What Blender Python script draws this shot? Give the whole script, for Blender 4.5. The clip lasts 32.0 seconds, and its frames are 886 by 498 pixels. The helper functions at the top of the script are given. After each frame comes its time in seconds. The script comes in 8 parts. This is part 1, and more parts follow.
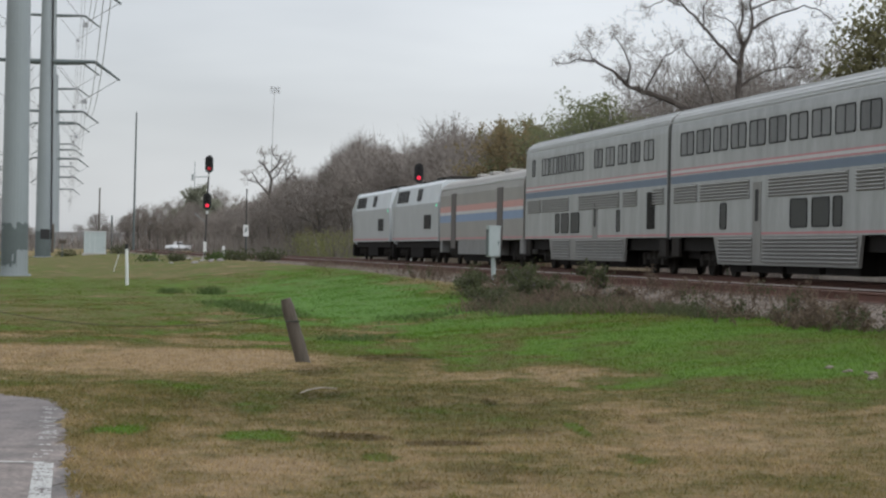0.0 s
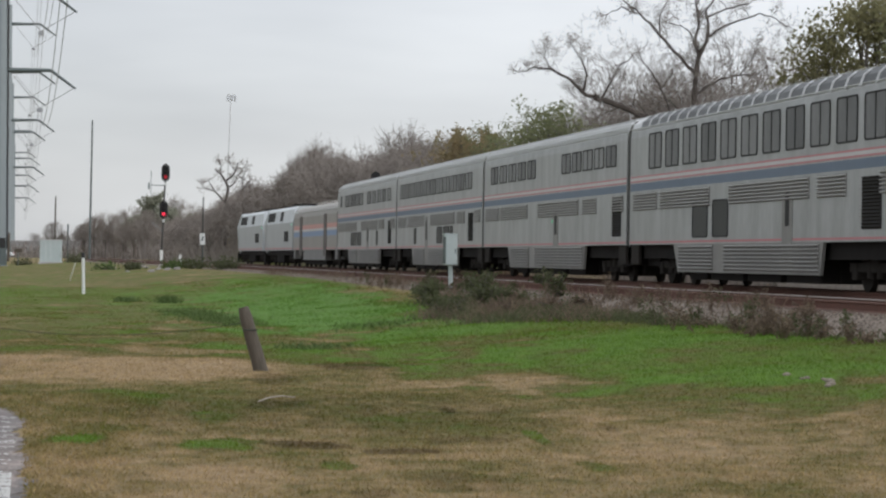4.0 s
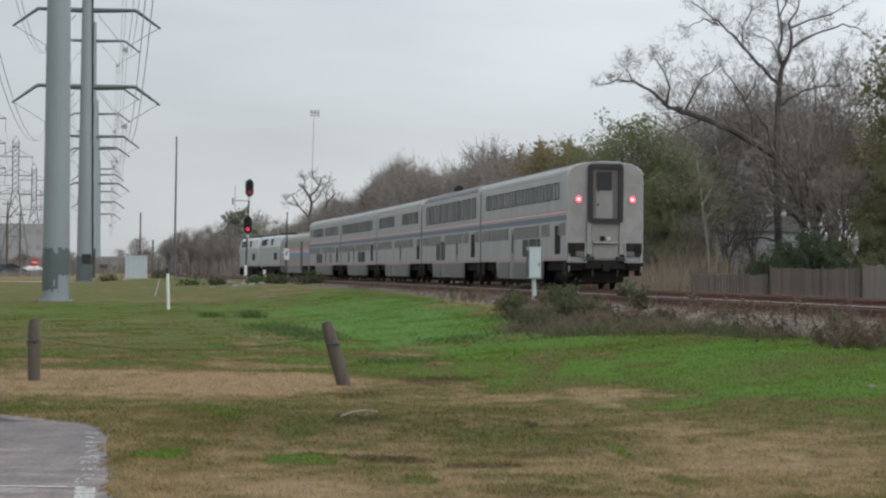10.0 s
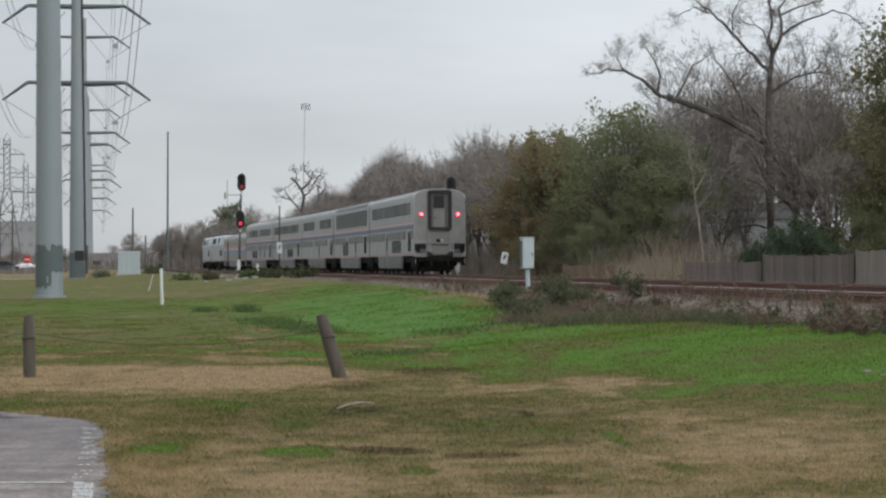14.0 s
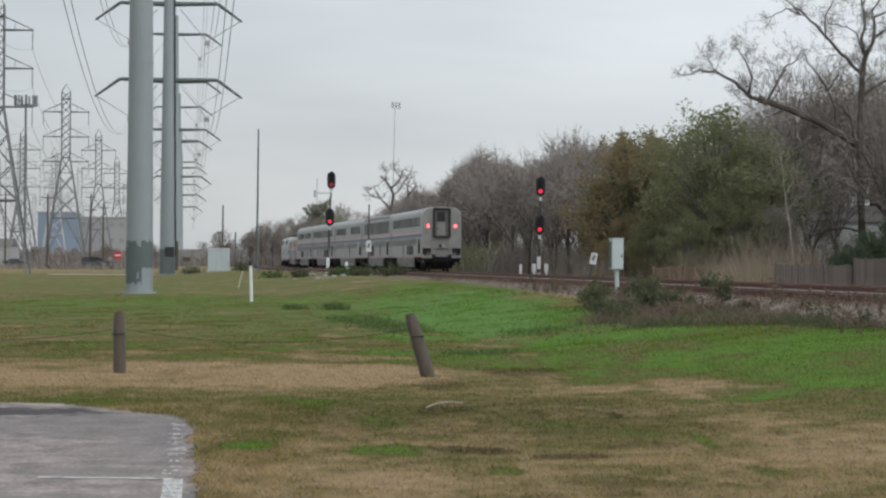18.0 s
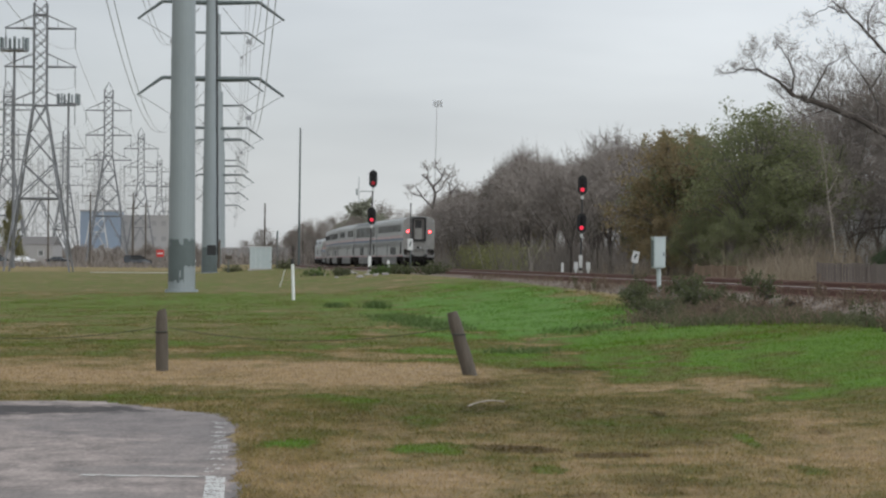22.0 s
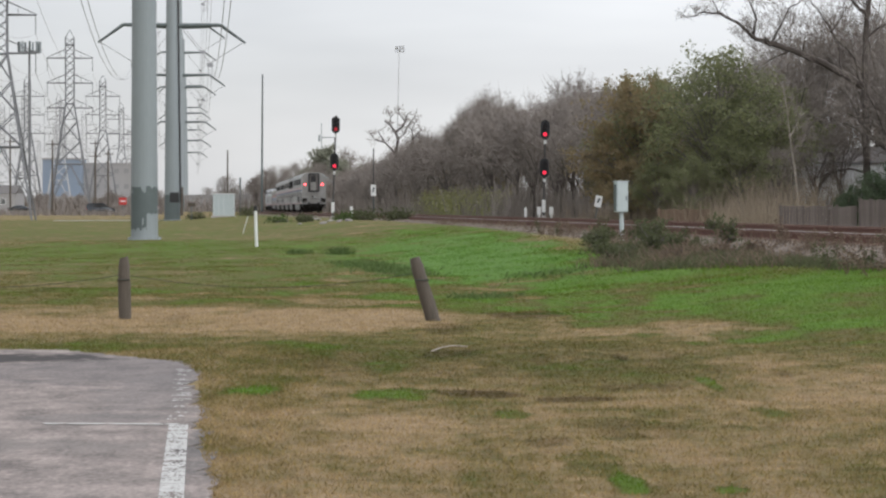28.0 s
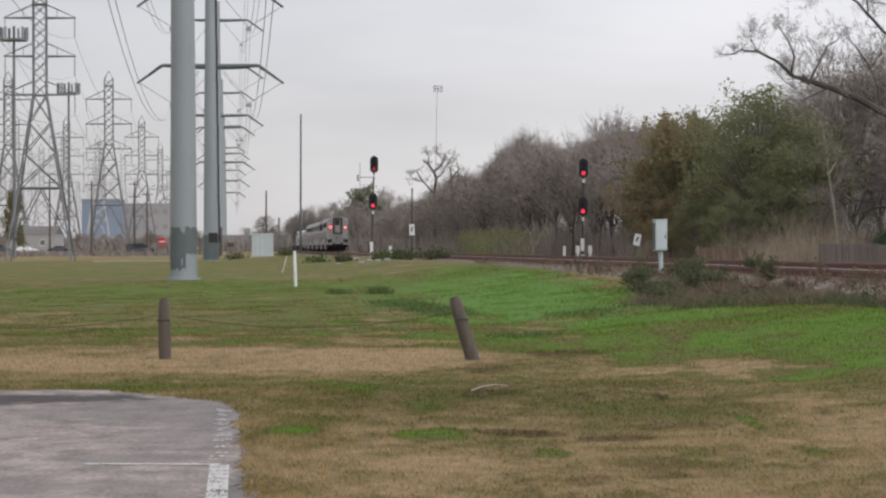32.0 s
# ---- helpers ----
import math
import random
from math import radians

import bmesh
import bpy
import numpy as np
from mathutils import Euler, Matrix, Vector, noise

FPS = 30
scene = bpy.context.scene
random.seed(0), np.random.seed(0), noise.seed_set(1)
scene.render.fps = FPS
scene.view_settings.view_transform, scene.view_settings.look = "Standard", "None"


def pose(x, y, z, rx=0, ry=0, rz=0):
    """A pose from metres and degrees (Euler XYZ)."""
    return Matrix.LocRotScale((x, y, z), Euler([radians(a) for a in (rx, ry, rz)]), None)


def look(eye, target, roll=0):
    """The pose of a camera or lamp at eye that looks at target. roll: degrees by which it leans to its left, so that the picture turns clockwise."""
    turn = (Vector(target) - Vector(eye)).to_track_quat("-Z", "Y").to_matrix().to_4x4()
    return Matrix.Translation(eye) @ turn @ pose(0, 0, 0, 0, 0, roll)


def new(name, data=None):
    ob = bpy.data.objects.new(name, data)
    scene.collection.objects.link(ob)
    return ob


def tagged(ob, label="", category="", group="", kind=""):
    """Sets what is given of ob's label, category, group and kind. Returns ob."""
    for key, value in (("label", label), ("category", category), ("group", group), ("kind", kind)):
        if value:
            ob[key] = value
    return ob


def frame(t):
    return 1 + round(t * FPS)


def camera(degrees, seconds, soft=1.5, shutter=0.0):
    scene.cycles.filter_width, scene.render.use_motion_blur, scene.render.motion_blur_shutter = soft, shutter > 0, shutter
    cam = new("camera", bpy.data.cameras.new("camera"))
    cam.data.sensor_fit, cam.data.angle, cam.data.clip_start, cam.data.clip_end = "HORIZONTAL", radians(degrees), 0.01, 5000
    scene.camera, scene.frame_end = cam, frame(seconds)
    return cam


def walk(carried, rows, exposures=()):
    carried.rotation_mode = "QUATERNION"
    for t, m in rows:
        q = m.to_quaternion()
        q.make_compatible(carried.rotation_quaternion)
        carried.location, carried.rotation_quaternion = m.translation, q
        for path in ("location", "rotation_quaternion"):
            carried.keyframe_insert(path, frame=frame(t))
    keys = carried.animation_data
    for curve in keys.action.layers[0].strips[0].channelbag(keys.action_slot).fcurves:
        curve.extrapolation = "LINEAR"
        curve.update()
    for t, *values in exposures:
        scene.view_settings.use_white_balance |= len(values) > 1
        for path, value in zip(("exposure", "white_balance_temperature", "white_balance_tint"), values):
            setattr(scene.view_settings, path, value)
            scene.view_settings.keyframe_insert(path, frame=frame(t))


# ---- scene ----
# ---------------------------------------------------------------- camera
PATH = [
    (0, 0.011, 1.564, 0.064, 1.018, -3.046),
    (0.5, 0.001, 1.563, 0.344, 0.833, -3.045),
    (1, 0.004, 1.565, 0.032, 0.736, -2.154),
    (1.5, 0.004, 1.566, -0.035, 0.717, -2.411),
    (2, 0.003, 1.565, 0.181, 0.871, -2.121),
    (2.5, 0.001, 1.566, 0.017, 0.79, -2.031),
    (3, -0.005, 1.566, -0.081, 0.663, -1.863),
    (3.5, -0.004, 1.565, 0.224, 0.719, -3.359),
    (5.5, 0.011, 1.564, 0.268, 1.038, -4.431),
    (6, 0.018, 1.565, 0.049, 1.136, -4.32),
    (6.5, 0.017, 1.564, -0.054, 1.055, -3.78),
    (7, 0.011, 1.564, 0.142, 0.775, -2.801),
    (7.5, 0.012, 1.563, 0.418, 0.667, -2.502),
    (8, 0.01, 1.563, 0.246, 0.473, -2.213),
    (8.5, 0.01, 1.563, 0.132, 0.457, -2.186),
    (9, 0.013, 1.563, 0.264, 0.463, -2.346),
    (9.5, 0.018, 1.565, 0.438, 0.507, -2.463),
    (10, 0.021, 1.565, 0.526, 0.57, -2.161),
    (10.5, 0.018, 1.564, 0.517, 0.346, -2.525),
    (11, 0.017, 1.564, 0.677, 0.147, -2.523),
    (11.5, 0.019, 1.563, 0.6, 0.049, -2.494),
    (12, 0.018, 1.561, 0.621, -0.04, -2.757),
    (12.5, 0.019, 1.559, 0.493, -0.056, -2.612),
    (13, 0.016, 1.557, 0.823, -0.129, -3.035),
    (13.5, 0.012, 1.555, 0.671, -0.186, -3.005),
    (14, 0.003, 1.556, 0.348, -0.205, -2.32),
    (14.5, -0.002, 1.557, 0.126, -0.146, -1.583),
    (15, -0.007, 1.558, 0.149, -0.053, -0.715),
    (15.5, -0.005, 1.56, -0.039, 0.175, -0.452),
    (17.5, -0.008, 1.561, 0.417, 0.379, -0.456),
    (18, -0.009, 1.562, 0.333, 0.381, -0.401),
    (18.5, -0.006, 1.564, 0.366, 0.501, -0.268),
    (19, -0, 1.564, 0.373, 0.421, -0),
    (19.5, -0.001, 1.563, 0.716, 0.375, 0.461),
    (20, -0.004, 1.562, 0.376, 0.363, 0.174),
    (20.5, -0.011, 1.562, 0.236, 0.264, 0.373),
    (21, -0.011, 1.563, 0.108, 0.457, 0.478),
    (21.5, -0.01, 1.564, 0.211, 0.56, 0.308),
    (22, -0.012, 1.564, 0.291, 0.414, 0.501),
    (22.5, -0.008, 1.565, 0.25, 0.373, 0.354),
    (23, -0.008, 1.565, 0.473, 0.196, 0.188),
    (23.5, -0.004, 1.565, 0.537, 0.189, -0.153),
    (24, -0.004, 1.564, 0.016, 0.15, 0.179),
    (24.5, -0.001, 1.564, 0.213, -0.024, -0.326),
    (25, -0.005, 1.564, -0.169, -0.136, -0.336),
    (25.5, -0.003, 1.563, -0.354, -0.149, 0.096),
    (27.5, 0.006, 1.565, -0.564, 0.09, -0.583),
    (28, 0.004, 1.564, -0.883, -0.007, -0.292),
    (28.5, -0.005, 1.563, -0.115, -0.338, 0.377),
    (29, -0.007, 1.563, 0.307, -0.46, 0.621),
    (29.5, -0.004, 1.565, 0.256, -0.358, 0.448),
    (30, 0, 1.565, 0.295, -0.144, 0.308),
    (30.5, -0.007, 1.565, 0.187, -0.249, 0.44),
    (31, -0.006, 1.566, 0.344, -0.062, 0.409),
    (31.5, -0.005, 1.565, 0.273, -0.133, 0.278),
    (32, -0.008, 1.564, -0.034, -0.238, 0.54),
]
cam = camera(18.98, 32.0, soft=2.3)
walk(cam, [(t, pose(x, 0, z, 90 + rx, 0, rz) @ pose(0, 0, 0, 0, 0, roll)) for t, x, z, rx, roll, rz in PATH],
     exposures=[(0, -0.34, 6350, 8), (3, -0.30, 6450, 9), (8, -0.38, 6300, 7), (12, -0.44, 6300, 7), (13.5, -0.46, 6300, 7), (15, -0.34, 6350, 8), (19, -0.38, 6350, 7),
                (23, -0.37, 6400, 7), (25, -0.25, 6450, 8), (28, -0.13, 6500, 10), (28.8, -0.27, 6530, 11), (30, -0.29, 6550, 12), (32, -0.28, 6600, 13)])

# ---------------------------------------------------------------- sky and sun
world = bpy.data.worlds.new("overcast")
scene.world = world
world.use_nodes = True
wn, wl = world.node_tree.nodes, world.node_tree.links
bg = wn["Background"]
bg.inputs["Strength"].default_value = 1.0
sky = wn.new("ShaderNodeTexSky")
sky.sky_type, sky.sun_disc = "NISHITA", False
sky.sun_elevation, sky.sun_rotation = radians(44), radians(149)
dim = wn.new("ShaderNodeMix")
dim.data_type = "RGBA"
dim.inputs["Factor"].default_value = 0.02
wc = wn.new("ShaderNodeTexCoord")
wm = wn.new("ShaderNodeMapping")
wm.inputs["Scale"].default_value = (5.0, 5.0, 26.0)
wl.new(wc.outputs["Generated"], wm.inputs["Vector"])
cloud = wn.new("ShaderNodeTexNoise")
cloud.inputs["Scale"].default_value = 1.0
cloud.inputs["Detail"].default_value = 4
cloud.inputs["Roughness"].default_value = 0.45
wl.new(wm.outputs["Vector"], cloud.inputs["Vector"])
ramp = wn.new("ShaderNodeValToRGB")
ramp.color_ramp.elements[0].position, ramp.color_ramp.elements[1].position = 0.3, 0.72
ramp.color_ramp.elements[0].color = (0.60, 0.606, 0.64, 1)
ramp.color_ramp.elements[1].color = (0.78, 0.786, 0.815, 1)
wl.new(cloud.outputs["Fac"], ramp.inputs["Fac"])
# an overcast sky is brighter towards the zenith
sep = wn.new("ShaderNodeSeparateXYZ")
wl.new(wc.outputs["Generated"], sep.inputs["Vector"])
lift = wn.new("ShaderNodeMapRange")
lift.inputs["From Min"].default_value, lift.inputs["From Max"].default_value = 0.05, 1.0
lift.inputs["To Min"].default_value, lift.inputs["To Max"].default_value = 1.0, 1.9
wl.new(sep.outputs["Z"], lift.inputs["Value"])
grade = wn.new("ShaderNodeVectorMath")
grade.operation = "SCALE"
wl.new(ramp.outputs["Color"], grade.inputs[0])
side = wn.new("ShaderNodeMapRange")
side.inputs["From Min"].default_value, side.inputs["From Max"].default_value = -0.25, 0.75
side.inputs["To Min"].default_value, side.inputs["To Max"].default_value = 0.86, 1.95
wl.new(sep.outputs["X"], side.inputs["Value"])
both_ways = wn.new("ShaderNodeMath")
both_ways.operation = "MULTIPLY"
wl.new(lift.outputs["Result"], both_ways.inputs[0])
wl.new(side.outputs["Result"], both_ways.inputs[1])
# and brighter still in the unseen sky behind the camera, added to light the trees' near sides
rear_sky_gain = wn.new("ShaderNodeMapRange")
rear_sky_gain.inputs["From Min"].default_value, rear_sky_gain.inputs["From Max"].default_value = 0.25, -0.9
rear_sky_gain.inputs["To Min"].default_value, rear_sky_gain.inputs["To Max"].default_value = 1.0, 1.4
wl.new(sep.outputs["Y"], rear_sky_gain.inputs["Value"])
all_ways = wn.new("ShaderNodeMath")
all_ways.operation = "MULTIPLY"
wl.new(both_ways.outputs[0], all_ways.inputs[0])
wl.new(rear_sky_gain.outputs["Result"], all_ways.inputs[1])
haze = wn.new("ShaderNodeMapRange")
haze.inputs["From Min"].default_value, haze.inputs["From Max"].default_value = 0.0, 0.10
haze.inputs["To Min"].default_value, haze.inputs["To Max"].default_value = 0.90, 1.03
wl.new(sep.outputs["Z"], haze.inputs["Value"])
with_haze = wn.new("ShaderNodeMath")
with_haze.operation = "MULTIPLY"
wl.new(all_ways.outputs[0], with_haze.inputs[0])
wl.new(haze.outputs["Result"], with_haze.inputs[1])
wl.new(with_haze.outputs[0], grade.inputs["Scale"])
wl.new(grade.outputs["Vector"], dim.inputs["A"])
wl.new(sky.outputs["Color"], dim.inputs["B"])
wl.new(dim.outputs["Result"], bg.inputs["Color"])

sun_data = bpy.data.lights.new("sun", "SUN")
sun_data.energy, sun_data.angle, sun_data.color = 0.55, radians(35), (1.0, 0.96, 0.90)
sun = new("sun", sun_data)
sun.matrix_world = look((0, 0, 50), (Vector((0, 0, 50)) - Vector((0.45, -0.75, 0.85)) * 10))


# ---------------------------------------------------------------- materials
def see_through(m, colour, share):
    """Lets light through thin leaves and blades."""
    n, l = m.node_tree.nodes, m.node_tree.links
    tr = n.new("ShaderNodeBsdfTranslucent")
    l.new(colour, tr.inputs["Color"])
    ms = n.new("ShaderNodeMixShader")
    ms.inputs["Fac"].default_value = share
    l.new(n["Principled BSDF"].outputs["BSDF"], ms.inputs[1])
    l.new(tr.outputs["BSDF"], ms.inputs[2])
    l.new(ms.outputs["Shader"], n["Material Output"].inputs["Surface"])


def surf(name, base, dark=None, rough=0.6, metal=0.0, scale=3.0, fine=40.0, amount=0.5, bump=0.2, island=0.0, stretch=(1, 1, 1),
         rand=0.0, spec=0.5, thin=0.0):
    """A surface with colour that drifts between base and dark at two scales, and a fine relief."""
    m = bpy.data.materials.new(name)
    m.use_nodes = True
    n, l = m.node_tree.nodes, m.node_tree.links
    b = n["Principled BSDF"]
    dark = dark or tuple(c * 0.6 for c in base)
    co = n.new("ShaderNodeTexCoord")
    mp = n.new("ShaderNodeMapping")
    mp.inputs["Scale"].default_value = stretch
    l.new(co.outputs["Object"], mp.inputs["Vector"])
    big = n.new("ShaderNodeTexNoise")
    big.inputs["Scale"].default_value = scale
    big.inputs["Detail"].default_value = 5
    small = n.new("ShaderNodeTexNoise")
    small.inputs["Scale"].default_value = fine
    small.inputs["Detail"].default_value = 3
    l.new(mp.outputs["Vector"], big.inputs["Vector"])
    l.new(mp.outputs["Vector"], small.inputs["Vector"])
    mean = n.new("ShaderNodeMath")
    mean.operation = "MULTIPLY_ADD"
    l.new(big.outputs["Fac"], mean.inputs[0])
    mean.inputs[1].default_value = 0.65
    half = n.new("ShaderNodeMath")
    half.operation = "MULTIPLY"
    half.inputs[1].default_value = 0.35
    l.new(small.outputs["Fac"], half.inputs[0])
    l.new(half.outputs[0], mean.inputs[2])
    last = mean.outputs[0]
    if island or rand:
        if island:
            src = n.new("ShaderNodeNewGeometry").outputs["Random Per Island"]
        else:
            src = n.new("ShaderNodeObjectInfo").outputs["Random"]
        add = n.new("ShaderNodeMath")
        add.operation = "MULTIPLY_ADD"
        l.new(src, add.inputs[0])
        add.inputs[1].default_value = island or rand
        l.new(last, add.inputs[2])
        sub = n.new("ShaderNodeMath")
        sub.operation = "SUBTRACT"
        l.new(add.outputs[0], sub.inputs[0])
        sub.inputs[1].default_value = (island or rand) / 2
        last = sub.outputs[0]
    rng = n.new("ShaderNodeMapRange")
    rng.inputs["From Min"].default_value, rng.inputs["From Max"].default_value = 0.5 - 0.5 * amount, 0.5 + 0.5 * amount
    l.new(last, rng.inputs["Value"])
    mix = n.new("ShaderNodeMix")
    mix.data_type = "RGBA"
    mix.inputs["A"].default_value, mix.inputs["B"].default_value = (*dark, 1), (*base, 1)
    l.new(rng.outputs["Result"], mix.inputs["Factor"])
    l.new(mix.outputs["Result"], b.inputs["Base Color"])
    b.inputs["Roughness"].default_value, b.inputs["Metallic"].default_value = rough, metal
    b.inputs["Specular IOR Level"].default_value = spec
    if thin:
        see_through(m, mix.outputs["Result"], thin)
    if bump:
        bp = n.new("ShaderNodeBump")
        bp.inputs["Strength"].default_value, bp.inputs["Distance"].default_value = bump, 0.01
        l.new(small.outputs["Fac"], bp.inputs["Height"])
        l.new(bp.outputs["Normal"], b.inputs["Normal"])
    return m


def glow(name, colour, strength):
    m = bpy.data.materials.new(name)
    m.use_nodes = True
    b = m.node_tree.nodes["Principled BSDF"]
    b.inputs["Base Color"].default_value = (*[c * 0.4 for c in colour], 1)
    b.inputs["Emission Color"].default_value = (*colour, 1)
    b.inputs["Emission Strength"].default_value = strength
    b.inputs["Roughness"].default_value = 0.3
    return m


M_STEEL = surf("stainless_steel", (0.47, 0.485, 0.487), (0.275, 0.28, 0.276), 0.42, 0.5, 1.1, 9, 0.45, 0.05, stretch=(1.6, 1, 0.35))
# the sides' steel made paler on top: the sky's highlight put into the colour
M_ROOF = surf("sky_lit_roof_steel", (0.68, 0.70, 0.71), (0.48, 0.487, 0.49), 0.5, 0.3, 0.6, 8, 0.6, 0.05, stretch=(0.4, 1, 1))
M_FLUTE = surf("fluted_steel", (0.44, 0.44, 0.425), (0.27, 0.265, 0.25), 0.45, 0.55, 0.6, 12, 0.6, 0.05, stretch=(0.5, 1, 1))
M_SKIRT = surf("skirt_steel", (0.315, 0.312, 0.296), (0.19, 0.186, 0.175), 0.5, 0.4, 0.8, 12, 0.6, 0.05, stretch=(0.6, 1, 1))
# end grey darkened for the shade on the set-back door and end panels
M_DOOR = surf("shaded_end_grey", (0.25, 0.245, 0.228), (0.15, 0.146, 0.135), 0.6, 0.1, 1.8, 14, 0.6, 0.06)
# paints the shade in the flutes' grooves; also the baggage car's lower grey
M_GROOVE = surf("groove_shade_skirt_grey", (0.30, 0.302, 0.295), (0.19, 0.19, 0.183), 0.7, 0.2, 1.2, 12, 0.6, 0.05, spec=0.2)
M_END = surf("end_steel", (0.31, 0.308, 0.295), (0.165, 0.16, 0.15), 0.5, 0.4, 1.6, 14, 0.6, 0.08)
M_BLUE = surf("stripe_blue", (0.13, 0.178, 0.25), (0.095, 0.134, 0.19), 0.5, 0, 1.0, 20, 0.6, 0.03)
M_PINK = surf("stripe_red", (0.56, 0.21, 0.23), (0.44, 0.18, 0.19), 0.5, 0, 1.0, 20, 0.6, 0.03)
M_WHITE = surf("stripe_white", (0.60, 0.59, 0.59), (0.47, 0.47, 0.465), 0.5, 0, 1.0, 20, 0.6, 0.03)
# sky reflections and curtains painted into the panes as uneven grey
M_GLASS = surf("pane_reflection_grey", (0.20, 0.205, 0.205), (0.065, 0.068, 0.068), 0.35, 0, 1.6, 8, 0.6, 0.0, stretch=(2, 1, 0.4), spec=0.22, rand=0.7)
M_LOWGLASS = surf("lower_glass", (0.045, 0.047, 0.046), (0.02, 0.021, 0.021), 0.4, 0, 0.8, 6, 0.9, 0.0, spec=0.12, rand=0.6)
M_BELLOWS = surf("bellows_grey", (0.085, 0.087, 0.085), (0.045, 0.046, 0.045), 0.8, 0, 2, 20, 0.8, 0.2, spec=0.2)
M_ROOFGLASS = surf("roof_glass", (0.15, 0.158, 0.16), (0.09, 0.095, 0.098), 0.5, 0, 0.8, 6, 0.9, 0.0, spec=0.15, rand=0.5)
M_RUBBER = surf("black_rubber", (0.022, 0.022, 0.023), (0.014, 0.014, 0.014), 0.75, 0, 3, 40, 0.7, 0.1)
M_BLACK = surf("underframe_black", (0.022, 0.02, 0.019), (0.012, 0.011, 0.01), 0.9, 0, 3, 30, 0.8, 0.3, spec=0.15)
M_TRUCK = surf("truck_grime", (0.04, 0.036, 0.032), (0.018, 0.016, 0.014), 0.9, 0, 4, 40, 0.8, 0.4, spec=0.15)
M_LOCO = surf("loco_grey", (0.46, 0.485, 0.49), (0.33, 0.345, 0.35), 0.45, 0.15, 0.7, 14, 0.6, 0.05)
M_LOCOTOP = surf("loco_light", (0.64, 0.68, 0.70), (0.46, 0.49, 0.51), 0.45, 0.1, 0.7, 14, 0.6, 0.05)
M_BAG = surf("baggage_grey", (0.36, 0.345, 0.32), (0.25, 0.238, 0.22), 0.5, 0.35, 0.8, 12, 0.6, 0.06, stretch=(0.5, 1, 1))
M_BAGDOOR = surf("door_brown", (0.13, 0.115, 0.105), (0.08, 0.07, 0.065), 0.7, 0, 2, 20, 0.7, 0.1)
M_BSTR = surf("band_blue", (0.22, 0.31, 0.47), (0.17, 0.25, 0.39), 0.5, 0, 1.0, 20, 0.6, 0.03)
M_BRED = surf("band_red", (0.58, 0.30, 0.265), (0.47, 0.24, 0.21), 0.5, 0, 1.0, 20, 0.6, 0.03)
M_TAIL = glow("tail_lamp_red", (1.0, 0.025, 0.03), 42.0)
M_SIGRED = glow("signal_red", (1.0, 0.03, 0.08), 1.3)
M_SIGDIM = glow("signal_red_weak", (1.0, 0.02, 0.05), 0.3)
M_GREENLOW = glow("door_lamp_green", (0.15, 1.0, 0.5), 0.25)
M_GREEN = glow("indicator_green", (0.15, 1.0, 0.6), 0.9)
M_MAST = surf("mast_grey", (0.075, 0.072, 0.07), (0.045, 0.043, 0.042), 0.7, 0.1, 1.5, 9, 0.8, 0.1)
M_GALV = surf("galvanised_steel", (0.265, 0.297, 0.305), (0.205, 0.232, 0.24), 0.55, 0.15, 0.35, 5, 0.7, 0.06, stretch=(1, 1, 0.35))
M_GALVDARK = surf("weathered_patch", (0.11, 0.135, 0.135), (0.075, 0.09, 0.09), 0.65, 0.1, 1.5, 9, 0.8, 0.1)
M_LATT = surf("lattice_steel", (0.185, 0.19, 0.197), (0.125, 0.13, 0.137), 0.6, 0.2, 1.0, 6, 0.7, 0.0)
# the lattice steel paled for far things: distance haze put into the colour
M_LATTFAR = surf("hazed_lattice_steel", (0.46, 0.465, 0.47), (0.36, 0.365, 0.37), 0.6, 0.1, 1.0, 6, 0.7, 0.0)
M_WIRE = surf("aluminium_cable", (0.34, 0.35, 0.36), (0.26, 0.26, 0.27), 0.5, 0.3, 1.0, 6, 0.7, 0.0)
M_PAINTW = surf("white_paint", (0.70, 0.71, 0.70), (0.54, 0.55, 0.54), 0.55, 0, 2.5, 25, 0.7, 0.08)
M_BOX = surf("cabinet_paint", (0.44, 0.50, 0.50), (0.37, 0.42, 0.42), 0.5, 0.1, 2.0, 20, 0.6, 0.05)
M_SIGBLK = surf("signal_black", (0.02, 0.02, 0.022), (0.013, 0.013, 0.014), 0.6, 0, 3, 30, 0.7, 0.05)
M_POST = surf("weathered_wood", (0.12, 0.10, 0.078), (0.045, 0.038, 0.03), 0.9, 0, 6, 30, 0.9, 0.7, stretch=(3, 3, 0.5))
M_ROPE = surf("wire_rope", (0.05, 0.05, 0.04), (0.025, 0.025, 0.02), 0.8, 0, 8, 60, 0.8, 0.2)
M_RAIL = surf("rusty_rail", (0.16, 0.07, 0.047), (0.08, 0.038, 0.028), 0.85, 0.1, 3, 30, 0.8, 0.4)
M_RAILTOP = surf("worn_rail_head", (0.40, 0.35, 0.32), (0.26, 0.21, 0.18), 0.4, 0.5, 2, 20, 0.7, 0.05)
M_RAILDULL = surf("dull_rail_head", (0.19, 0.11, 0.08), (0.11, 0.06, 0.045), 0.7, 0.2, 2, 20, 0.7, 0.05)
M_TIE = surf("creosoted_tie", (0.135, 0.088, 0.066), (0.065, 0.045, 0.035), 0.9, 0, 4, 30, 0.9, 0.6, rand=0.4)
M_BALLAST = surf("ballast_stone", (0.25, 0.215, 0.185), (0.07, 0.055, 0.045), 0.95, 0, 2.2, 14, 0.75, 0.9, island=0.5, spec=0.1)
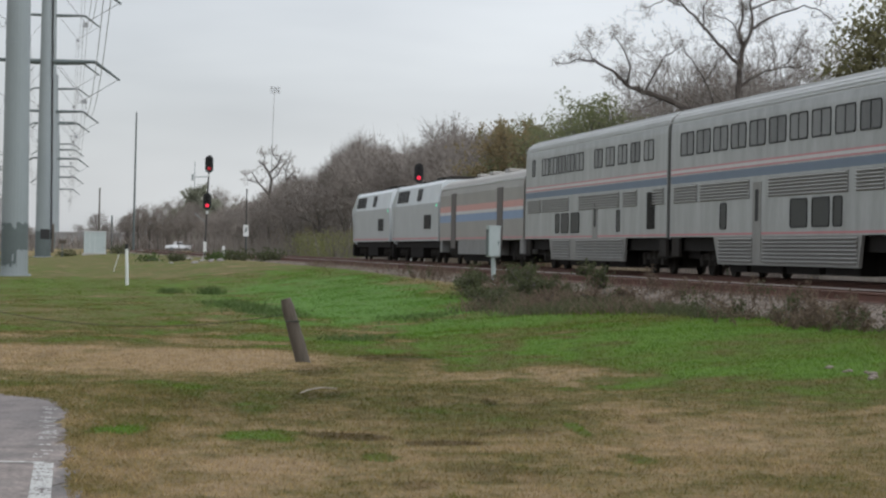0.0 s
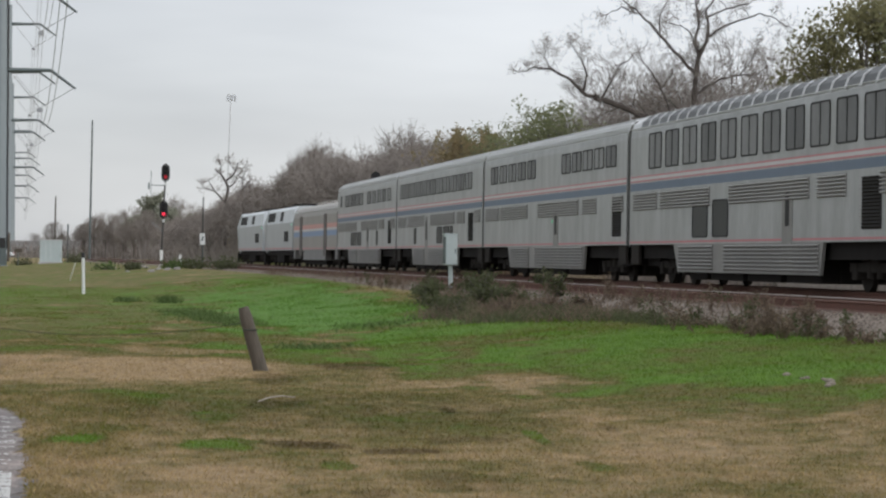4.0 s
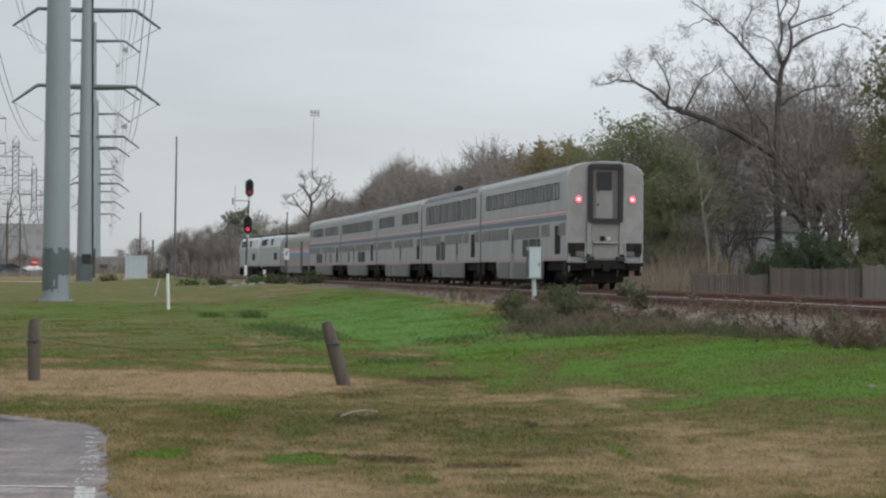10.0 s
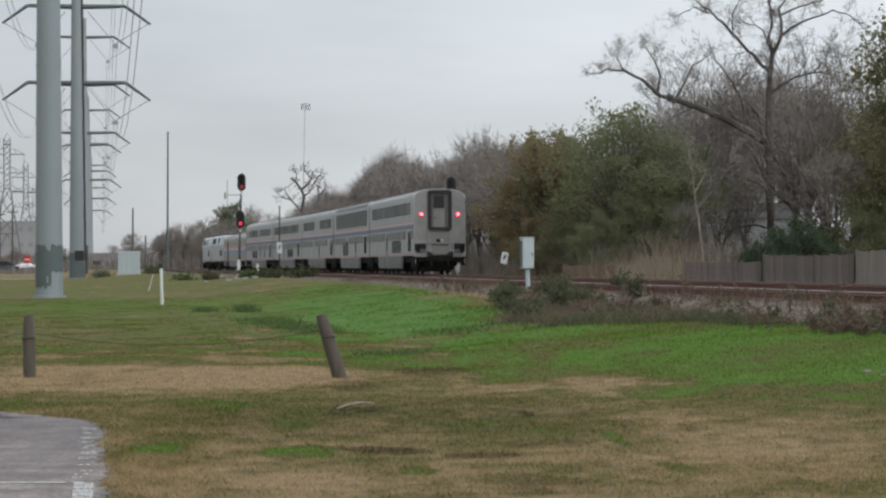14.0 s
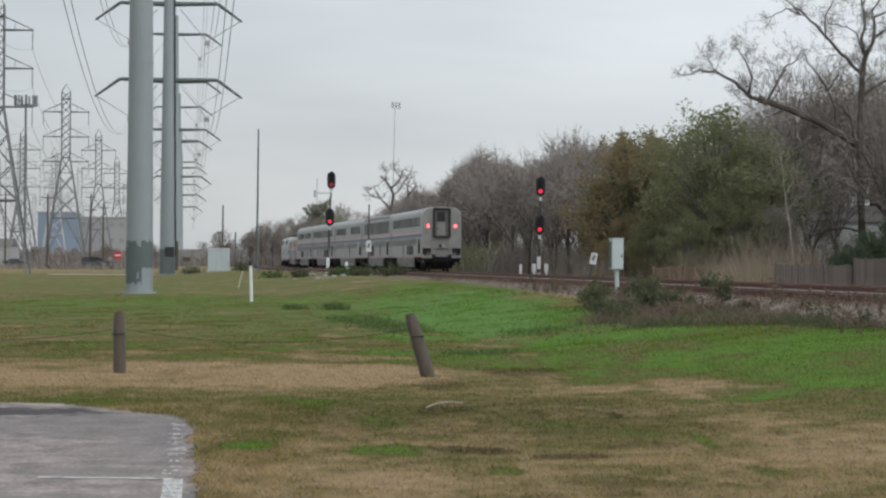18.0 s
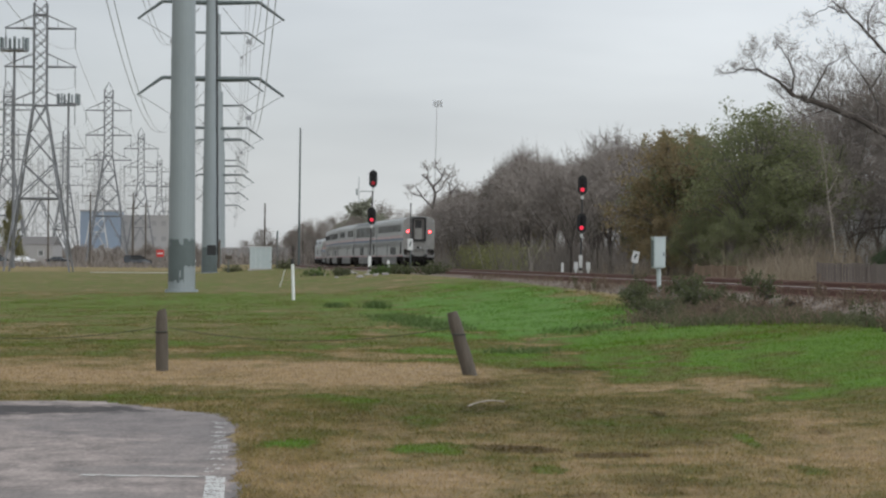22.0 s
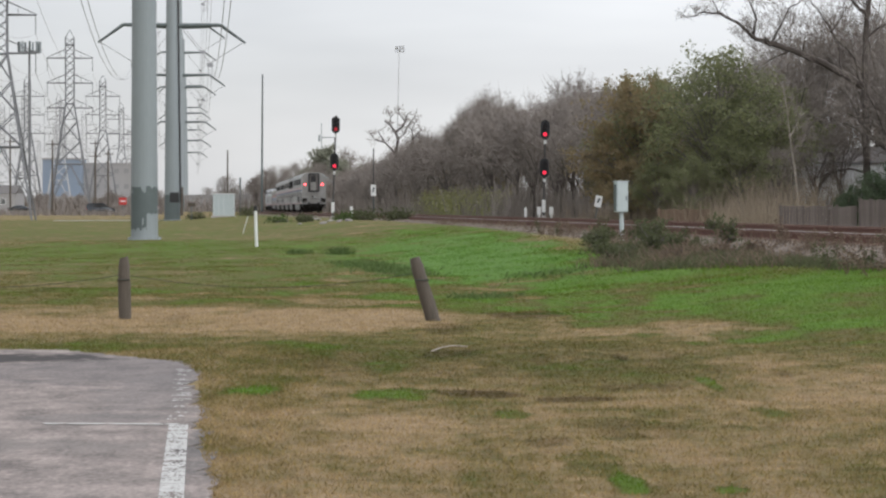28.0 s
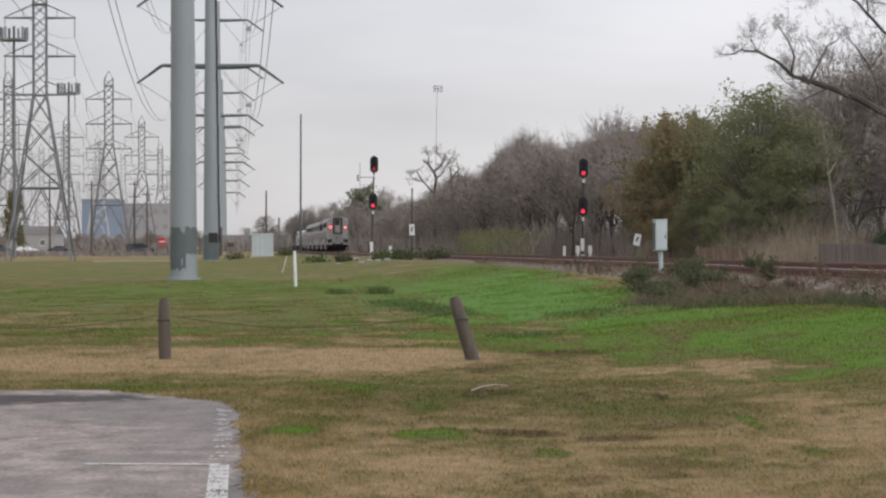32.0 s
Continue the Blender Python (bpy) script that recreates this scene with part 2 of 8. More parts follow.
M_BARK = surf("bark_grey", (0.175, 0.155, 0.138), (0.09, 0.078, 0.07), 0.95, 0, 3, 20, 0.9, 0.6, stretch=(2, 2, 0.6))
M_OLDBARK = surf("bark_dark", (0.105, 0.088, 0.077), (0.05, 0.042, 0.037), 0.95, 0, 3, 20, 0.9, 0.6, stretch=(2, 2, 0.6))
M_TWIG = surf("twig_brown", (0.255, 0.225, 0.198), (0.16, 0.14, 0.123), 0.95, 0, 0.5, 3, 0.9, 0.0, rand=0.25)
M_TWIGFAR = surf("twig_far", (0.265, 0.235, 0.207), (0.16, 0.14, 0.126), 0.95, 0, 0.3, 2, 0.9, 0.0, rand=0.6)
M_LEAF = surf("leaf_green", (0.245, 0.262, 0.13), (0.13, 0.145, 0.075), 0.75, 0, 0.5, 4, 0.8, 0.0, island=0.5, thin=0.55)
M_LEAFD = surf("leaf_dark", (0.25, 0.235, 0.115), (0.135, 0.13, 0.068), 0.75, 0, 0.5, 4, 0.8, 0.0, island=0.5, thin=0.55)
M_SHRUB = surf("leaf_shrub", (0.085, 0.125, 0.06), (0.04, 0.058, 0.034), 0.75, 0, 0.5, 4, 0.8, 0.0, island=0.5, thin=0.45)
M_LEAFO = surf("leaf_russet", (0.285, 0.21, 0.115), (0.185, 0.165, 0.09), 0.8, 0, 0.4, 4, 0.8, 0.0, island=0.6, thin=0.55)
M_BRUSH = surf("dry_brush", (0.225, 0.172, 0.122), (0.095, 0.07, 0.055), 0.95, 0, 0.7, 5, 0.9, 0.0, island=0.6, thin=0.55)
M_DRYTALL = surf("tall_dry_grass", (0.35, 0.295, 0.222), (0.19, 0.155, 0.115), 0.95, 0, 0.7, 5, 0.9, 0.0, island=0.6, thin=0.5)
M_WEED = surf("green_weed", (0.115, 0.128, 0.06), (0.058, 0.066, 0.035), 0.85, 0, 0.7, 5, 0.9, 0.0, island=0.5, thin=0.55)
M_TUFT = surf("green_tuft", (0.11, 0.165, 0.048), (0.06, 0.092, 0.03), 0.85, 0, 0.7, 5, 0.9, 0.0, island=0.5, thin=0.5)
M_PALELEAF = surf("leaf_pale", (0.36, 0.37, 0.16), (0.21, 0.21, 0.10), 0.8, 0, 0.5, 4, 0.8, 0.0, island=0.5, thin=0.5)
# leaves greyed and paled for far trees, painting the haze before them
M_LEAFFAR = surf("hazed_leaf", (0.30, 0.31, 0.235), (0.19, 0.195, 0.15), 0.8, 0, 0.3, 3, 0.8, 0.0, island=0.4, thin=0.5)
M_PALEBARK = surf("bark_pale", (0.34, 0.30, 0.255), (0.22, 0.195, 0.165), 0.9, 0, 3, 20, 0.9, 0.4, stretch=(2, 2, 0.6))
M_FENCE = surf("grey_board", (0.15, 0.128, 0.118), (0.055, 0.046, 0.042), 0.9, 0, 2, 25, 0.9, 0.5, stretch=(3, 3, 0.4), rand=0.35)
M_FENCEB = surf("brown_board", (0.21, 0.15, 0.105), (0.11, 0.078, 0.056), 0.9, 0, 2, 25, 0.9, 0.5, stretch=(3, 3, 0.4), rand=0.35)
M_FENCEL = surf("light_board", (0.19, 0.17, 0.157), (0.10, 0.088, 0.08), 0.9, 0, 2, 25, 0.9, 0.5, stretch=(3, 3, 0.4), rand=0.3)
M_HOUSE = surf("pale_siding", (0.50, 0.52, 0.54), (0.40, 0.42, 0.44), 0.7, 0, 1, 9, 0.6, 0.1)
M_SIDING = surf("white_siding", (0.80, 0.82, 0.83), (0.66, 0.68, 0.70), 0.6, 0, 1, 9, 0.6, 0.1)
M_SHINGLE = surf("roof_shingle", (0.16, 0.15, 0.145), (0.09, 0.085, 0.08), 0.9, 0, 2, 12, 0.8, 0.4)
M_BLDG = surf("pale_concrete", (0.33, 0.322, 0.315), (0.26, 0.254, 0.25), 0.8, 0, 0.06, 0.5, 0.7, 0.05)
M_BLDGB = surf("blue_cladding", (0.215, 0.265, 0.325), (0.17, 0.21, 0.265), 0.6, 0, 0.06, 0.6, 0.7, 0.05)
# window tone held close to the walls: haze painted in, not glass colour
M_BLDGW = surf("hazy_window", (0.25, 0.247, 0.245), (0.2, 0.2, 0.2), 0.4, 0, 0.3, 2, 0.7, 0.0)
M_ROCK = surf("grey_rock", (0.30, 0.285, 0.262), (0.16, 0.15, 0.138), 0.9, 0, 2, 15, 0.8, 0.6, rand=0.35)
M_CARW = surf("car_white", (0.75, 0.76, 0.77), (0.65, 0.66, 0.67), 0.3, 0, 1, 8, 0.6, 0.0)
M_CARD = surf("car_dark", (0.035, 0.042, 0.05), (0.022, 0.026, 0.03), 0.25, 0.2, 1, 8, 0.6, 0.0)
M_SIGNR = surf("sign_red", (0.52, 0.03, 0.03), (0.40, 0.025, 0.025), 0.5, 0, 3, 20, 0.6, 0.0)
M_LINE = surf("road_marking", (0.62, 0.62, 0.60), (0.30, 0.295, 0.28), 0.9, 0, 9, 50, 0.8, 0.3, spec=0.1)
M_CONC = surf("pale_rock", (0.46, 0.44, 0.41), (0.28, 0.265, 0.245), 0.9, 0, 2, 15, 0.8, 0.6, rand=0.3)


# ---------------------------------------------------------------- mesh helpers
def part(name, bm, material, parent=None, label=""):
    me = bpy.data.meshes.new(name)
    bm.to_mesh(me)
    bm.free()
    me.materials.append(material)
    return link(name, me, parent, label)


def link(name, me, parent=None, label="", m=None):
    ob = new(name, me)
    if parent is not None:
        ob.parent = parent
    if m is not None:
        ob.matrix_basis = m
    if label:
        ob["label"] = label
    return ob


def raw(name, verts, faces, material, parent=None, label="", smooth=False):
    me = bpy.data.meshes.new(name)
    me.from_pydata(verts, [], faces)
    me.materials.append(material)
    if smooth:
        me.shade_smooth()
    return link(name, me, parent, label)


def tris(name, co, material, parent=None, label="", n=3):
    """A mesh of loose triangles or quads from an array of corners."""
    co = np.asarray(co, dtype=np.float32).reshape(-1, 3)
    k = len(co)
    me = bpy.data.meshes.new(name)
    me.vertices.add(k)
    me.vertices.foreach_set("co", co.ravel())
    me.loops.add(k)
    me.loops.foreach_set("vertex_index", np.arange(k, dtype=np.int32))
    me.polygons.add(k // n)
    me.polygons.foreach_set("loop_start", np.arange(0, k, n, dtype=np.int32))
    me.update(calc_edges=True)
    me.materials.append(material)
    return link(name, me, parent, label) if name else me


def box(bm, c, s, m=None, bevel=0.0):
    got = bmesh.ops.create_cube(bm, size=1)
    bmesh.ops.scale(bm, vec=s, verts=got["verts"])
    if bevel:
        edges = list({e for v in got["verts"] for e in v.link_edges})
        bevelled = bmesh.ops.bevel(bm, geom=edges, offset=bevel, segments=2, affect="EDGES", profile=0.6)
        vs = list({v for f in bevelled["faces"] for v in f.verts} | {v for v in got["verts"] if v.is_valid})
    else:
        vs = got["verts"]
    if m is not None:
        bmesh.ops.transform(bm, matrix=m, verts=vs)
    bmesh.ops.translate(bm, vec=c, verts=vs)
    return vs


def rod(bm, a, b, r0, r1=None, n=8):
    a, b = Vector(a), Vector(b)
    d = b - a
    m = Matrix.Translation((a + b) / 2) @ d.to_track_quat("Z", "Y").to_matrix().to_4x4()
    bmesh.ops.create_cone(bm, cap_ends=True, segments=n, radius1=r0, radius2=r0 if r1 is None else r1, depth=d.length, matrix=m)


def boxed(name, c, s, material, parent=None, bevel=0.0, label="", m=None):
    bm = bmesh.new()
    box(bm, c, s, m, bevel)
    return part(name, bm, material, parent, label)


def rodded(name, a, b, r0, r1, material, parent=None, n=8, label=""):
    bm = bmesh.new()
    rod(bm, a, b, r0, r1, n)
    return part(name, bm, material, parent, label)


def empty(name, m, label, category, group=""):
    ob = new(name)
    ob.matrix_basis = m
    return tagged(ob, label, category, group)


# ---------------------------------------------------------------- the line of the railway
HEAD_S = np.arange(-120, 521, 80.0)
HEAD = np.array([0.1064, 0.0926, 0.0790, 0.1012, 0.1490, 0.0720, 0.0860, 0.0914, 0.1042])
LS = np.arange(-400, 2401, 2.0)
_h = np.convolve(np.pad(np.interp(LS, HEAD_S, HEAD), 15, mode="edge"), np.ones(31) / 31, "valid")
_mid = (_h[1:] + _h[:-1]) / 2
LX = np.concatenate([[0], np.cumsum(-np.sin(_mid) * 2)])
LY = np.concatenate([[0], np.cumsum(np.cos(_mid) * 2)])
LX += 11.586 - np.interp(0, LS, LX)
LY += 92.413 - np.interp(0, LS, LY)
RAIL_Z, SIDING, SIDING_DROP = 1.0, 4.29, 0.046


def line(s, off=0.0):
    """Place and heading on the main track at s; off: metres to its left."""
    x, y, h = np.interp(s, LS, LX), np.interp(s, LS, LY), np.interp(s, LS, _h)
    return x - np.cos(h) * off, y - np.sin(h) * off, h


def step(a, b, v):
    u = np.clip((v - a) / (b - a), 0, 1)
    return u * u * (3 - 2 * u)


def ground_z(x, y):
    """Height of the ground: a flat field that rises to the railway's bank."""
    x, y = np.asarray(x, float), np.asarray(y, float)
    o = np.interp(y, LY, LX) - x
    toe = np.clip(0.46 + (y - 60) * 0.003, 0.46, 0.66)
    base = 0.9 * step(360, 540, y)
    toe = np.maximum(toe, base)
    wide = 14.5 + 5.5 * step(80, 200, y)
    z = base + (toe - base) * (1 - step(7.2, wide, o))
    z = np.where(o < -4, toe + (np.maximum(base, 0.3) - toe) * step(4, 7, -o), z)
    wave = 0.018 * np.sin(x * 0.83 + 0.31 * y) * np.sin(y * 0.37 + 1.3) + 0.014 * np.sin(x * 1.9 - y * 0.77 + 2.1) + 0.010 * np.sin(x * 0.4 + y * 1.31)
    calm = step(2.5, 6, np.hypot((x + 5) / 1.6, (y - 15) / 7))
    return z + wave * calm * (1 - step(250, 400, y)) * np.where((o > -3.5) & (o < 7.5), 0.2, 1)


# ---------------------------------------------------------------- ground
def grass_material(name, blades):
    """Winter lawn: tan where it has dried, green where it is wet or shaded from mowing, in patches at three scales."""
    m = bpy.data.materials.new(name)
    m.use_nodes = True
    n, l = m.node_tree.nodes, m.node_tree.links
    b = n["Principled BSDF"]
    b.inputs["Roughness"].default_value = 0.95
    b.inputs["Specular IOR Level"].default_value = 0.15
    co = n.new("ShaderNodeTexCoord")

    def math(op, a, c, d=None):
        k = n.new("ShaderNodeMath")
        k.operation = op
        for i, v in enumerate((a, c, d)):
            if v is None:
                continue
            if isinstance(v, (int, float)):
                k.inputs[i].default_value = v
            else:
                l.new(v, k.inputs[i])
        return k.outputs[0]

    def noise_at(scale, stretch, detail=4, rough=0.55):
        mp = n.new("ShaderNodeMapping")
        mp.inputs["Scale"].default_value = stretch
        l.new(co.outputs["Object"], mp.inputs["Vector"])
        t = n.new("ShaderNodeTexNoise")
        t.inputs["Scale"].default_value, t.inputs["Detail"].default_value, t.inputs["Roughness"].default_value = scale, detail, rough
        l.new(mp.outputs["Vector"], t.inputs["Vector"])
        return t.outputs["Fac"]

    small_wob = math("MULTIPLY_ADD", noise_at(2.6, (1, 0.6, 1)), 2.2, -1.1)
    wide_wob = math("MULTIPLY_ADD", noise_at(0.7, (1, 0.6, 1)), 1.8, -0.9)

    def patch(cx, cy, rx, ry, gain, soft=0.6):
        mp = n.new("ShaderNodeMapping")
        mp.vector_type = "POINT"
        mp.inputs["Location"].default_value = (-cx / rx, -cy / ry, 0)
        mp.inputs["Scale"].default_value = (1 / rx, 1 / ry, 0)
        l.new(co.outputs["Object"], mp.inputs["Vector"])
        ln = n.new("ShaderNodeVectorMath")
        ln.operation = "LENGTH"
        l.new(mp.outputs["Vector"], ln.inputs[0])
        wob = small_wob if rx < 0.7 else wide_wob
        r = n.new("ShaderNodeMapRange")
        r.interpolation_type = "SMOOTHSTEP"
        r.inputs["From Min"].default_value, r.inputs["From Max"].default_value = 1 + soft / 2, 1 - soft / 2
        r.inputs["To Max"].default_value = gain
        l.new(math("ADD", ln.outputs["Value"], wob), r.inputs["Value"])
        return r.outputs["Result"]

    # how green: the field's drift, with wet and dry places added
    v = math("MULTIPLY_ADD", noise_at(0.45, (1, 0.5, 1)), 1.05, -0.25)
    v = math("ADD", v, math("MULTIPLY_ADD", noise_at(1.7, (1, 0.6, 1)), 0.85, -0.425))
    v = math("ADD", v, math("MULTIPLY_ADD", noise_at(6, (1, 0.7, 1)), 0.65, -0.325))
    v = math("ADD", v, math("MULTIPLY_ADD", noise_at(30, (1, 0.7, 1)), 0.45, -0.225))
    for args in GREENS:
        v = math("ADD", v, patch(*args))
    cr = n.new("ShaderNodeValToRGB")
    e = cr.color_ramp.elements
    e[0].position, e[0].color = 0.0, (0.272, 0.199, 0.117, 1)
    e[1].position, e[1].color = 0.2, (0.205, 0.156, 0.080, 1)
    for p, c in ((0.38, (0.131, 0.109, 0.044, 1)), (0.56, (0.090, 0.094, 0.026, 1)), (0.78, (0.082, 0.121, 0.020, 1)), (1.0, (0.079, 0.145, 0.020, 1))):
        q = cr.color_ramp.elements.new(p)
        q.color = c
    l.new(v, cr.inputs["Fac"])
    # a bluer green on the crest of the bank: distance haze painted into the grass
    crest_haze = n.new("ShaderNodeMix")
    crest_haze.data_type = "RGBA"
    l.new(math("MULTIPLY", patch(1.3, 84, 4.6, 27, 0.8, 0.7), math("MULTIPLY_ADD", v, 1.6, -0.5)), crest_haze.inputs["Factor"])
    l.new(cr.outputs["Color"], crest_haze.inputs["A"])
    crest_haze.inputs["B"].default_value = (0.080, 0.158, 0.030, 1)
    # paler and duller places whatever the green
    tone = n.new("ShaderNodeMapRange")
    tone.inputs["From Min"].default_value, tone.inputs["From Max"].default_value = 0.3, 0.7
    tone.inputs["To Min"].default_value, tone.inputs["To Max"].default_value = 0.74, 1.26
    l.new(noise_at(4.2, (1, 0.6, 1), 6, 0.68), tone.inputs["Value"])
    shade = n.new("ShaderNodeVectorMath")
    shade.operation = "SCALE"
    l.new(crest_haze.outputs["Result"], shade.inputs[0])
    l.new(tone.outputs["Result"], shade.inputs["Scale"])
    # darker thatch between the blades
    dk = n.new("ShaderNodeMix")
    dk.data_type, dk.blend_type = "RGBA", "MULTIPLY"
    l.new(shade.outputs["Vector"], dk.inputs["A"])
    dk.inputs["B"].default_value = (0.45, 0.42, 0.38, 1)
    mud = None
    for args in RUTS:
        mud = patch(*args) if mud is None else math("MAXIMUM", mud, patch(*args))
    out = dk.outputs["Result"]
    if blades:
        l.new(mud, dk.inputs["Factor"])
        # blades paler than the thatch under them: colour lightened to make up for their upright faces' shade
        pale = n.new("ShaderNodeMix")
        pale.data_type, pale.blend_type = "RGBA", "MULTIPLY"
        l.new(out, pale.inputs["A"])
        pale.inputs["B"].default_value = (1.8, 1.77, 1.36, 1)
        rp = n.new("ShaderNodeNewGeometry").outputs["Random Per Island"]
        l.new(math("MULTIPLY", rp, 0.65), pale.inputs["Factor"])
        out = pale.outputs["Result"]
        see_through(m, out, 0.5)
    else:
        hole = n.new("ShaderNodeMapRange")
        hole.inputs["From Min"].default_value, hole.inputs["From Max"].default_value = 0.5, 0.75
        l.new(noise_at(16, (1, 0.7, 1), 6, 0.7), hole.inputs["Value"])
        l.new(math("MAXIMUM", math("MULTIPLY", hole.outputs["Result"], 0.3), mud), dk.inputs["Factor"])
        bp = n.new("ShaderNodeBump")
        bp.inputs["Strength"].default_value, bp.inputs["Distance"].default_value = 0.7, 0.05
        l.new(noise_at(22, (1, 1, 1), 6, 0.7), bp.inputs["Height"])
        l.new(bp.outputs["Normal"], b.inputs["Normal"])
    l.new(out, b.inputs["Base Color"])
    return m


# wet and dry places: x, y, half-widths, how much greener, softness
WET_FIELD = [
    (-8.3, 84, 11.0, 43, 0.30, 0.4), (-16, 135, 24, 50, 0.16, 0.6), (-28, 265, 45, 110, 0.22, 0.6), (-3.7, 37.5, 3.95, 4.1, -0.34, 0.4),
    (-3.68, 30.9, 1.97, 1.95, 0.12, 0.7), (0.4, 27.8, 3.2, 5.0, 0.13, 0.6), (6.9, 38, 4.2, 8.0, 0.50, 0.5), (5.8, 29.5, 3.0, 4.0, 0.2, 0.7),
    (1.41, 71.4, 2.75, 15.5, 0.45, 0.5), (6.2, 48, 5.0, 8.0, 0.36, 0.5), (3.5, 60, 3.6, 11.0, 0.30, 0.6)]
WET_BANK = [
    (0.2, 52, 2.6, 8.0, 0.2, 0.6), (1.6, 50.6, 0.55, 9.2, -0.3, 0.8), (-1.76, 60.2, 0.63, 7.0, -0.2, 0.8), (0.95, 42.6, 1.22, 4.2, 0.25, 0.6),
    (2.33, 33.6, 0.5, 0.8, -0.26, 0.8), (3.44, 30.9, 0.4, 0.7, -0.14, 0.7), (-1.5, 22.5, 0.22, 0.55, 0.62, 0.8), (-0.27, 22.2, 0.3, 0.6, 0.55, 0.8),
    (-1.12, 28.7, 0.17, 1.1, 0.22, 0.8), (-0.42, 26.0, 0.25, 1.06, 0.3, 0.6), (1.14, 15.0, 0.1, 0.55, 0.6, 0.6)]
WET_LAWN = [
    (1.67, 14.6, 0.1, 0.23, 0.5, 0.6), (0.64, 20.0, 0.13, 0.38, 0.45, 0.6), (1.01, 16.2, 0.19, 0.9, 0.25, 0.6), (2.62, 20.2, 0.16, 0.43, 0.35, 0.6),
    (2.48, 23.4, 0.08, 0.8, 0.4, 0.6), (-3.26, 30.8, 0.91, 2.1, 0.15, 0.8), (3.9, 22.5, 1.8, 4.8, -0.10, 0.8), (-0.59, 17.6, 0.95, 3.8, -0.15, 0.6),
    (-10, 58, 3, 9, -0.12, 0.8), (1.3, 110, 3.5, 40, 0.25, 0.6), (2.0, 44, 1.6, 5.0, 0.18, 0.6)]
GREENS = WET_FIELD + WET_BANK + WET_LAWN
RUTS = [(0.7, 27.3, 2.3, 3.6, 0.28), (0.42, 22.3, 0.36, 0.42, 1.0), (1.15, 21.6, 0.34, 0.34, 1.0), (0.78, 17.7, 0.16, 0.38, 0.6), (1.8, 23.1, 0.43, 0.51, 0.5), (1.44, 18.7, 0.31, 0.78, 0.4), (0.2, 34.5, 0.31, 1.6, 0.55), (1.42, 38.7, 0.56, 1.4, 0.75),
        (3.26, 24.6, 0.09, 0.6, 0.55), (0.2, 28.3, 0.34, 1.0, 0.8), (1.16, 27.4, 0.12, 0.71, 0.6), (1.98, 27.6, 0.08, 0.44, 0.95), (-0.71, 66.4, 0.71, 5.4, 0.6), (-7.38, 51.3, 0.27, 2.9, 0.4), (-3.63, 37.8, 0.16, 1.4, 0.4)]
M_GRASS = grass_material("winter_lawn", False)
M_BLADE = grass_material("lawn_blades", True)


def grid_mesh(name, xs, ys, zs, material):
    r, c = xs.shape
    co = np.stack([xs, ys, zs], -1).reshape(-1, 3)
    i = np.arange((r - 1) * c).reshape(r - 1, c)[:, :-1]
    quads = np.stack([i, i + 1, i + c + 1, i + c], -1).reshape(-1, 4)
    me = bpy.data.meshes.new(name)
    me.vertices.add(len(co))
    me.vertices.foreach_set("co", co.astype(np.float32).ravel())
    me.loops.add(quads.size)
    me.loops.foreach_set("vertex_index", quads.astype(np.int32).ravel())
    me.polygons.add(len(quads))
    me.polygons.foreach_set("loop_start", np.arange(0, quads.size, 4, dtype=np.int32))
    me.update(calc_edges=True)
    me.shade_smooth()
    me.materials.append(material)
    return link(name, me)


_o = np.concatenate([-np.geomspace(2600, 26, 26), np.arange(-24, -8, 2), np.arange(-8, 42, 0.5), np.arange(42, 70, 2), np.geomspace(72, 2600, 26)])
_y = np.concatenate([-np.geomspace(380, 8, 12), np.arange(-4, 10, 2), np.arange(10, 70, 0.5), np.arange(70, 260, 2), np.arange(260, 700, 10),
                     np.geomspace(720, 2450, 16)])
_yy, _oo = np.meshgrid(_y, _o, indexing="ij")
_xx = np.interp(_yy, LY, LX) - _oo
ground = grid_mesh("ground", _xx[:, ::-1], _yy, ground_z(_xx, _yy)[:, ::-1], M_GRASS)
tagged(ground, "mown winter lawn, tan and green in patches, beside the railway", "lawn", kind="structure")


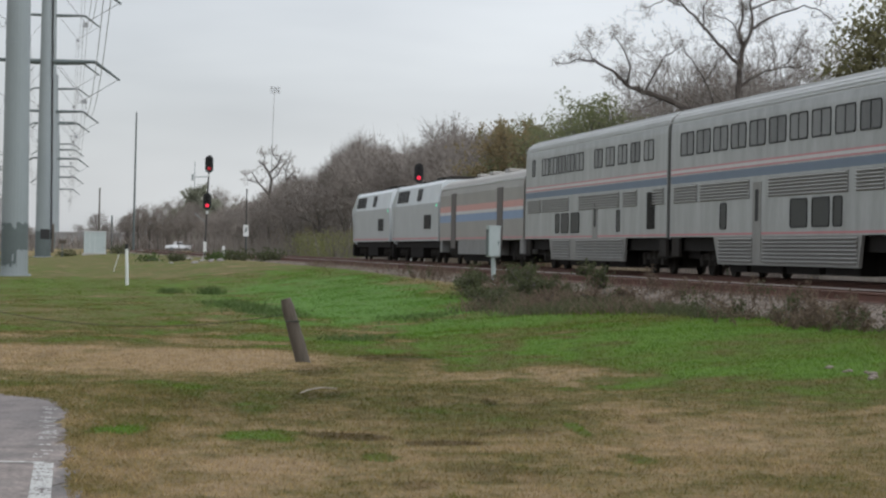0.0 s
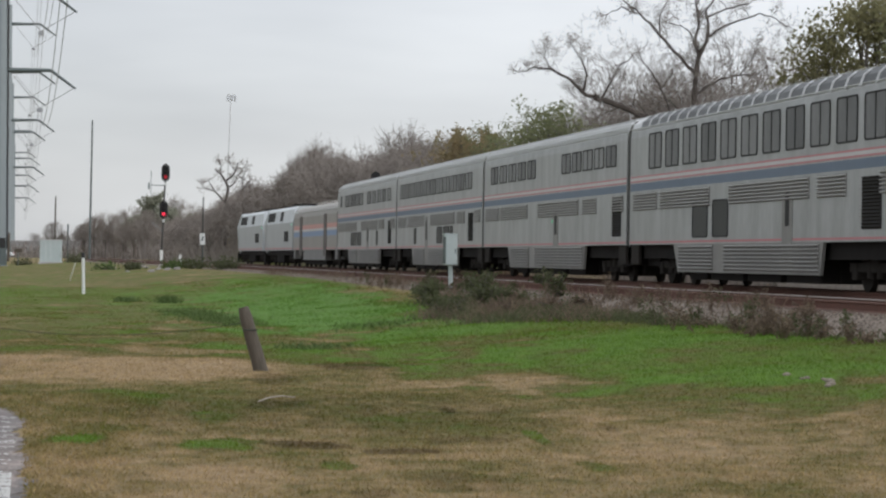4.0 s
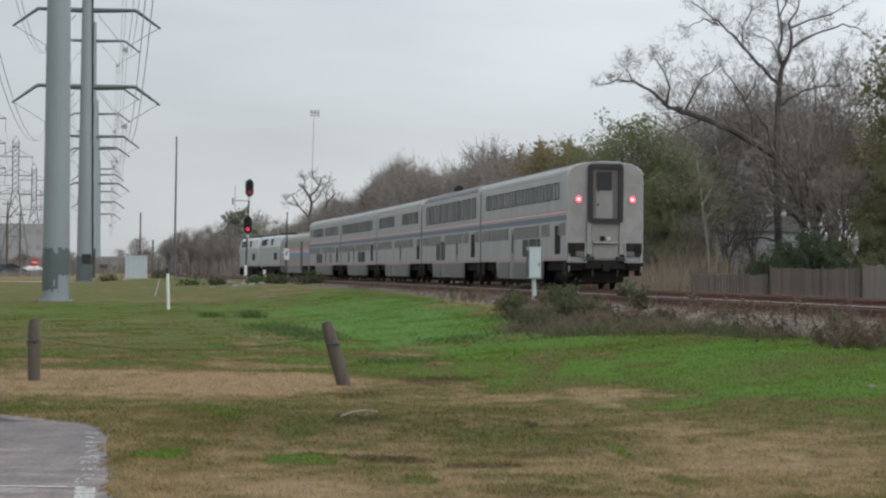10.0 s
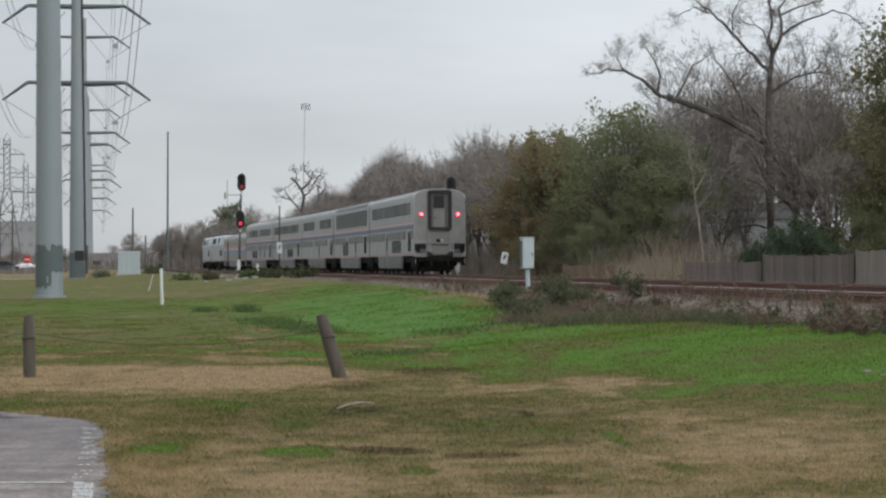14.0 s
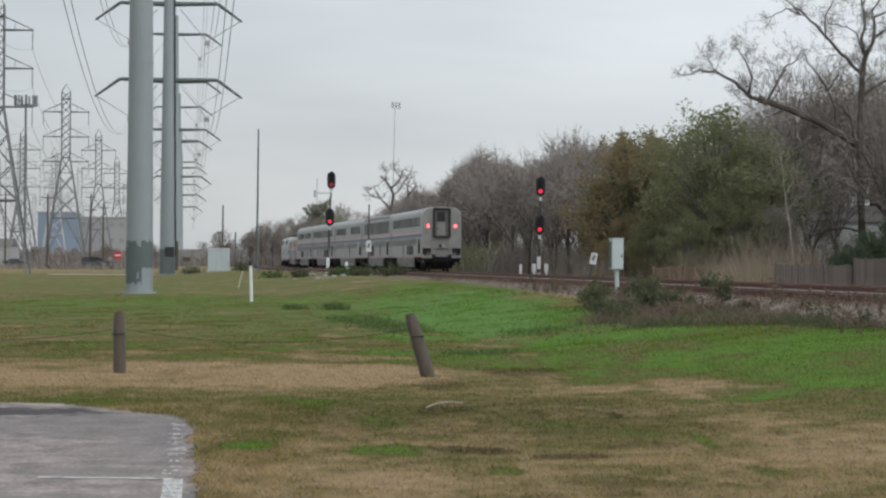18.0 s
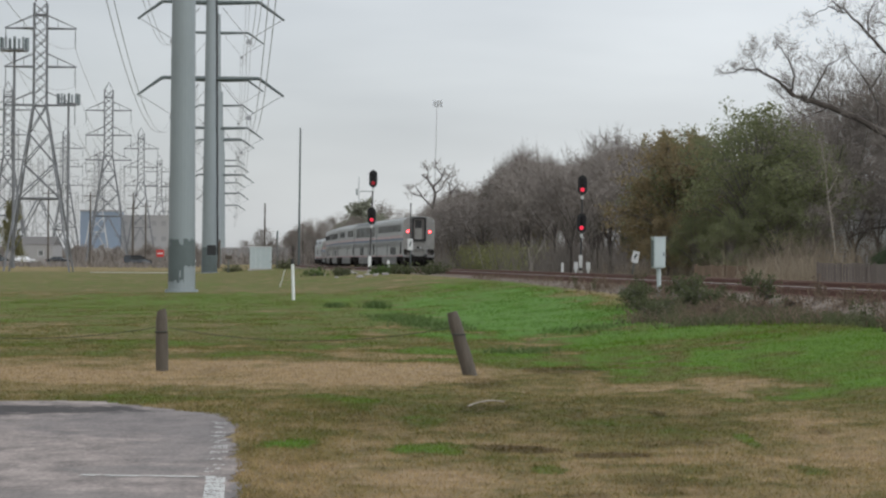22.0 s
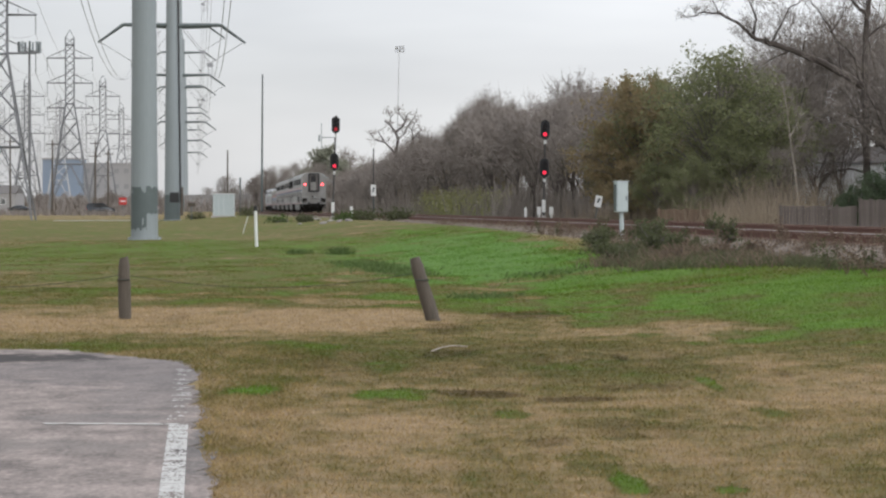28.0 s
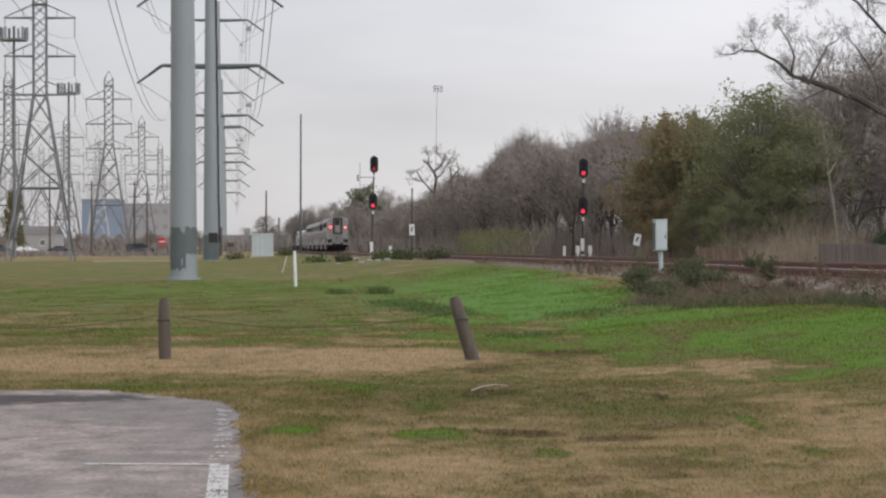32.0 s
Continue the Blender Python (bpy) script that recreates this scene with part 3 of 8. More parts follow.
# the car park: worn asphalt with a ragged grassy edge
def asphalt_material():
    """Old asphalt: pinkish sand in the middle, a dark damp streak by the grass, grit and hair cracks."""
    m = surf("worn_asphalt", (0.30, 0.26, 0.24), (0.14, 0.125, 0.118), 0.95, 0, 2.2, 18, 0.26, 1.0, stretch=(1.3, 0.7, 1), spec=0.05)
    n, l = m.node_tree.nodes, m.node_tree.links
    b = n["Principled BSDF"]
    old = b.inputs["Base Color"].links[0].from_socket
    co = n.new("ShaderNodeTexCoord")
    for cx, cy, rx, ry, tone, gain in ((-2.9, 25.6, 1.5, 2.6, (0.135, 0.126, 0.126, 1), 0.62), (-4.55, 27.4, 1.3, 0.9, (0.055, 0.052, 0.052, 1), 0.95), (-5.3, 26.6, 1.0, 0.5, (0.065, 0.06, 0.06, 1), 0.9), (-2.3, 22.4, 0.5, 2.6, (0.15, 0.14, 0.138, 1), 0.5),
                                             (-4.9, 22.3, 1.2, 0.3, (0.15, 0.135, 0.13, 1), 0.6), (-3.0, 17.3, 1.6, 0.5, (0.16, 0.148, 0.14, 1), 0.6), (-2.4, 19.6, 0.6, 0.5, (0.15, 0.14, 0.135, 1), 0.6), (-1.45, 18.0, 0.22, 2.6, (0.12, 0.115, 0.113, 1), 0.7)):
        mp = n.new("ShaderNodeMapping")
        mp.inputs["Location"].default_value, mp.inputs["Scale"].default_value = (-cx / rx, -cy / ry, 0), (1 / rx, 1 / ry, 0)
        l.new(co.outputs["Object"], mp.inputs["Vector"])
        ln = n.new("ShaderNodeVectorMath")
        ln.operation = "LENGTH"
        l.new(mp.outputs["Vector"], ln.inputs[0])
        no = n.new("ShaderNodeTexNoise")
        no.inputs["Scale"].default_value, no.inputs["Detail"].default_value, no.inputs["Roughness"].default_value = 2.6, 9, 0.72
        l.new(co.outputs["Object"], no.inputs["Vector"])
        ad = n.new("ShaderNodeMath")
        ad.operation = "MULTIPLY_ADD"
        l.new(no.outputs["Fac"], ad.inputs[0])
        ad.inputs[1].default_value = 3.2
        l.new(ln.outputs["Value"], ad.inputs[2])
        r = n.new("ShaderNodeMapRange")
        r.interpolation_type = "SMOOTHSTEP"
        r.inputs["From Min"].default_value, r.inputs["From Max"].default_value, r.inputs["To Max"].default_value = 2.75, 2.25, gain
        l.new(ad.outputs[0], r.inputs["Value"])
        mx = n.new("ShaderNodeMix")
        mx.data_type = "RGBA"
        l.new(r.outputs["Result"], mx.inputs["Factor"])
        l.new(old, mx.inputs["A"])
        mx.inputs["B"].default_value = tone
        old = mx.outputs["Result"]
    # loose grit, lighter and darker than the tar
    gm = n.new("ShaderNodeMapping")
    gm.inputs["Scale"].default_value = (1, 0.22, 1)
    l.new(co.outputs["Object"], gm.inputs["Vector"])
    gn = n.new("ShaderNodeTexNoise")
    gn.inputs["Scale"].default_value, gn.inputs["Detail"].default_value, gn.inputs["Roughness"].default_value = 42, 4, 0.75
    l.new(gm.outputs["Vector"], gn.inputs["Vector"])
    gr = n.new("ShaderNodeMapRange")
    gr.inputs["From Min"].default_value, gr.inputs["From Max"].default_value = 0.3, 0.7
    gr.inputs["To Min"].default_value, gr.inputs["To Max"].default_value = 0.8, 1.18
    l.new(gn.outputs["Fac"], gr.inputs["Value"])
    gv = n.new("ShaderNodeVectorMath")
    gv.operation = "SCALE"
    l.new(old, gv.inputs[0])
    l.new(gr.outputs["Result"], gv.inputs["Scale"])
    l.new(gv.outputs["Vector"], b.inputs["Base Color"])
    return m


_edge_r = [(-0.98, 12.0), (-1.16, 14.3), (-1.42, 16.6), (-1.62, 18.6), (-1.86, 21.4), (-2.08, 23.9), (-2.22, 25.2), (-2.4, 26.54), (-2.81, 27.23), (-3.3, 27.96), (-3.92, 28.75), (-4.37, 29.25), (-4.83, 29.05), (-7.0, 29.45), (-9.5, 29.6)]
_rng = random.Random(4)
_rim = []
for (x0, y0), (x1, y1) in zip(_edge_r, _edge_r[1:]):
    for k in range(60):
        u = k / 60
        px, py = x0 + (x1 - x0) * u, y0 + (y1 - y0) * u
        rag = 0.11 * noise.noise((px * 1.3, py * 1.3, 3)) + 0.07 * noise.noise((px * 6, py * 6, 8)) + 0.05 * noise.noise((px * 17, py * 17, 2)) + _rng.gauss(0, 0.008)
        _rim.append((px + rag, py + 2.5 * rag))
_loop = [(-1.3, 2.0)] + _rim + [(-12, 29.6), (-14, 2.0)]
bm = bmesh.new()
top = [bm.verts.new((x, y, 0.012)) for x, y in _loop]
low = [bm.verts.new((x, y, -0.12)) for x, y in _loop]
bm.faces.new(top[::-1])
for i in range(len(top)):
    j = (i + 1) % len(top)
    bm.faces.new((top[i], top[j], low[j], low[i]))
bmesh.ops.recalc_face_normals(bm, faces=bm.faces)
tagged(part("pavement", bm, asphalt_material()), "worn grey asphalt car park with faded white lines", "pavement", kind="structure")


def marking(name, pts, width, worn, seed, label):
    """A painted line of small worn flakes along pts, across its width."""
    r = random.Random(seed)
    out = []
    for (x0, y0), (x1, y1) in zip(pts, pts[1:]):
        d = Vector((x1 - x0, y1 - y0, 0))
        ln = d.length
        d.normalize()
        nrm = Vector((d.y, -d.x, 0))
        k = int(ln / 0.03)
        for i in range(k):
            for j in range(int(width / 0.0125)):
                w0 = worn + 0.8 * noise.noise((i * 0.13, j * 0.03, seed)) + 0.7 * noise.noise((i * 0.5, j * 0.06, seed + 5)) + 0.35 * noise.noise((i * 0.1, j * 0.45, seed + 9))
                if r.random() < w0:
                    continue
                a = Vector((x0, y0, 0.0165)) + d * (i * 0.03) + nrm * (j * 0.0125 - width / 2)
                q = (a, a + d * 0.031, a + d * 0.031 + nrm * 0.013, a + nrm * 0.013)
                out += [tuple(p) for p in q]
    ob = tris(name, out, M_LINE, n=4)
    return tagged(ob, label, "road marking", kind="structure")


marking("trim", [(-1.22, 12.4), (-1.44, 14.9), (-1.75, 18.5), (-1.79, 18.95)], 0.145, 0.24, 1, "worn white painted edge line on the asphalt")
# what is left of the edge line farther on: short dashes across it
_dash = []
_dr = random.Random(2)
for k in range(26):
    u = (k + _dr.random()) / 26
    if _dr.random() < 0.35:
        continue
    cx, cy = -1.83 - 0.55 * u, 19.2 + 6.4 * u
    x0 = cx - 0.08 + _dr.random() * 0.05
    for q in range(int(_dr.uniform(5, 13))):
        w0, d0 = 0.014, _dr.uniform(0.02, 0.09)
        y0 = cy + _dr.uniform(-0.02, 0.02)
        if _dr.random() < 0.8:
            _dash += [(x0 + q * 0.013, y0, 0.0165), (x0 + q * 0.013 + w0, y0, 0.0165), (x0 + q * 0.013 + w0, y0 + d0, 0.0165), (x0 + q * 0.013, y0 + d0, 0.0165)]
tagged(tris("trim", _dash, M_LINE, n=4), "almost worn away white edge line", "road marking", kind="structure")
marking("trim", [(-2.78, 19.06), (-1.78, 19.0)], 0.10, 0.08, 3, "thin white parking bay line")


# ---------------------------------------------------------------- railway
def ribbon(name, off, profile, s, z0, material):
    """A section swept along the line: profile is a list of (to the left, up)."""
    x, y, h = line(s, off)
    xs, ys, zs = [], [], []
    for a, u in profile:
        xs.append(x - np.cos(h) * a)
        ys.append(y - np.sin(h) * a)
        zs.append(np.full_like(x, z0 + u))
    return grid_mesh(name, np.array(xs), np.array(ys), np.array(zs), material)


_s = np.concatenate([np.arange(-300, -130, 10), np.arange(-130, 560, 4), np.arange(560, 1500, 25)]).astype(float)
bed = ribbon("ground", 0, [(-5.4, -0.9), (-3.1, -0.26), (-2.2, -0.215), (0, -0.205), (2.0, -0.22), (SIDING - 2.0, -0.25), (SIDING, -0.25), (SIDING + 1.75, -0.265),
                           (SIDING + 2.1, -0.33), (SIDING + 3.1, -0.72), (SIDING + 3.6, -1.1)], _s, RAIL_Z, M_BALLAST)
tagged(bed, "ballast bed of the two tracks, pale crushed stone", "ballast", kind="structure")
# loose stones on the shoulder
_r = np.random.RandomState(7)
_n = 22000
_ss = -55 + 260 * _r.rand(_n) ** 1.5
_oo2 = SIDING + 1.2 + 2.0 * _r.rand(_n)
_sx, _sy, _ = line(_ss, _oo2)
_k = _oo2 - SIDING
_sz = RAIL_Z + np.interp(_k, [1.0, 1.75, 2.1, 3.1, 3.6], [-0.25, -0.265, -0.33, -0.72, -1.1])
_size = 0.018 + 0.034 * _r.rand(_n)
_oct = np.array([(1, 0, 0), (0, 1, 0), (-1, 0, 0), (0, -1, 0), (0, 0, 0.8), (0, 0, -0.8)])
_fc = [(0, 1, 4), (1, 2, 4), (2, 3, 4), (3, 0, 4), (1, 0, 5), (2, 1, 5), (3, 2, 5), (0, 3, 5)]
_jit = _oct[None] * (0.7 + 0.6 * _r.rand(_n, 6, 1))
_pts = _jit * _size[:, None, None] + np.stack([_sx, _sy, _sz], -1)[:, None]
tagged(raw("ballast_stones", _pts.reshape(-1, 3).tolist(), [tuple(int(v) + 6 * i for v in f) for i in range(_n) for f in _fc], M_BALLAST),
       "loose crushed stones along the track shoulder", "stones", kind="stuff")

RAIL_SEC = [(-0.07, -0.175), (-0.012, -0.15), (-0.012, -0.045), (-0.036, -0.035), (-0.036, -0.006), (0.036, -0.006), (0.036, -0.035), (0.012, -0.045), (0.012, -0.15), (0.07, -0.175)]
for off, drop, lab in ((0.0, 0.0, "main track"), (SIDING, SIDING_DROP, "near track")):
    track = empty("railway_track", pose(0, 0, 0), "rusty steel rails on dark wooden ties, " + lab, "track", "railway tracks")
    for side in (-0.755, 0.755):
        rail = ribbon("rail", off + side, RAIL_SEC, _s, RAIL_Z - drop, M_RAIL)
        rail.data.shade_flat()
        rail.parent = track
        worn = 0.026 if off and side < 0 else 0.009
        head = ribbon("rail_head", off + side, [(-0.0385, -worn), (-0.0385, -0.006), (-0.028, 0.0), (0.028, 0.0), (0.0385, -0.006), (0.0385, -worn)], _s, RAIL_Z - drop, M_RAILTOP if worn > 0.02 else M_RAILDULL)
        head.data.shade_flat()
        head.parent = rail
    bm = bmesh.new()
    box(bm, (0, 0, 0), (0.23, 2.6, 0.17), bevel=0.012)
    tie = bpy.data.meshes.new("tie")
    bm.to_mesh(tie)
    bm.free()
    tie.materials.append(M_TIE)
    tr = random.Random(3 + int(off))
    for i in range(290):
        s = -48 + i * 0.56
        x, y, h = line(s, off)
        link("tie", tie, track, m=pose(float(x), float(y), RAIL_Z - drop - 0.262 + tr.uniform(-0.006, 0.006), 0, 0, math.degrees(float(h)) + 90 + tr.uniform(-1, 1)))
    # the farther ties in one piece
    vs, fs = [], []
    for i in range(700):
        s = -48 + 290 * 0.56 + i * 0.56
        x, y, h = (float(q) for q in line(s, off))
        c, d = math.cos(h + math.pi / 2), math.sin(h + math.pi / 2)
        b0 = len(vs)
        for dz in (-0.347, -0.178):
            for a, b in ((-0.115, -1.3), (0.115, -1.3), (0.115, 1.3), (-0.115, 1.3)):
                vs.append((x + c * a - d * b, y + d * a + c * b, RAIL_Z - drop + dz))
        fs += [(b0 + 4, b0 + 5, b0 + 6, b0 + 7), (b0, b0 + 1, b0 + 5, b0 + 4), (b0 + 1, b0 + 2, b0 + 6, b0 + 5), (b0 + 2, b0 + 3, b0 + 7, b0 + 6), (b0 + 3, b0, b0 + 4, b0 + 7)]
    far_ties = raw("far_ties", vs, fs, M_TIE, track)
    tagged(far_ties, kind="stuff")


# ---------------------------------------------------------------- the train
# Each vehicle stands in its own space: x forwards, y to its left, z up from the rail head.
CAR = 25.91
HALF = 12.72
SECTION = [(1.55, 1.13), (1.55, 3.2), (1.548, 4.32), (1.525, 4.55), (1.45, 4.75), (1.27, 4.905), (0.96, 5.01), (0.5, 5.085), (0.0, 5.105)]


def hull(section, x0, x1, base=None):
    """The shell of a coach: the mirrored section from x0 to x1, closed at the ends."""
    half = list(section)
    ring = half + [(-y, z) for y, z in reversed(half[:-1])]
    bm = bmesh.new()
    rows = [[bm.verts.new((x, y, z)) for y, z in ring] for x in (x0, x1)]
    n = len(ring)
    for i in range(n):
        j = (i + 1) % n
        bm.faces.new((rows[0][i], rows[0][j], rows[1][j], rows[1][i]))
    bm.faces.new(rows[0])
    bm.faces.new(rows[1][::-1])
    bmesh.ops.recalc_face_normals(bm, faces=bm.faces)
    return bm


_shared = {}


def shared(key, make):
    if key not in _shared:
        bm = make()
        me = bpy.data.meshes.new(key[0])
        bm.to_mesh(me)
        bm.free()
        me.materials.append(key[-1])
        _shared[key] = me
    return _shared[key]


def rounded(w, h, r, k=4):
    pts = []
    for cx, cy, a0 in ((w / 2 - r, h / 2 - r, 0), (-w / 2 + r, h / 2 - r, 90), (-w / 2 + r, -h / 2 + r, 180), (w / 2 - r, -h / 2 + r, 270)):
        for i in range(k + 1):
            a = radians(a0 + 90 * i / k)
            pts.append((cx + r * math.cos(a), cy + r * math.sin(a)))
    return pts


def ring_bm(w, h, t, depth, r=0.1, bars=()):
    """A window's rubber rim, with upright bars, standing in the x-z plane, outwards along y."""
    bm = bmesh.new()
    outer, inner = rounded(w, h, r), rounded(w - 2 * t, h - 2 * t, max(r - t, 0.02))
    loops = [[bm.verts.new((x, y, z)) for x, z in pts] for pts, y in ((outer, -0.01), (outer, depth), (inner, depth), (inner, -0.01))]
    n = len(outer)
    for a, b in zip(loops, loops[1:]):
        for i in range(n):
            j = (i + 1) % n
            bm.faces.new((a[i], a[j], b[j], b[i]))
    for x in bars:
        box(bm, (x, depth / 2, 0), (0.035, depth, h - 2 * t))
    bmesh.ops.recalc_face_normals(bm, faces=bm.faces)
    return bm


def slab_bm(w, h, depth, r=0.08):
    bm = bmesh.new()
    pts = rounded(w, h, r)
    a = [bm.verts.new((x, 0, z)) for x, z in pts]
    b = [bm.verts.new((x, depth, z)) for x, z in pts]
    bm.faces.new(a)
    bm.faces.new(b[::-1])
    for i in range(len(pts)):
        j = (i + 1) % len(pts)
        bm.faces.new((a[i], b[i], b[j], a[j]))
    bmesh.ops.recalc_face_normals(bm, faces=bm.faces)
    return bm


def both(x, z, y=1.55):
    """The same place on both sides of a vehicle."""
    return ((x, pose(x, y, z)), (x, pose(x, -y, z, 0, 0, 180)))


def window(car, x, z, w, h, bars=(0.0,), y=1.55, name="window", pane_mat=None):
    glass = pane_mat or M_GLASS
    rim = shared(("window", w, h, bars, M_RUBBER), lambda: ring_bm(w, h, 0.04, 0.022, 0.11, bars))
    pane = shared(("pane", w, h, glass), lambda: slab_bm(w - 0.06, h - 0.06, 0.008, 0.08))
    for _, m in both(x, z, y):
        f = link(name, rim, car, m=m)
        link("pane", pane, f)


def side_panel(car, name, x, z, w, h, material, proud=0.006, y=1.55, label=""):
    me = shared((name, round(w, 3), round(h, 3), proud, material), lambda: slab_bm(w, h, proud, 0.006))
    for _, m in both(x, z, y):
        link(name, me, car, label, m)


def flutes(car, x0, x1, z0, z1, count, y=1.55, metal=None):
    """Half-round ribs along a panel of the side, each a piece of its own."""
    w, pitch = x1 - x0, (z1 - z0) / count
    metal = metal or M_FLUTE

    def make():
        bm = bmesh.new()
        pts = [(0.0, -pitch * 0.34), (0.045, -pitch * 0.22), (0.055, 0), (0.045, pitch * 0.2), (0.0, pitch * 0.34)]
        ends = [[bm.verts.new((sx * w / 2, py, pz)) for py, pz in pts] for sx in (-1, 1)]
        for a in range(len(pts) - 1):
            bm.faces.new((ends[0][a], ends[0][a + 1], ends[1][a + 1], ends[1][a]))
        bm.faces.new(ends[0])
        bm.faces.new(ends[1])
        bmesh.ops.recalc_face_normals(bm, faces=bm.faces)
        return bm
    me = shared(("flute", round(w, 3), round(pitch, 3), metal), make)
    # darker backing paints in the shade between the ribs
    back = shared(("flute_panel", round(w, 3), round(z1 - z0, 3), M_GROOVE), lambda: slab_bm(w + 0.04, z1 - z0, 0.004, 0.01))
    for _, m in both((x0 + x1) / 2, (z0 + z1) / 2, y):
        link("flute_panel", back, car, "", m)
    for i in range(count):
        for _, m in both((x0 + x1) / 2, z0 + (i + 0.5) * pitch, y):
            link("flute", me, car, "", m)


def grille(car, x, z, w, h, count, y=1.55):
    back = shared(("grille", w, h, M_RUBBER), lambda: slab_bm(w, h, 0.006, 0.03))
    slat = shared(("slat", w, M_TRUCK), lambda: slat_bm(w - 0.08))
    for _, m in both(x, z, y):
        g = link("grille", back, car, m=m)
        for i in range(count):
            link("slat", slat, g, m=pose(0, 0.012, h * ((i + 0.5) / count - 0.5), 30))


def slat_bm(w):
    bm = bmesh.new()
    box(bm, (0, 0.015, 0), (w, 0.05, 0.012))
    return bm


def truck_bm(axles, wheelbase, r):
    """A truck's side frames, bolster and springs."""
    bm = bmesh.new()
    ln = wheelbase * (axles - 1)
    for y in (-1.02, 1.02):
        box(bm, (0, y, r + 0.1), (ln + 0.9, 0.16, 0.22), bevel=0.03)
        for i in range(axles):
            box(bm, ((i - (axles - 1) / 2) * wheelbase, y, r), (0.34, 0.24, 0.36), bevel=0.03)
        for x in (-0.35, 0.35):
            rod(bm, (x, y, r - 0.15), (x, y, r + 0.45), 0.13, n=10)
    box(bm, (0, 0, r + 0.25), (0.6, 2.2, 0.3), bevel=0.03)
    return bm


def wheelset_bm(r):
    bm = bmesh.new()
    for y in (-0.75, 0.75):
        s = 1 if y > 0 else -1
        rod(bm, (0, y - 0.03 * s, 0), (0, y + 0.07 * s, 0), r, n=28)
        rod(bm, (0, y - 0.06 * s, 0), (0, y - 0.03 * s, 0), r + 0.028, n=28)
    rod(bm, (0, -1.1, 0), (0, 1.1, 0), 0.085, n=10)
    bmesh.ops.translate(bm, vec=(0, 0, r), verts=bm.verts)
    return bm


def trucks(car, xs, axles=2, wheelbase=2.6, r=0.46):
    frame_me = shared(("truck", axles, r, M_TRUCK), lambda: truck_bm(axles, wheelbase, r))
    wheel_me = shared(("wheelset", r, M_TRUCK), lambda: wheelset_bm(r))
    for x in xs:
        t = link("truck", frame_me, car, m=pose(x, 0, 0))
        for i in range(axles):
            link("wheelset", wheel_me, t, m=pose((i - (axles - 1) / 2) * wheelbase, 0, 0))


def diaphragm(car, sign, z0=2.63, z1=5.0, w=1.42):
    """The dark rubber frame round an end door, and the door in it."""
    turn = pose(sign * HALF, 0, (z0 + z1) / 2, 0, 0, -90 * sign)
    h = z1 - z0
    rim = shared(("diaphragm", w, h, M_RUBBER), lambda: ring_bm(w, h, 0.19, 0.16, 0.16))
    d = link("diaphragm", rim, car, "black rubber diaphragm", turn)
    door = shared(("end_door", w, h, M_DOOR), lambda: slab_bm(w - 0.3, h - 0.3, 0.05, 0.05))
    k = link("end_door", door, d)
    glass = shared(("door_window", w, M_RUBBER), lambda: slab_bm(0.66, 0.82, 0.012, 0.07))
    link("door_window", glass, k, m=pose(0.06, 0.045, h * 0.5 - 0.66))
    # dark slabs on the door paint the shadow inside the diaphragm
    jamb = shared(("door_jamb", w, h, M_BAGDOOR), lambda: slab_bm(0.24, h - 0.34, 0.02, 0.02))
    link("door_jamb", jamb, k, m=pose(-0.41, 0.045, 0))
    link("door_jamb", jamb, k, m=pose(0.50, 0.045, 0))
    lintel = shared(("lintel", w, M_BAGDOOR), lambda: slab_bm(w - 0.34, 0.16, 0.02, 0.02))
    link("lintel", lintel, k, m=pose(0, 0.046, h * 0.5 - 0.24))
    handle = shared(("handle", M_RUBBER), lambda: slab_bm(0.07, 0.1, 0.03, 0.02))
    for z in (-0.45, 0.1):
        link("handle", handle, k, m=pose(0.30, 0.045, z))


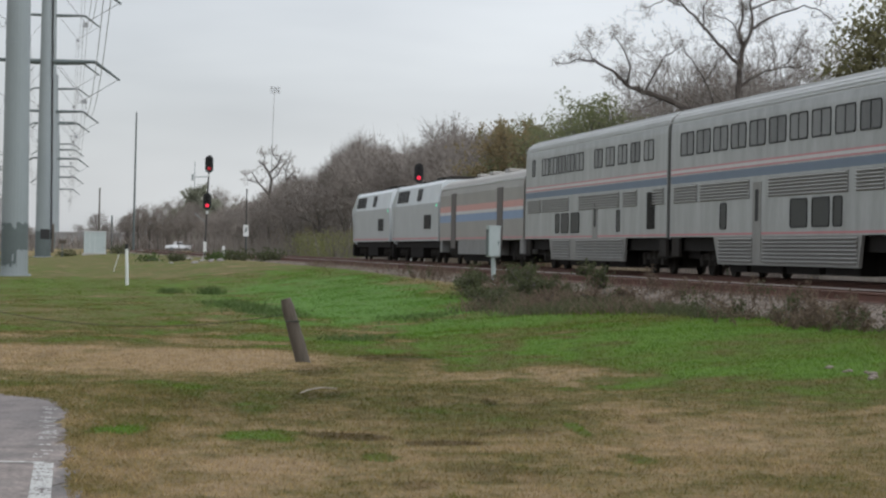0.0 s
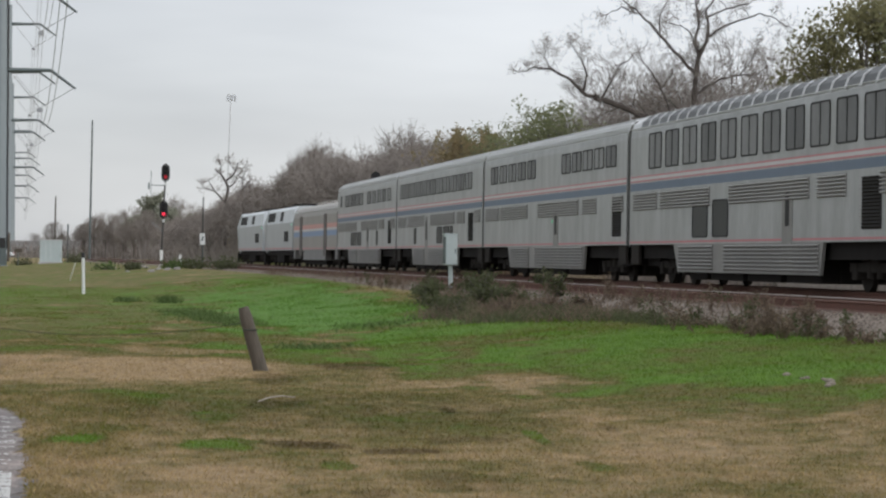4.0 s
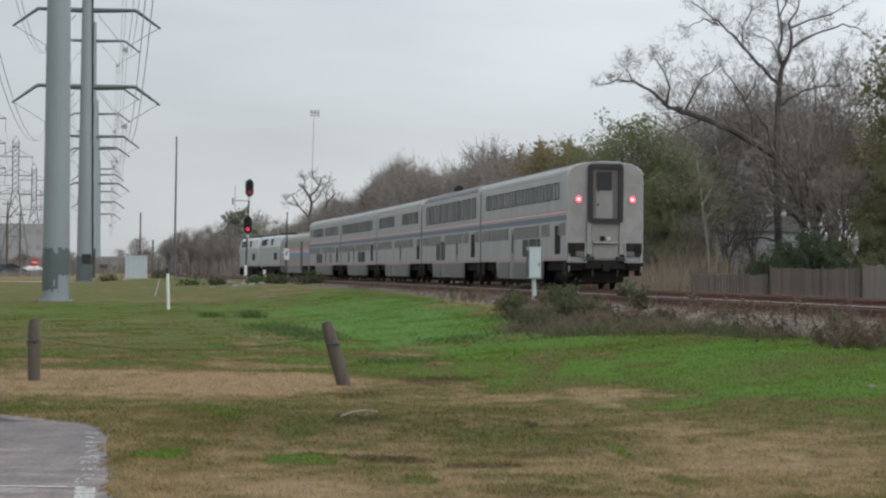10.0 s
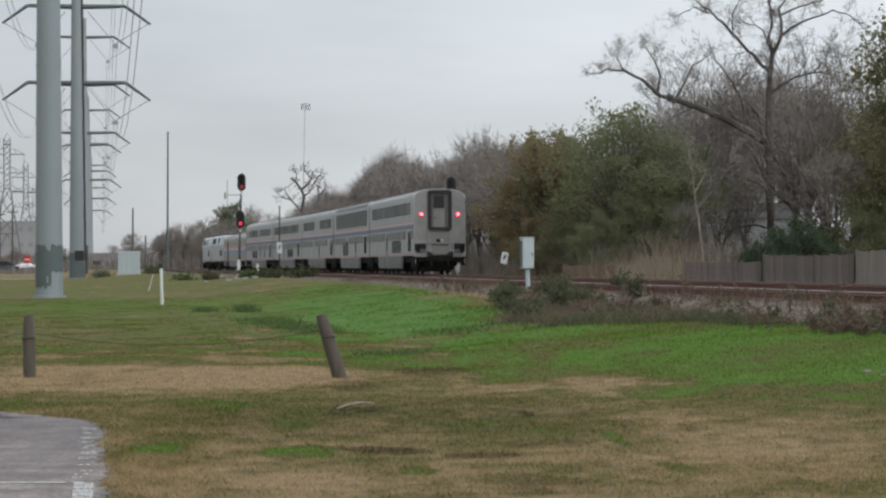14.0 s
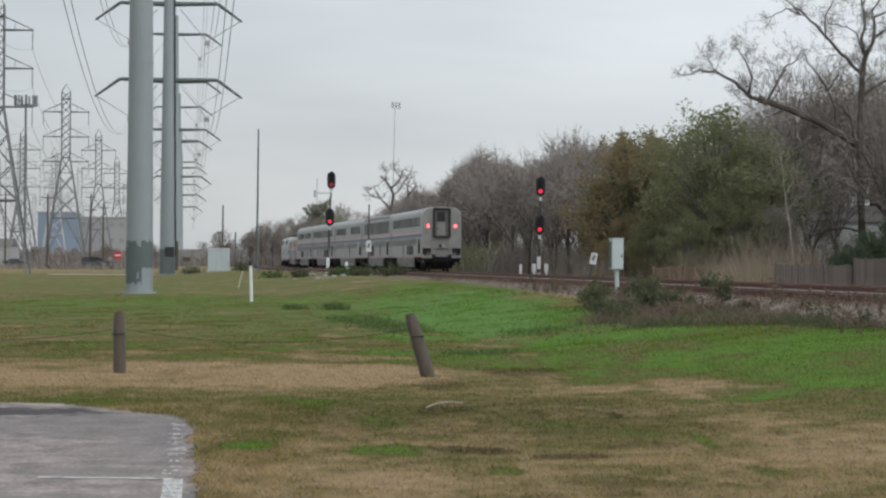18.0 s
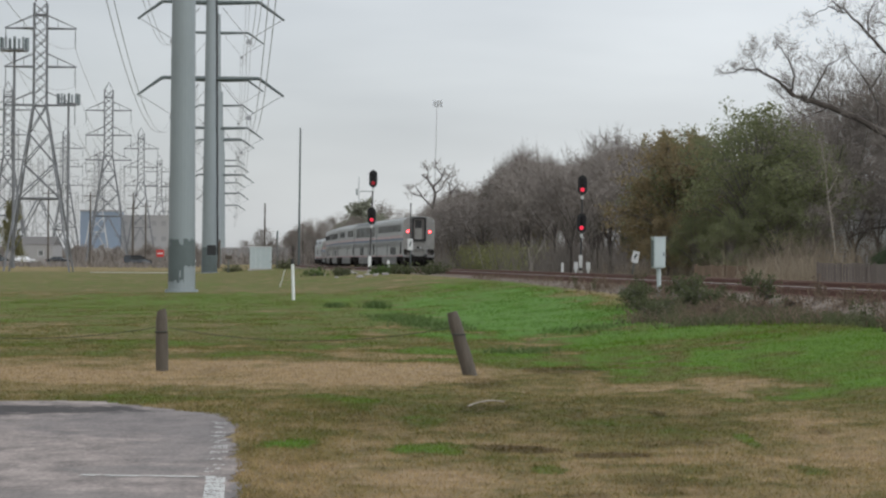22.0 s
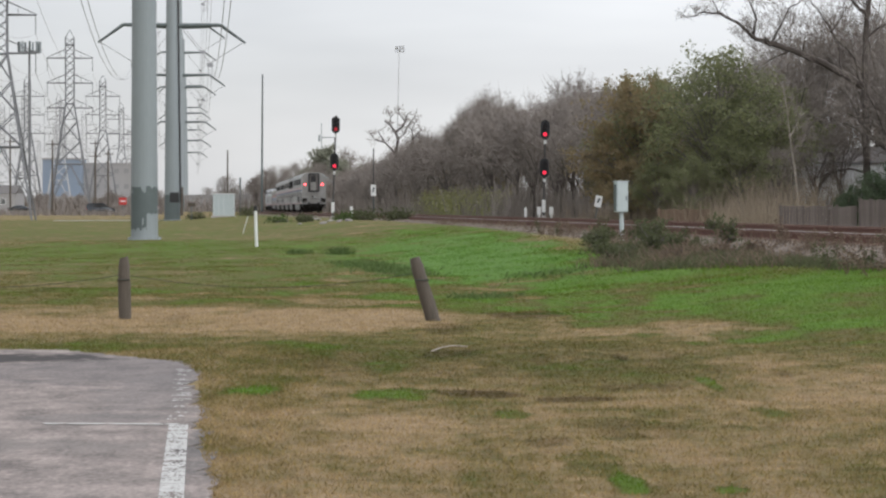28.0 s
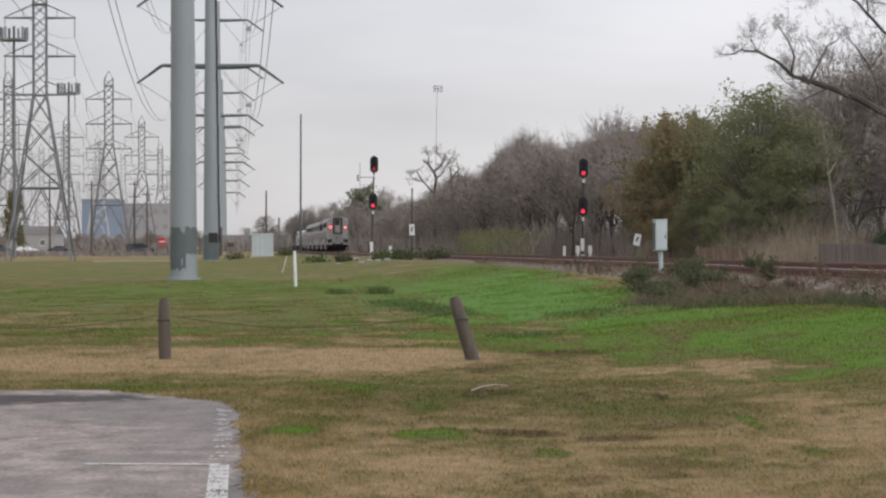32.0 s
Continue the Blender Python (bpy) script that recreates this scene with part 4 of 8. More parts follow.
def superliner(name, label, upper, lower, doors, vents, ribbed=True, dome=False, gap=True):
    car = empty(name, pose(0, 0, RAIL_Z), label, "railway car", "passenger train")
    body = part("body", hull(SECTION[:4] + [(0.0, 4.55)], -HALF, HALF), M_STEEL, car)
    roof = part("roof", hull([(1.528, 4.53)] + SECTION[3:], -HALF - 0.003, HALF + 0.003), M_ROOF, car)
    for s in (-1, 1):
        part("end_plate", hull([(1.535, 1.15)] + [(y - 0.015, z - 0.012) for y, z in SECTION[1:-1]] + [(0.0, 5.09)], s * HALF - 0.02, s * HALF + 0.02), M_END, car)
    ribs = bmesh.new()
    if dome:
        # curved glass of the lounge's roof between its ribs
        arc = [(1.562, 4.53), (1.548, 4.575), (1.475, 4.775), (1.295, 4.93), (0.98, 5.042)]
        for i in range(22):
            x = -HALF + 1.2 + i * (2 * HALF - 2.4) / 21
            for s in (-1, 1):
                rows = [[ribs.verts.new((x + dx, s * y * 1.004, z + 0.03)) for y, z in arc] for dx in (-0.085, 0.085)]
                for a in range(len(arc) - 1):
                    ribs.faces.new((rows[0][a], rows[0][a + 1], rows[1][a + 1], rows[1][a]))
    for y, z in ((1.538, 4.60), (1.495, 4.69), (1.42, 4.79), (1.29, 4.90), (1.09, 4.98), (0.8, 5.045)):
        if dome and y < 1.5:
            continue
        for s in (-1, 1):
            box(ribs, (0, s * y, z), (2 * HALF, 0.035, 0.028))
    bmesh.ops.recalc_face_normals(ribs, faces=ribs.faces)
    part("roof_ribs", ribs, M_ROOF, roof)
    if dome:
        for i in range(21):
            x = -HALF + 1.2 + (i + 0.5) * (2 * HALF - 2.4) / 21
            gw = (2 * HALF - 2.4) / 21 - 0.16

            def glaze():
                bm = bmesh.new()
                ag = [(1.545, 4.59), (1.472, 4.775), (1.295, 4.925), (1.06, 5.008)]
                rows = [[bm.verts.new((dx, y * 1.004, z + 0.008)) for y, z in ag] for dx in (-gw / 2, gw / 2)]
                for a in range(3):
                    bm.faces.new((rows[0][a], rows[0][a + 1], rows[1][a + 1], rows[1][a]))
                return bm
            for turn in (0, 180):
                link("roof_pane", shared(("roof_pane", gw, M_ROOFGLASS), glaze), roof, m=pose(x, 0, 0, 0, 0, turn))
    # stripes
    side_panel(car, "stripe", 0, 2.84, 2 * HALF - 0.1, 0.22, M_BLUE, 0.005, label="blue stripe")
    side_panel(car, "stripe", 0, 3.01, 2 * HALF - 0.1, 0.045, M_PINK, 0.005, label="faded red stripe")
    side_panel(car, "stripe", 0, 3.145, 2 * HALF - 0.1, 0.045, M_PINK, 0.005, label="faded red stripe")
    side_panel(car, "stripe", 0, 3.0775, 2 * HALF - 0.1, 0.085, M_WHITE, 0.004, label="white stripe")
    side_panel(car, "stripe", 0, 1.20, 2 * HALF - 0.1, 0.055, M_PINK, 0.005, label="faded red stripe")
    # skirt between the trucks, with slanted ends, and the pieces beyond them
    bm = bmesh.new()
    for s in (-1, 1):
        a = [bm.verts.new((x, s * 1.55, z)) for x, z in ((-6.75, 1.13), (-6.5, 0.36), (6.75, 0.36), (7.3, 1.13))]
        b = [bm.verts.new((x, s * 1.47, z)) for x, z in ((-6.75, 1.13), (-6.5, 0.36), (6.75, 0.36), (7.3, 1.13))]
        bm.faces.new(a)
        bm.faces.new(b)
        for i in range(4):
            j = (i + 1) % 4
            bm.faces.new((a[i], a[j], b[j], b[i]))
    bmesh.ops.recalc_face_normals(bm, faces=bm.faces)
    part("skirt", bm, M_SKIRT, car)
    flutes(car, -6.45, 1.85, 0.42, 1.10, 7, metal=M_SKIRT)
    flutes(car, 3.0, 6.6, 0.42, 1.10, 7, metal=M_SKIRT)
    bm = bmesh.new()
    box(bm, (0, 0, 0.93), (2 * HALF - 0.4, 2.7, 0.4))
    for x, w in ((-4.6, 2.8), (-1.2, 3.0), (2.3, 3.2), (5.2, 1.9)):
        box(bm, (x, 0, 0.47), (w, 2.72, 0.62), bevel=0.05)
    for x in (-11.2, 11.2):
        box(bm, (x, 0, 0.75), (1.6, 2.3, 0.5), bevel=0.05)
    # added dark boxes close the gaps, standing in for shadow under the car
    for x in (-9.07, 9.07):
        box(bm, (x, 0, 0.6), (4.3, 1.15, 0.7))
    box(bm, (0.2, 0, 0.42), (12.8, 1.9, 0.5))
    part("underframe", bm, M_BLACK, car)
    trucks(car, (-9.07, 9.07))
    for s in (-1, 1):
        for x in (-12.2, 12.2):
            boxed("end_step", (x * 0.992, s * 1.47, 0.83), (0.95, 0.1, 0.58), M_TRUCK, car, 0.02)
    # lines of louvres under the stripe
    if ribbed:
        flutes(car, -5.6, 1.4, 2.14, 2.66, 6)
        flutes(car, 3.4, 8.9, 2.14, 2.66, 6)
        flutes(car, -8.4, -6.3, 2.14, 2.66, 6)
        flutes(car, 9.3, 12.2, 2.14, 2.66, 6)
        flutes(car, -12.3, -10.8, 2.14, 2.66, 6)
    for x, w, z, h in upper:
        window(car, x, z, w, h, (0.0,) if w > 1.2 else ())
    for x, w in lower:
        window(car, x, 1.80 if dome else 1.70, w, 1.0 if dome else 0.74, (), pane_mat=M_LOWGLASS)
    for x in doors:
        side_panel(car, "side_door", x, 1.52, 0.86, 2.1, M_END, 0.012, label="grey folding side door")
        me = shared(("door_window", 0.34, M_RUBBER), lambda: slab_bm(0.34, 0.85, 0.018, 0.06))
        for _, m in both(x, 1.95):
            link("door_window", me, car, m=m)
    for x, w in vents:
        grille(car, x, 1.97, w, 1.16, 15)
    for s in (-1, 1):
        diaphragm(car, s)
    # folded outer bellows towards the next vehicle ahead
    part("bellows", hull([(y * 0.975, z - 0.05) for y, z in SECTION], HALF + 0.025, HALF + (0.44 if gap else 0.2)), M_BELLOWS, car, "dark grey outer bellows")
    bm = bmesh.new()
    for s in (-1, 1):
        box(bm, (s * (HALF + 0.1), 0, 0.85), (0.5, 0.3, 0.3), bevel=0.04)
        rod(bm, (s * (HALF - 0.3), 0, 0.85), (s * (HALF + 0.2), 0, 0.85), 0.1, n=10)
    part("coupler", bm, M_BLACK, car)
    return car


COACH_UP = [(10.0 - 2.0 * i, 1.64, 3.96, 0.70) for i in range(11)]
COACH_LOW = [(-1.95, 1.45), (-3.95, 1.7), (-5.55, 0.8)]
rear_coach = superliner("passenger_car", "double-deck stainless steel rear coach with two red tail lamps", COACH_UP, COACH_LOW, [1.95], [(-10.55, 1.3)])
lounge_car = superliner("lounge_car", "double-deck stainless steel lounge car with tall windows reaching into the roof",
                        [(9.6 - 2.0 * i, 1.5, 3.86, 1.05) for i in range(11)], [(4.4, 1.6), (2.3, 1.55)], [-3.85], [(-10.2, 1.35)], True, True)
sleeper_car = superliner("sleeping_car", "double-deck stainless steel dining car with two groups of windows",
                         [(10.4 - 1.92 * i, 1.52, 3.9, 0.68) for i in range(5)] + [(-3.5 - 1.75 * i, 1.45, 3.9, 0.68) for i in range(5)], [], [-1.85], [(-11.4, 1.25)])
second_coach = superliner("passenger_car", "double-deck stainless steel coach with a row of ten wide windows", [(10.62 - 1.99 * i, 1.62, 3.88, 0.70) for i in range(11)],
                          [(6.2, 0.7), (-1.42, 1.55), (-3.35, 1.5), (-4.78, 0.75)], [2.6], [(-9.9, 1.2)])
first_car = superliner("sleeping_car", "double-deck stainless steel sleeping car next to the baggage car",
                       [(10.9, 0.6, 3.9, 0.66)] + [(8.3 - 1.72 * i, 1.45, 3.88, 0.66) for i in range(5)] + [(-2.0 - 2.02 * i, 1.4, 3.88, 0.66) for i in range(5)],
                       [(5.6, 0.8), (4.1, 1.45), (2.1, 1.6), (-5.5, 0.55)], [-1.55], [(-10.5, 1.15)], gap=False)

# the rear end of the train: tail lamps, sockets, steps and pipes
for coach_, dx_ in ((rear_coach, 2.58), (sleeper_car, -1.22)):
    lamp_me = shared(("door_lamp", M_GREENLOW), lambda: slab_bm(0.07, 0.1, 0.02, 0.02))
    for _, m in both(dx_, 1.98):
        link("door_lamp", lamp_me, coach_, "small green door lamp", m)
ex = -HALF
for s in (-1, 1):
    lamp = rodded("tail_lamp", (ex - 0.05, s * 1.09, 3.58), (ex + 0.01, s * 1.09, 3.58), 0.125, 0.125, M_END, rear_coach, 18, "red tail lamp")
    rodded("lamp_lens", (ex - 0.085, s * 1.09, 3.58), (ex - 0.045, s * 1.09, 3.58), 0.08, 0.09, M_TAIL, lamp, 18)
    # a glowing ring added round the lens for the lamp's red halo
    rodded("lamp_rim", (ex - 0.07, s * 1.09, 3.58), (ex - 0.046, s * 1.09, 3.58), 0.115, 0.125, M_SIGRED, lamp, 18)
    boxed("corner_socket", (ex - 0.04, s * 1.33, 1.62), (0.08, 0.26, 0.28), M_BLACK, rear_coach, 0.02)
    # a flat dark slab paints the shade of a recess in the end
    boxed("end_recess", (ex - 0.012, s * 1.06, 1.56), (0.03, 0.88, 0.56), M_TRUCK, rear_coach)
    boxed("hose_box", (ex - 0.06, s * 0.98, 1.40), (0.1, 0.42, 0.2), M_BAGDOOR, rear_coach, 0.02)
    boxed("step", (ex - 0.14, s * 1.15, 1.08), (0.3, 0.78, 0.06), M_END, rear_coach, 0.012, "worn steel step")
    boxed("step", (ex - 0.12, s * 1.2, 0.80), (0.2, 0.5, 0.05), M_TRUCK, rear_coach, 0.012, "dark lower step")
    boxed("step_riser", (ex - 0.20, s * 1.2, 0.98), (0.03, 0.62, 0.13), M_BLACK, rear_coach)
    rodded("grab_bar", (ex - 0.12, s * 0.80, 1.0), (ex - 0.12, s * 0.80, 1.9), 0.025, 0.025, M_STEEL, rear_coach)
    rodded("grab_bar", (ex - 0.12, s * 1.46, 0.7), (ex - 0.12, s * 1.46, 1.4), 0.025, 0.025, M_STEEL, rear_coach)
    boxed("end_post", (ex - 0.05, s * 0.66, 2.0), (0.12, 0.18, 1.25), M_END, rear_coach, 0.02)
    boxed("bolster", (ex - 0.12, s * 0.62, 1.20), (0.28, 0.34, 0.2), M_RUBBER, rear_coach, 0.03)
    boxed("air_hose", (ex - 0.1, s * 0.5, 0.75), (0.1, 0.07, 0.5), M_RUBBER, rear_coach, 0.03)
boxed("apron", (ex - 0.03, 0, 1.50), (0.07, 0.98, 0.58), M_DOOR, rear_coach, 0.02)
boxed("end_recess_panel", (ex - 0.026, 0, 2.2), (0.02, 1.1, 0.78), M_DOOR, rear_coach)
boxed("shelf", (ex - 0.12, 0, 1.86), (0.2, 1.0, 0.03), M_LOCO, rear_coach)
boxed("cable_socket", (ex - 0.05, 0.10, 2.02), (0.1, 0.2, 0.18), M_BLACK, rear_coach, 0.02)
boxed("cable_socket", (ex - 0.05, -0.14, 2.02), (0.1, 0.14, 0.14), M_LOCO, rear_coach, 0.03)
boxed("buffer_beam", (ex - 0.02, 0, 0.98), (0.3, 1.7, 0.36), M_BLACK, rear_coach, 0.04)
boxed("brake_gear", (ex + 1.3, 0, 0.5), (1.8, 1.7, 0.5), M_BLACK, rear_coach, 0.06)

# baggage car
BAG_SEC = [(1.52, 0.62), (1.52, 3.3), (1.46, 3.62), (1.30, 3.86), (1.0, 4.02), (0.55, 4.11), (0.0, 4.14)]
baggage_car = empty("baggage_car", pose(0, 0, RAIL_Z), "grey baggage car with a red, white and blue band", "railway car", "passenger train")
part("body", hull([(1.52, 1.12)] + BAG_SEC[1:2] + [(0, 3.3)], -12.5, 12.5), M_BAG, baggage_car)
bag_roof = part("roof", hull([(1.523, 3.29)] + BAG_SEC[1:], -12.503, 12.503), M_BAG, baggage_car)
for s in (-1, 1):
    boxed("roof_seam", (0, s * 1.47, 3.63), (25.0, 0.05, 0.06), M_ROOF, bag_roof)
    boxed("sill_stripe", (0, s * 1.524, 1.22), (24.8, 0.01, 0.06), M_PINK, baggage_car)
for x, w in ((-3.4, 1.1), (1.2, 1.1), (5.0, 0.8)):
    boxed("roof_vent", (x, 0.3, 4.17), (w, 0.9, 0.16), M_BAG, bag_roof, 0.04)
boxed("skirt", (-0.2, 0, 0.80), (12.6, 3.02, 0.66), M_GROOVE, baggage_car, 0.04, "darker grey lower side panels")
for s in (-1, 1):
    boxed("end_skirt", (s * 12.05, 0, 0.84), (0.8, 3.0, 0.58), M_GROOVE, baggage_car, 0.03)
side_panel(baggage_car, "band", 0, 2.62, 24.9, 0.28, M_BRED, 0.005, 1.52, "faded red band")
side_panel(baggage_car, "band", 0, 2.41, 24.9, 0.14, M_WHITE, 0.005, 1.52, "white band")
side_panel(baggage_car, "band", 0, 2.16, 24.9, 0.34, M_BSTR, 0.005, 1.52, "faded blue band")
for x in (7.6, -6.5):
    side_panel(baggage_car, "cargo_door", x, 2.05, 1.5, 2.6, M_BAGDOOR, 0.03, 1.52, "dark sliding cargo door")
boxed("underframe", (0, 0, 0.75), (24.0, 2.2, 0.6), M_BLACK, baggage_car, 0.05)
boxed("battery_box", (0.5, 0, 0.38), (11.0, 2.5, 0.4), M_BLACK, baggage_car, 0.05)
trucks(baggage_car, (-9.3, 9.3))
for s in (-1, 1):
    boxed("end_bellows", (s * 12.72, 0, 2.25), (0.4, 2.5, 2.9), M_RUBBER, baggage_car, 0.05)
    boxed("coupler", (s * 12.75, 0, 0.85), (0.5, 0.3, 0.3), M_BLACK, baggage_car, 0.04)


# locomotives
def locomotive(label):
    loco = empty("locomotive", pose(0, 0, RAIL_Z), label, "locomotive", "passenger train")
    low = [(1.50, 0.95), (1.50, 3.05), (1.34, 4.02), (1.12, 4.22), (0.0, 4.26)]
    bm = hull([(1.50, 1.12), (1.50, 3.05), (0.0, 3.05)], -10.2, 9.2)
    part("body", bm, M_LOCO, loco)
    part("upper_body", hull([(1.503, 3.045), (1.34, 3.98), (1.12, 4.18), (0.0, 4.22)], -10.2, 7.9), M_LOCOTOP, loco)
    # nose: two slopes down to the pilot
    prof = [(7.9, 4.22), (7.9, 0.95), (10.25, 0.95), (10.3, 2.35), (9.55, 3.1), (8.6, 4.05)]
    bm = bmesh.new()
    sides = []
    for s in (-1, 1):
        sides.append([bm.verts.new((x, s * (1.495 if z < 3.2 else 1.33) * (0.86 if x > 9.9 else 1), z)) for x, z in prof])
    bm.faces.new(sides[0])
    bm.faces.new(sides[1][::-1])
    for i in range(len(prof)):
        j = (i + 1) % len(prof)
        bm.faces.new((sides[0][i], sides[1][i], sides[1][j], sides[0][j]))
    bmesh.ops.recalc_face_normals(bm, faces=bm.faces)
    bmesh.ops.bevel(bm, geom=list(bm.edges), offset=0.06, segments=2, affect="EDGES")
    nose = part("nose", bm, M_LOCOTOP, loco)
    boxed("windscreen", (9.12, 0, 3.62), (0.02, 2.1, 0.78), M_RUBBER, nose, 0, "", pose(0, 0, 0, 0, -45, 0))
    for s in (-1, 1):
        tilt = pose(0, 0, 0, 9.7 * s, 0, 0)
        for k, (x, w) in enumerate(((6.55, 1.25), (4.85, 1.35), (3.1, 1.35))):
            boxed("side_window", (x, s * 1.432, 3.55), (w, 0.05, 0.66), M_RUBBER, loco, 0.01, "", tilt)
        boxed("intake", (-2.4, s * 1.432, 3.55), (1.6, 0.05, 0.66), M_RUBBER, loco, 0.01, "", tilt)
        g = boxed("radiator_grille", (-6.1, s * 1.51, 2.1), (2.6, 0.03, 0.72), M_RUBBER, loco)
        for k in range(6):
            boxed("slat", (-6.1, s * 1.53, 1.8 + k * 0.12), (2.5, 0.02, 0.02), M_TRUCK, g)
        boxed("sill_stripe", (-0.5, s * 1.505, 1.25), (19.2, 0.01, 0.08), M_PINK, loco)
        boxed("cab_door", (7.6, s * 1.503, 2.1), (0.75, 0.012, 2.0), M_LOCO, loco)
        rodded("handrail", (8.05, s * 1.56, 1.2), (8.05, s * 1.56, 3.0), 0.02, 0.02, M_STEEL, loco)
        boxed("cab_step", (9.0, s * 1.4, 0.6), (0.6, 0.2, 0.7), M_BLACK, loco, 0.03)
        boxed("number_lamp", (-9.4, s * 1.51, 2.9), (0.16, 0.03, 0.12), M_GREEN, loco, 0, "small green indicator lamp")
    for x, w, d, z in ((-8.8, 1.8, 1.6, 4.28), (-6.2, 2.2, 1.8, 4.3), (-2.2, 2.6, 1.3, 4.27), (2.4, 1.6, 1.5, 4.27)):
        boxed("roof_hatch", (x, 0, z), (w, d, 0.2), M_TRUCK, loco, 0.03)
    boxed("exhaust", (-1.0, 0, 4.33), (0.7, 0.5, 0.28), M_BLACK, loco, 0.03)
    boxed("fuel_tank", (0.0, 0, 0.62), (5.2, 2.5, 0.72), M_BLACK, loco, 0.08)
    boxed("pilot", (10.1, 0, 0.55), (0.4, 2.7, 0.75), M_BLACK, loco, 0.05)
    boxed("underframe", (0, 0, 0.95), (19.6, 2.7, 0.36), M_BLACK, loco)
    trucks(loco, (-6.6, 6.6), 2, 2.75, 0.5)
    boxed("coupler", (-10.45, 0, 0.85), (0.5, 0.3, 0.3), M_BLACK, loco, 0.04)
    return loco


second_loco = locomotive("pale grey diesel passenger locomotive, second of the two")
lead_loco = locomotive("pale grey diesel passenger locomotive at the head of the train")
TRAIN = [(rear_coach, 0.5 * CAR), (lounge_car, 1.5 * CAR), (sleeper_car, 2.5 * CAR), (second_coach, 3.5 * CAR), (first_car, 4.5 * CAR),
         (baggage_car, 5.5 * CAR), (second_loco, 6 * CAR + 10.6), (lead_loco, 6 * CAR + 31.7)]


def train_place(centre, t, half=8.8):
    """The pose of a vehicle whose middle lies so far before the train's rear end, t seconds into the clip."""
    s = centre + 12.924 * (t - 9) + 0.0045 * (t - 9) ** 2
    xa, ya, _ = line(s - half)
    xb, yb, _ = line(s + half)
    return pose(float(xa + xb) / 2, float(ya + yb) / 2, RAIL_Z, 0, 0, math.degrees(math.atan2(yb - ya, xb - xa)))


# ---------------------------------------------------------------- line-side things
def gz(x, y):
    return float(ground_z(x, y))


# two leaning posts and the wire rope between them, and the next post of the row
def post(x, y, h, lean_x, lean_y, r, label):
    p = empty("fence_post", pose(x, y, -0.1), label, "post", "posts of the rope fence")
    bm = bmesh.new()
    rings = []
    rg = random.Random(int(x * 10) + 50)
    for k in range(9):
        u = k / 8
        z = u * (h + 0.1)
        rr = r * (1.06 - 0.12 * u) * (0.72 if k == 8 else 0.93 if k == 7 else 1)
        rings.append([bm.verts.new((lean_x * u + rr * math.cos(a) * (1 + rg.uniform(-0.05, 0.05)), lean_y * u + rr * math.sin(a), z + (0.02 * math.cos(a) if k > 6 else 0)))
                      for a in [2 * math.pi * i / 14 for i in range(14)]])
    for a, b in zip(rings, rings[1:]):
        for i in range(14):
            j = (i + 1) % 14
            bm.faces.new((a[i], a[j], b[j], b[i]))
    bm.faces.new(rings[-1])
    part("wood", bm, M_POST, p)
    for zz in (0.64,):
        rodded("staple", (lean_x * zz - r, lean_y * zz - r, h * zz + 0.1), (lean_x * zz + r, lean_y * zz - r, h * zz + 0.1), 0.012, 0.012, M_ROPE, p, 6)
    return p


post(0.085, 37.2, 0.87, -0.29, 0.0, 0.1, "weathered round wooden post leaning over in the grass")
post(-4.29, 37.4, 0.87, -0.02, 0.0, 0.088, "weathered round wooden post in the grass")
post(-8.75, 38.9, 0.88, 0.01, 0.0, 0.088, "weathered round wooden post in the grass")


def cable(name, a, b, sag, r, material, label, category, parent=None, n=20, sides=5):
    """A hanging wire from a to b."""
    a, b = Vector(a), Vector(b)
    pts = [a.lerp(b, i / n) - Vector((0, 0, 4 * sag * (i / n) * (1 - i / n))) for i in range(n + 1)]
    ob = tube(name, pts, r, material, sides, parent)
    return tagged(ob, label, category) if parent is None else ob


def tube(name, pts, r, material, sides=5, parent=None):
    vs, fs = [], []
    for i, p in enumerate(pts):
        d = (pts[min(i + 1, len(pts) - 1)] - pts[max(i - 1, 0)]).normalized()
        u = d.cross(Vector((0, 0, 1))).normalized() if abs(d.z) < 0.99 else Vector((1, 0, 0))
        w = u.cross(d)
        for k in range(sides):
            a = 2 * math.pi * k / sides
            vs.append(tuple(p + (u * math.cos(a) + w * math.sin(a)) * r))
    for i in range(len(pts) - 1):
        for k in range(sides):
            j = (k + 1) % sides
            fs.append((i * sides + k, i * sides + j, i * sides + sides + j, i * sides + sides + k))
    return raw(name, vs, fs, material, parent)


cable("rope", (-4.2, 37.3, 0.62), (-0.18, 37.1, 0.66), 0.19, 0.004, M_ROPE, "thin dark wire rope sagging between two posts", "rope")
cable("rope", (-8.66, 38.8, 0.62), (-4.38, 37.3, 0.62), 0.19, 0.004, M_ROPE, "thin dark wire rope sagging between two posts", "rope")

# a fallen stick
stick_pts = [Vector((0.02, 28.55, 0.02)), Vector((0.13, 28.8, 0.05)), Vector((0.28, 28.95, 0.065)), Vector((0.42, 28.98, 0.05))]
stick = tube("fallen_branch", stick_pts, 0.008, M_PALEBARK, 6)
tagged(stick, "pale dead branch lying in the grass", "branch")

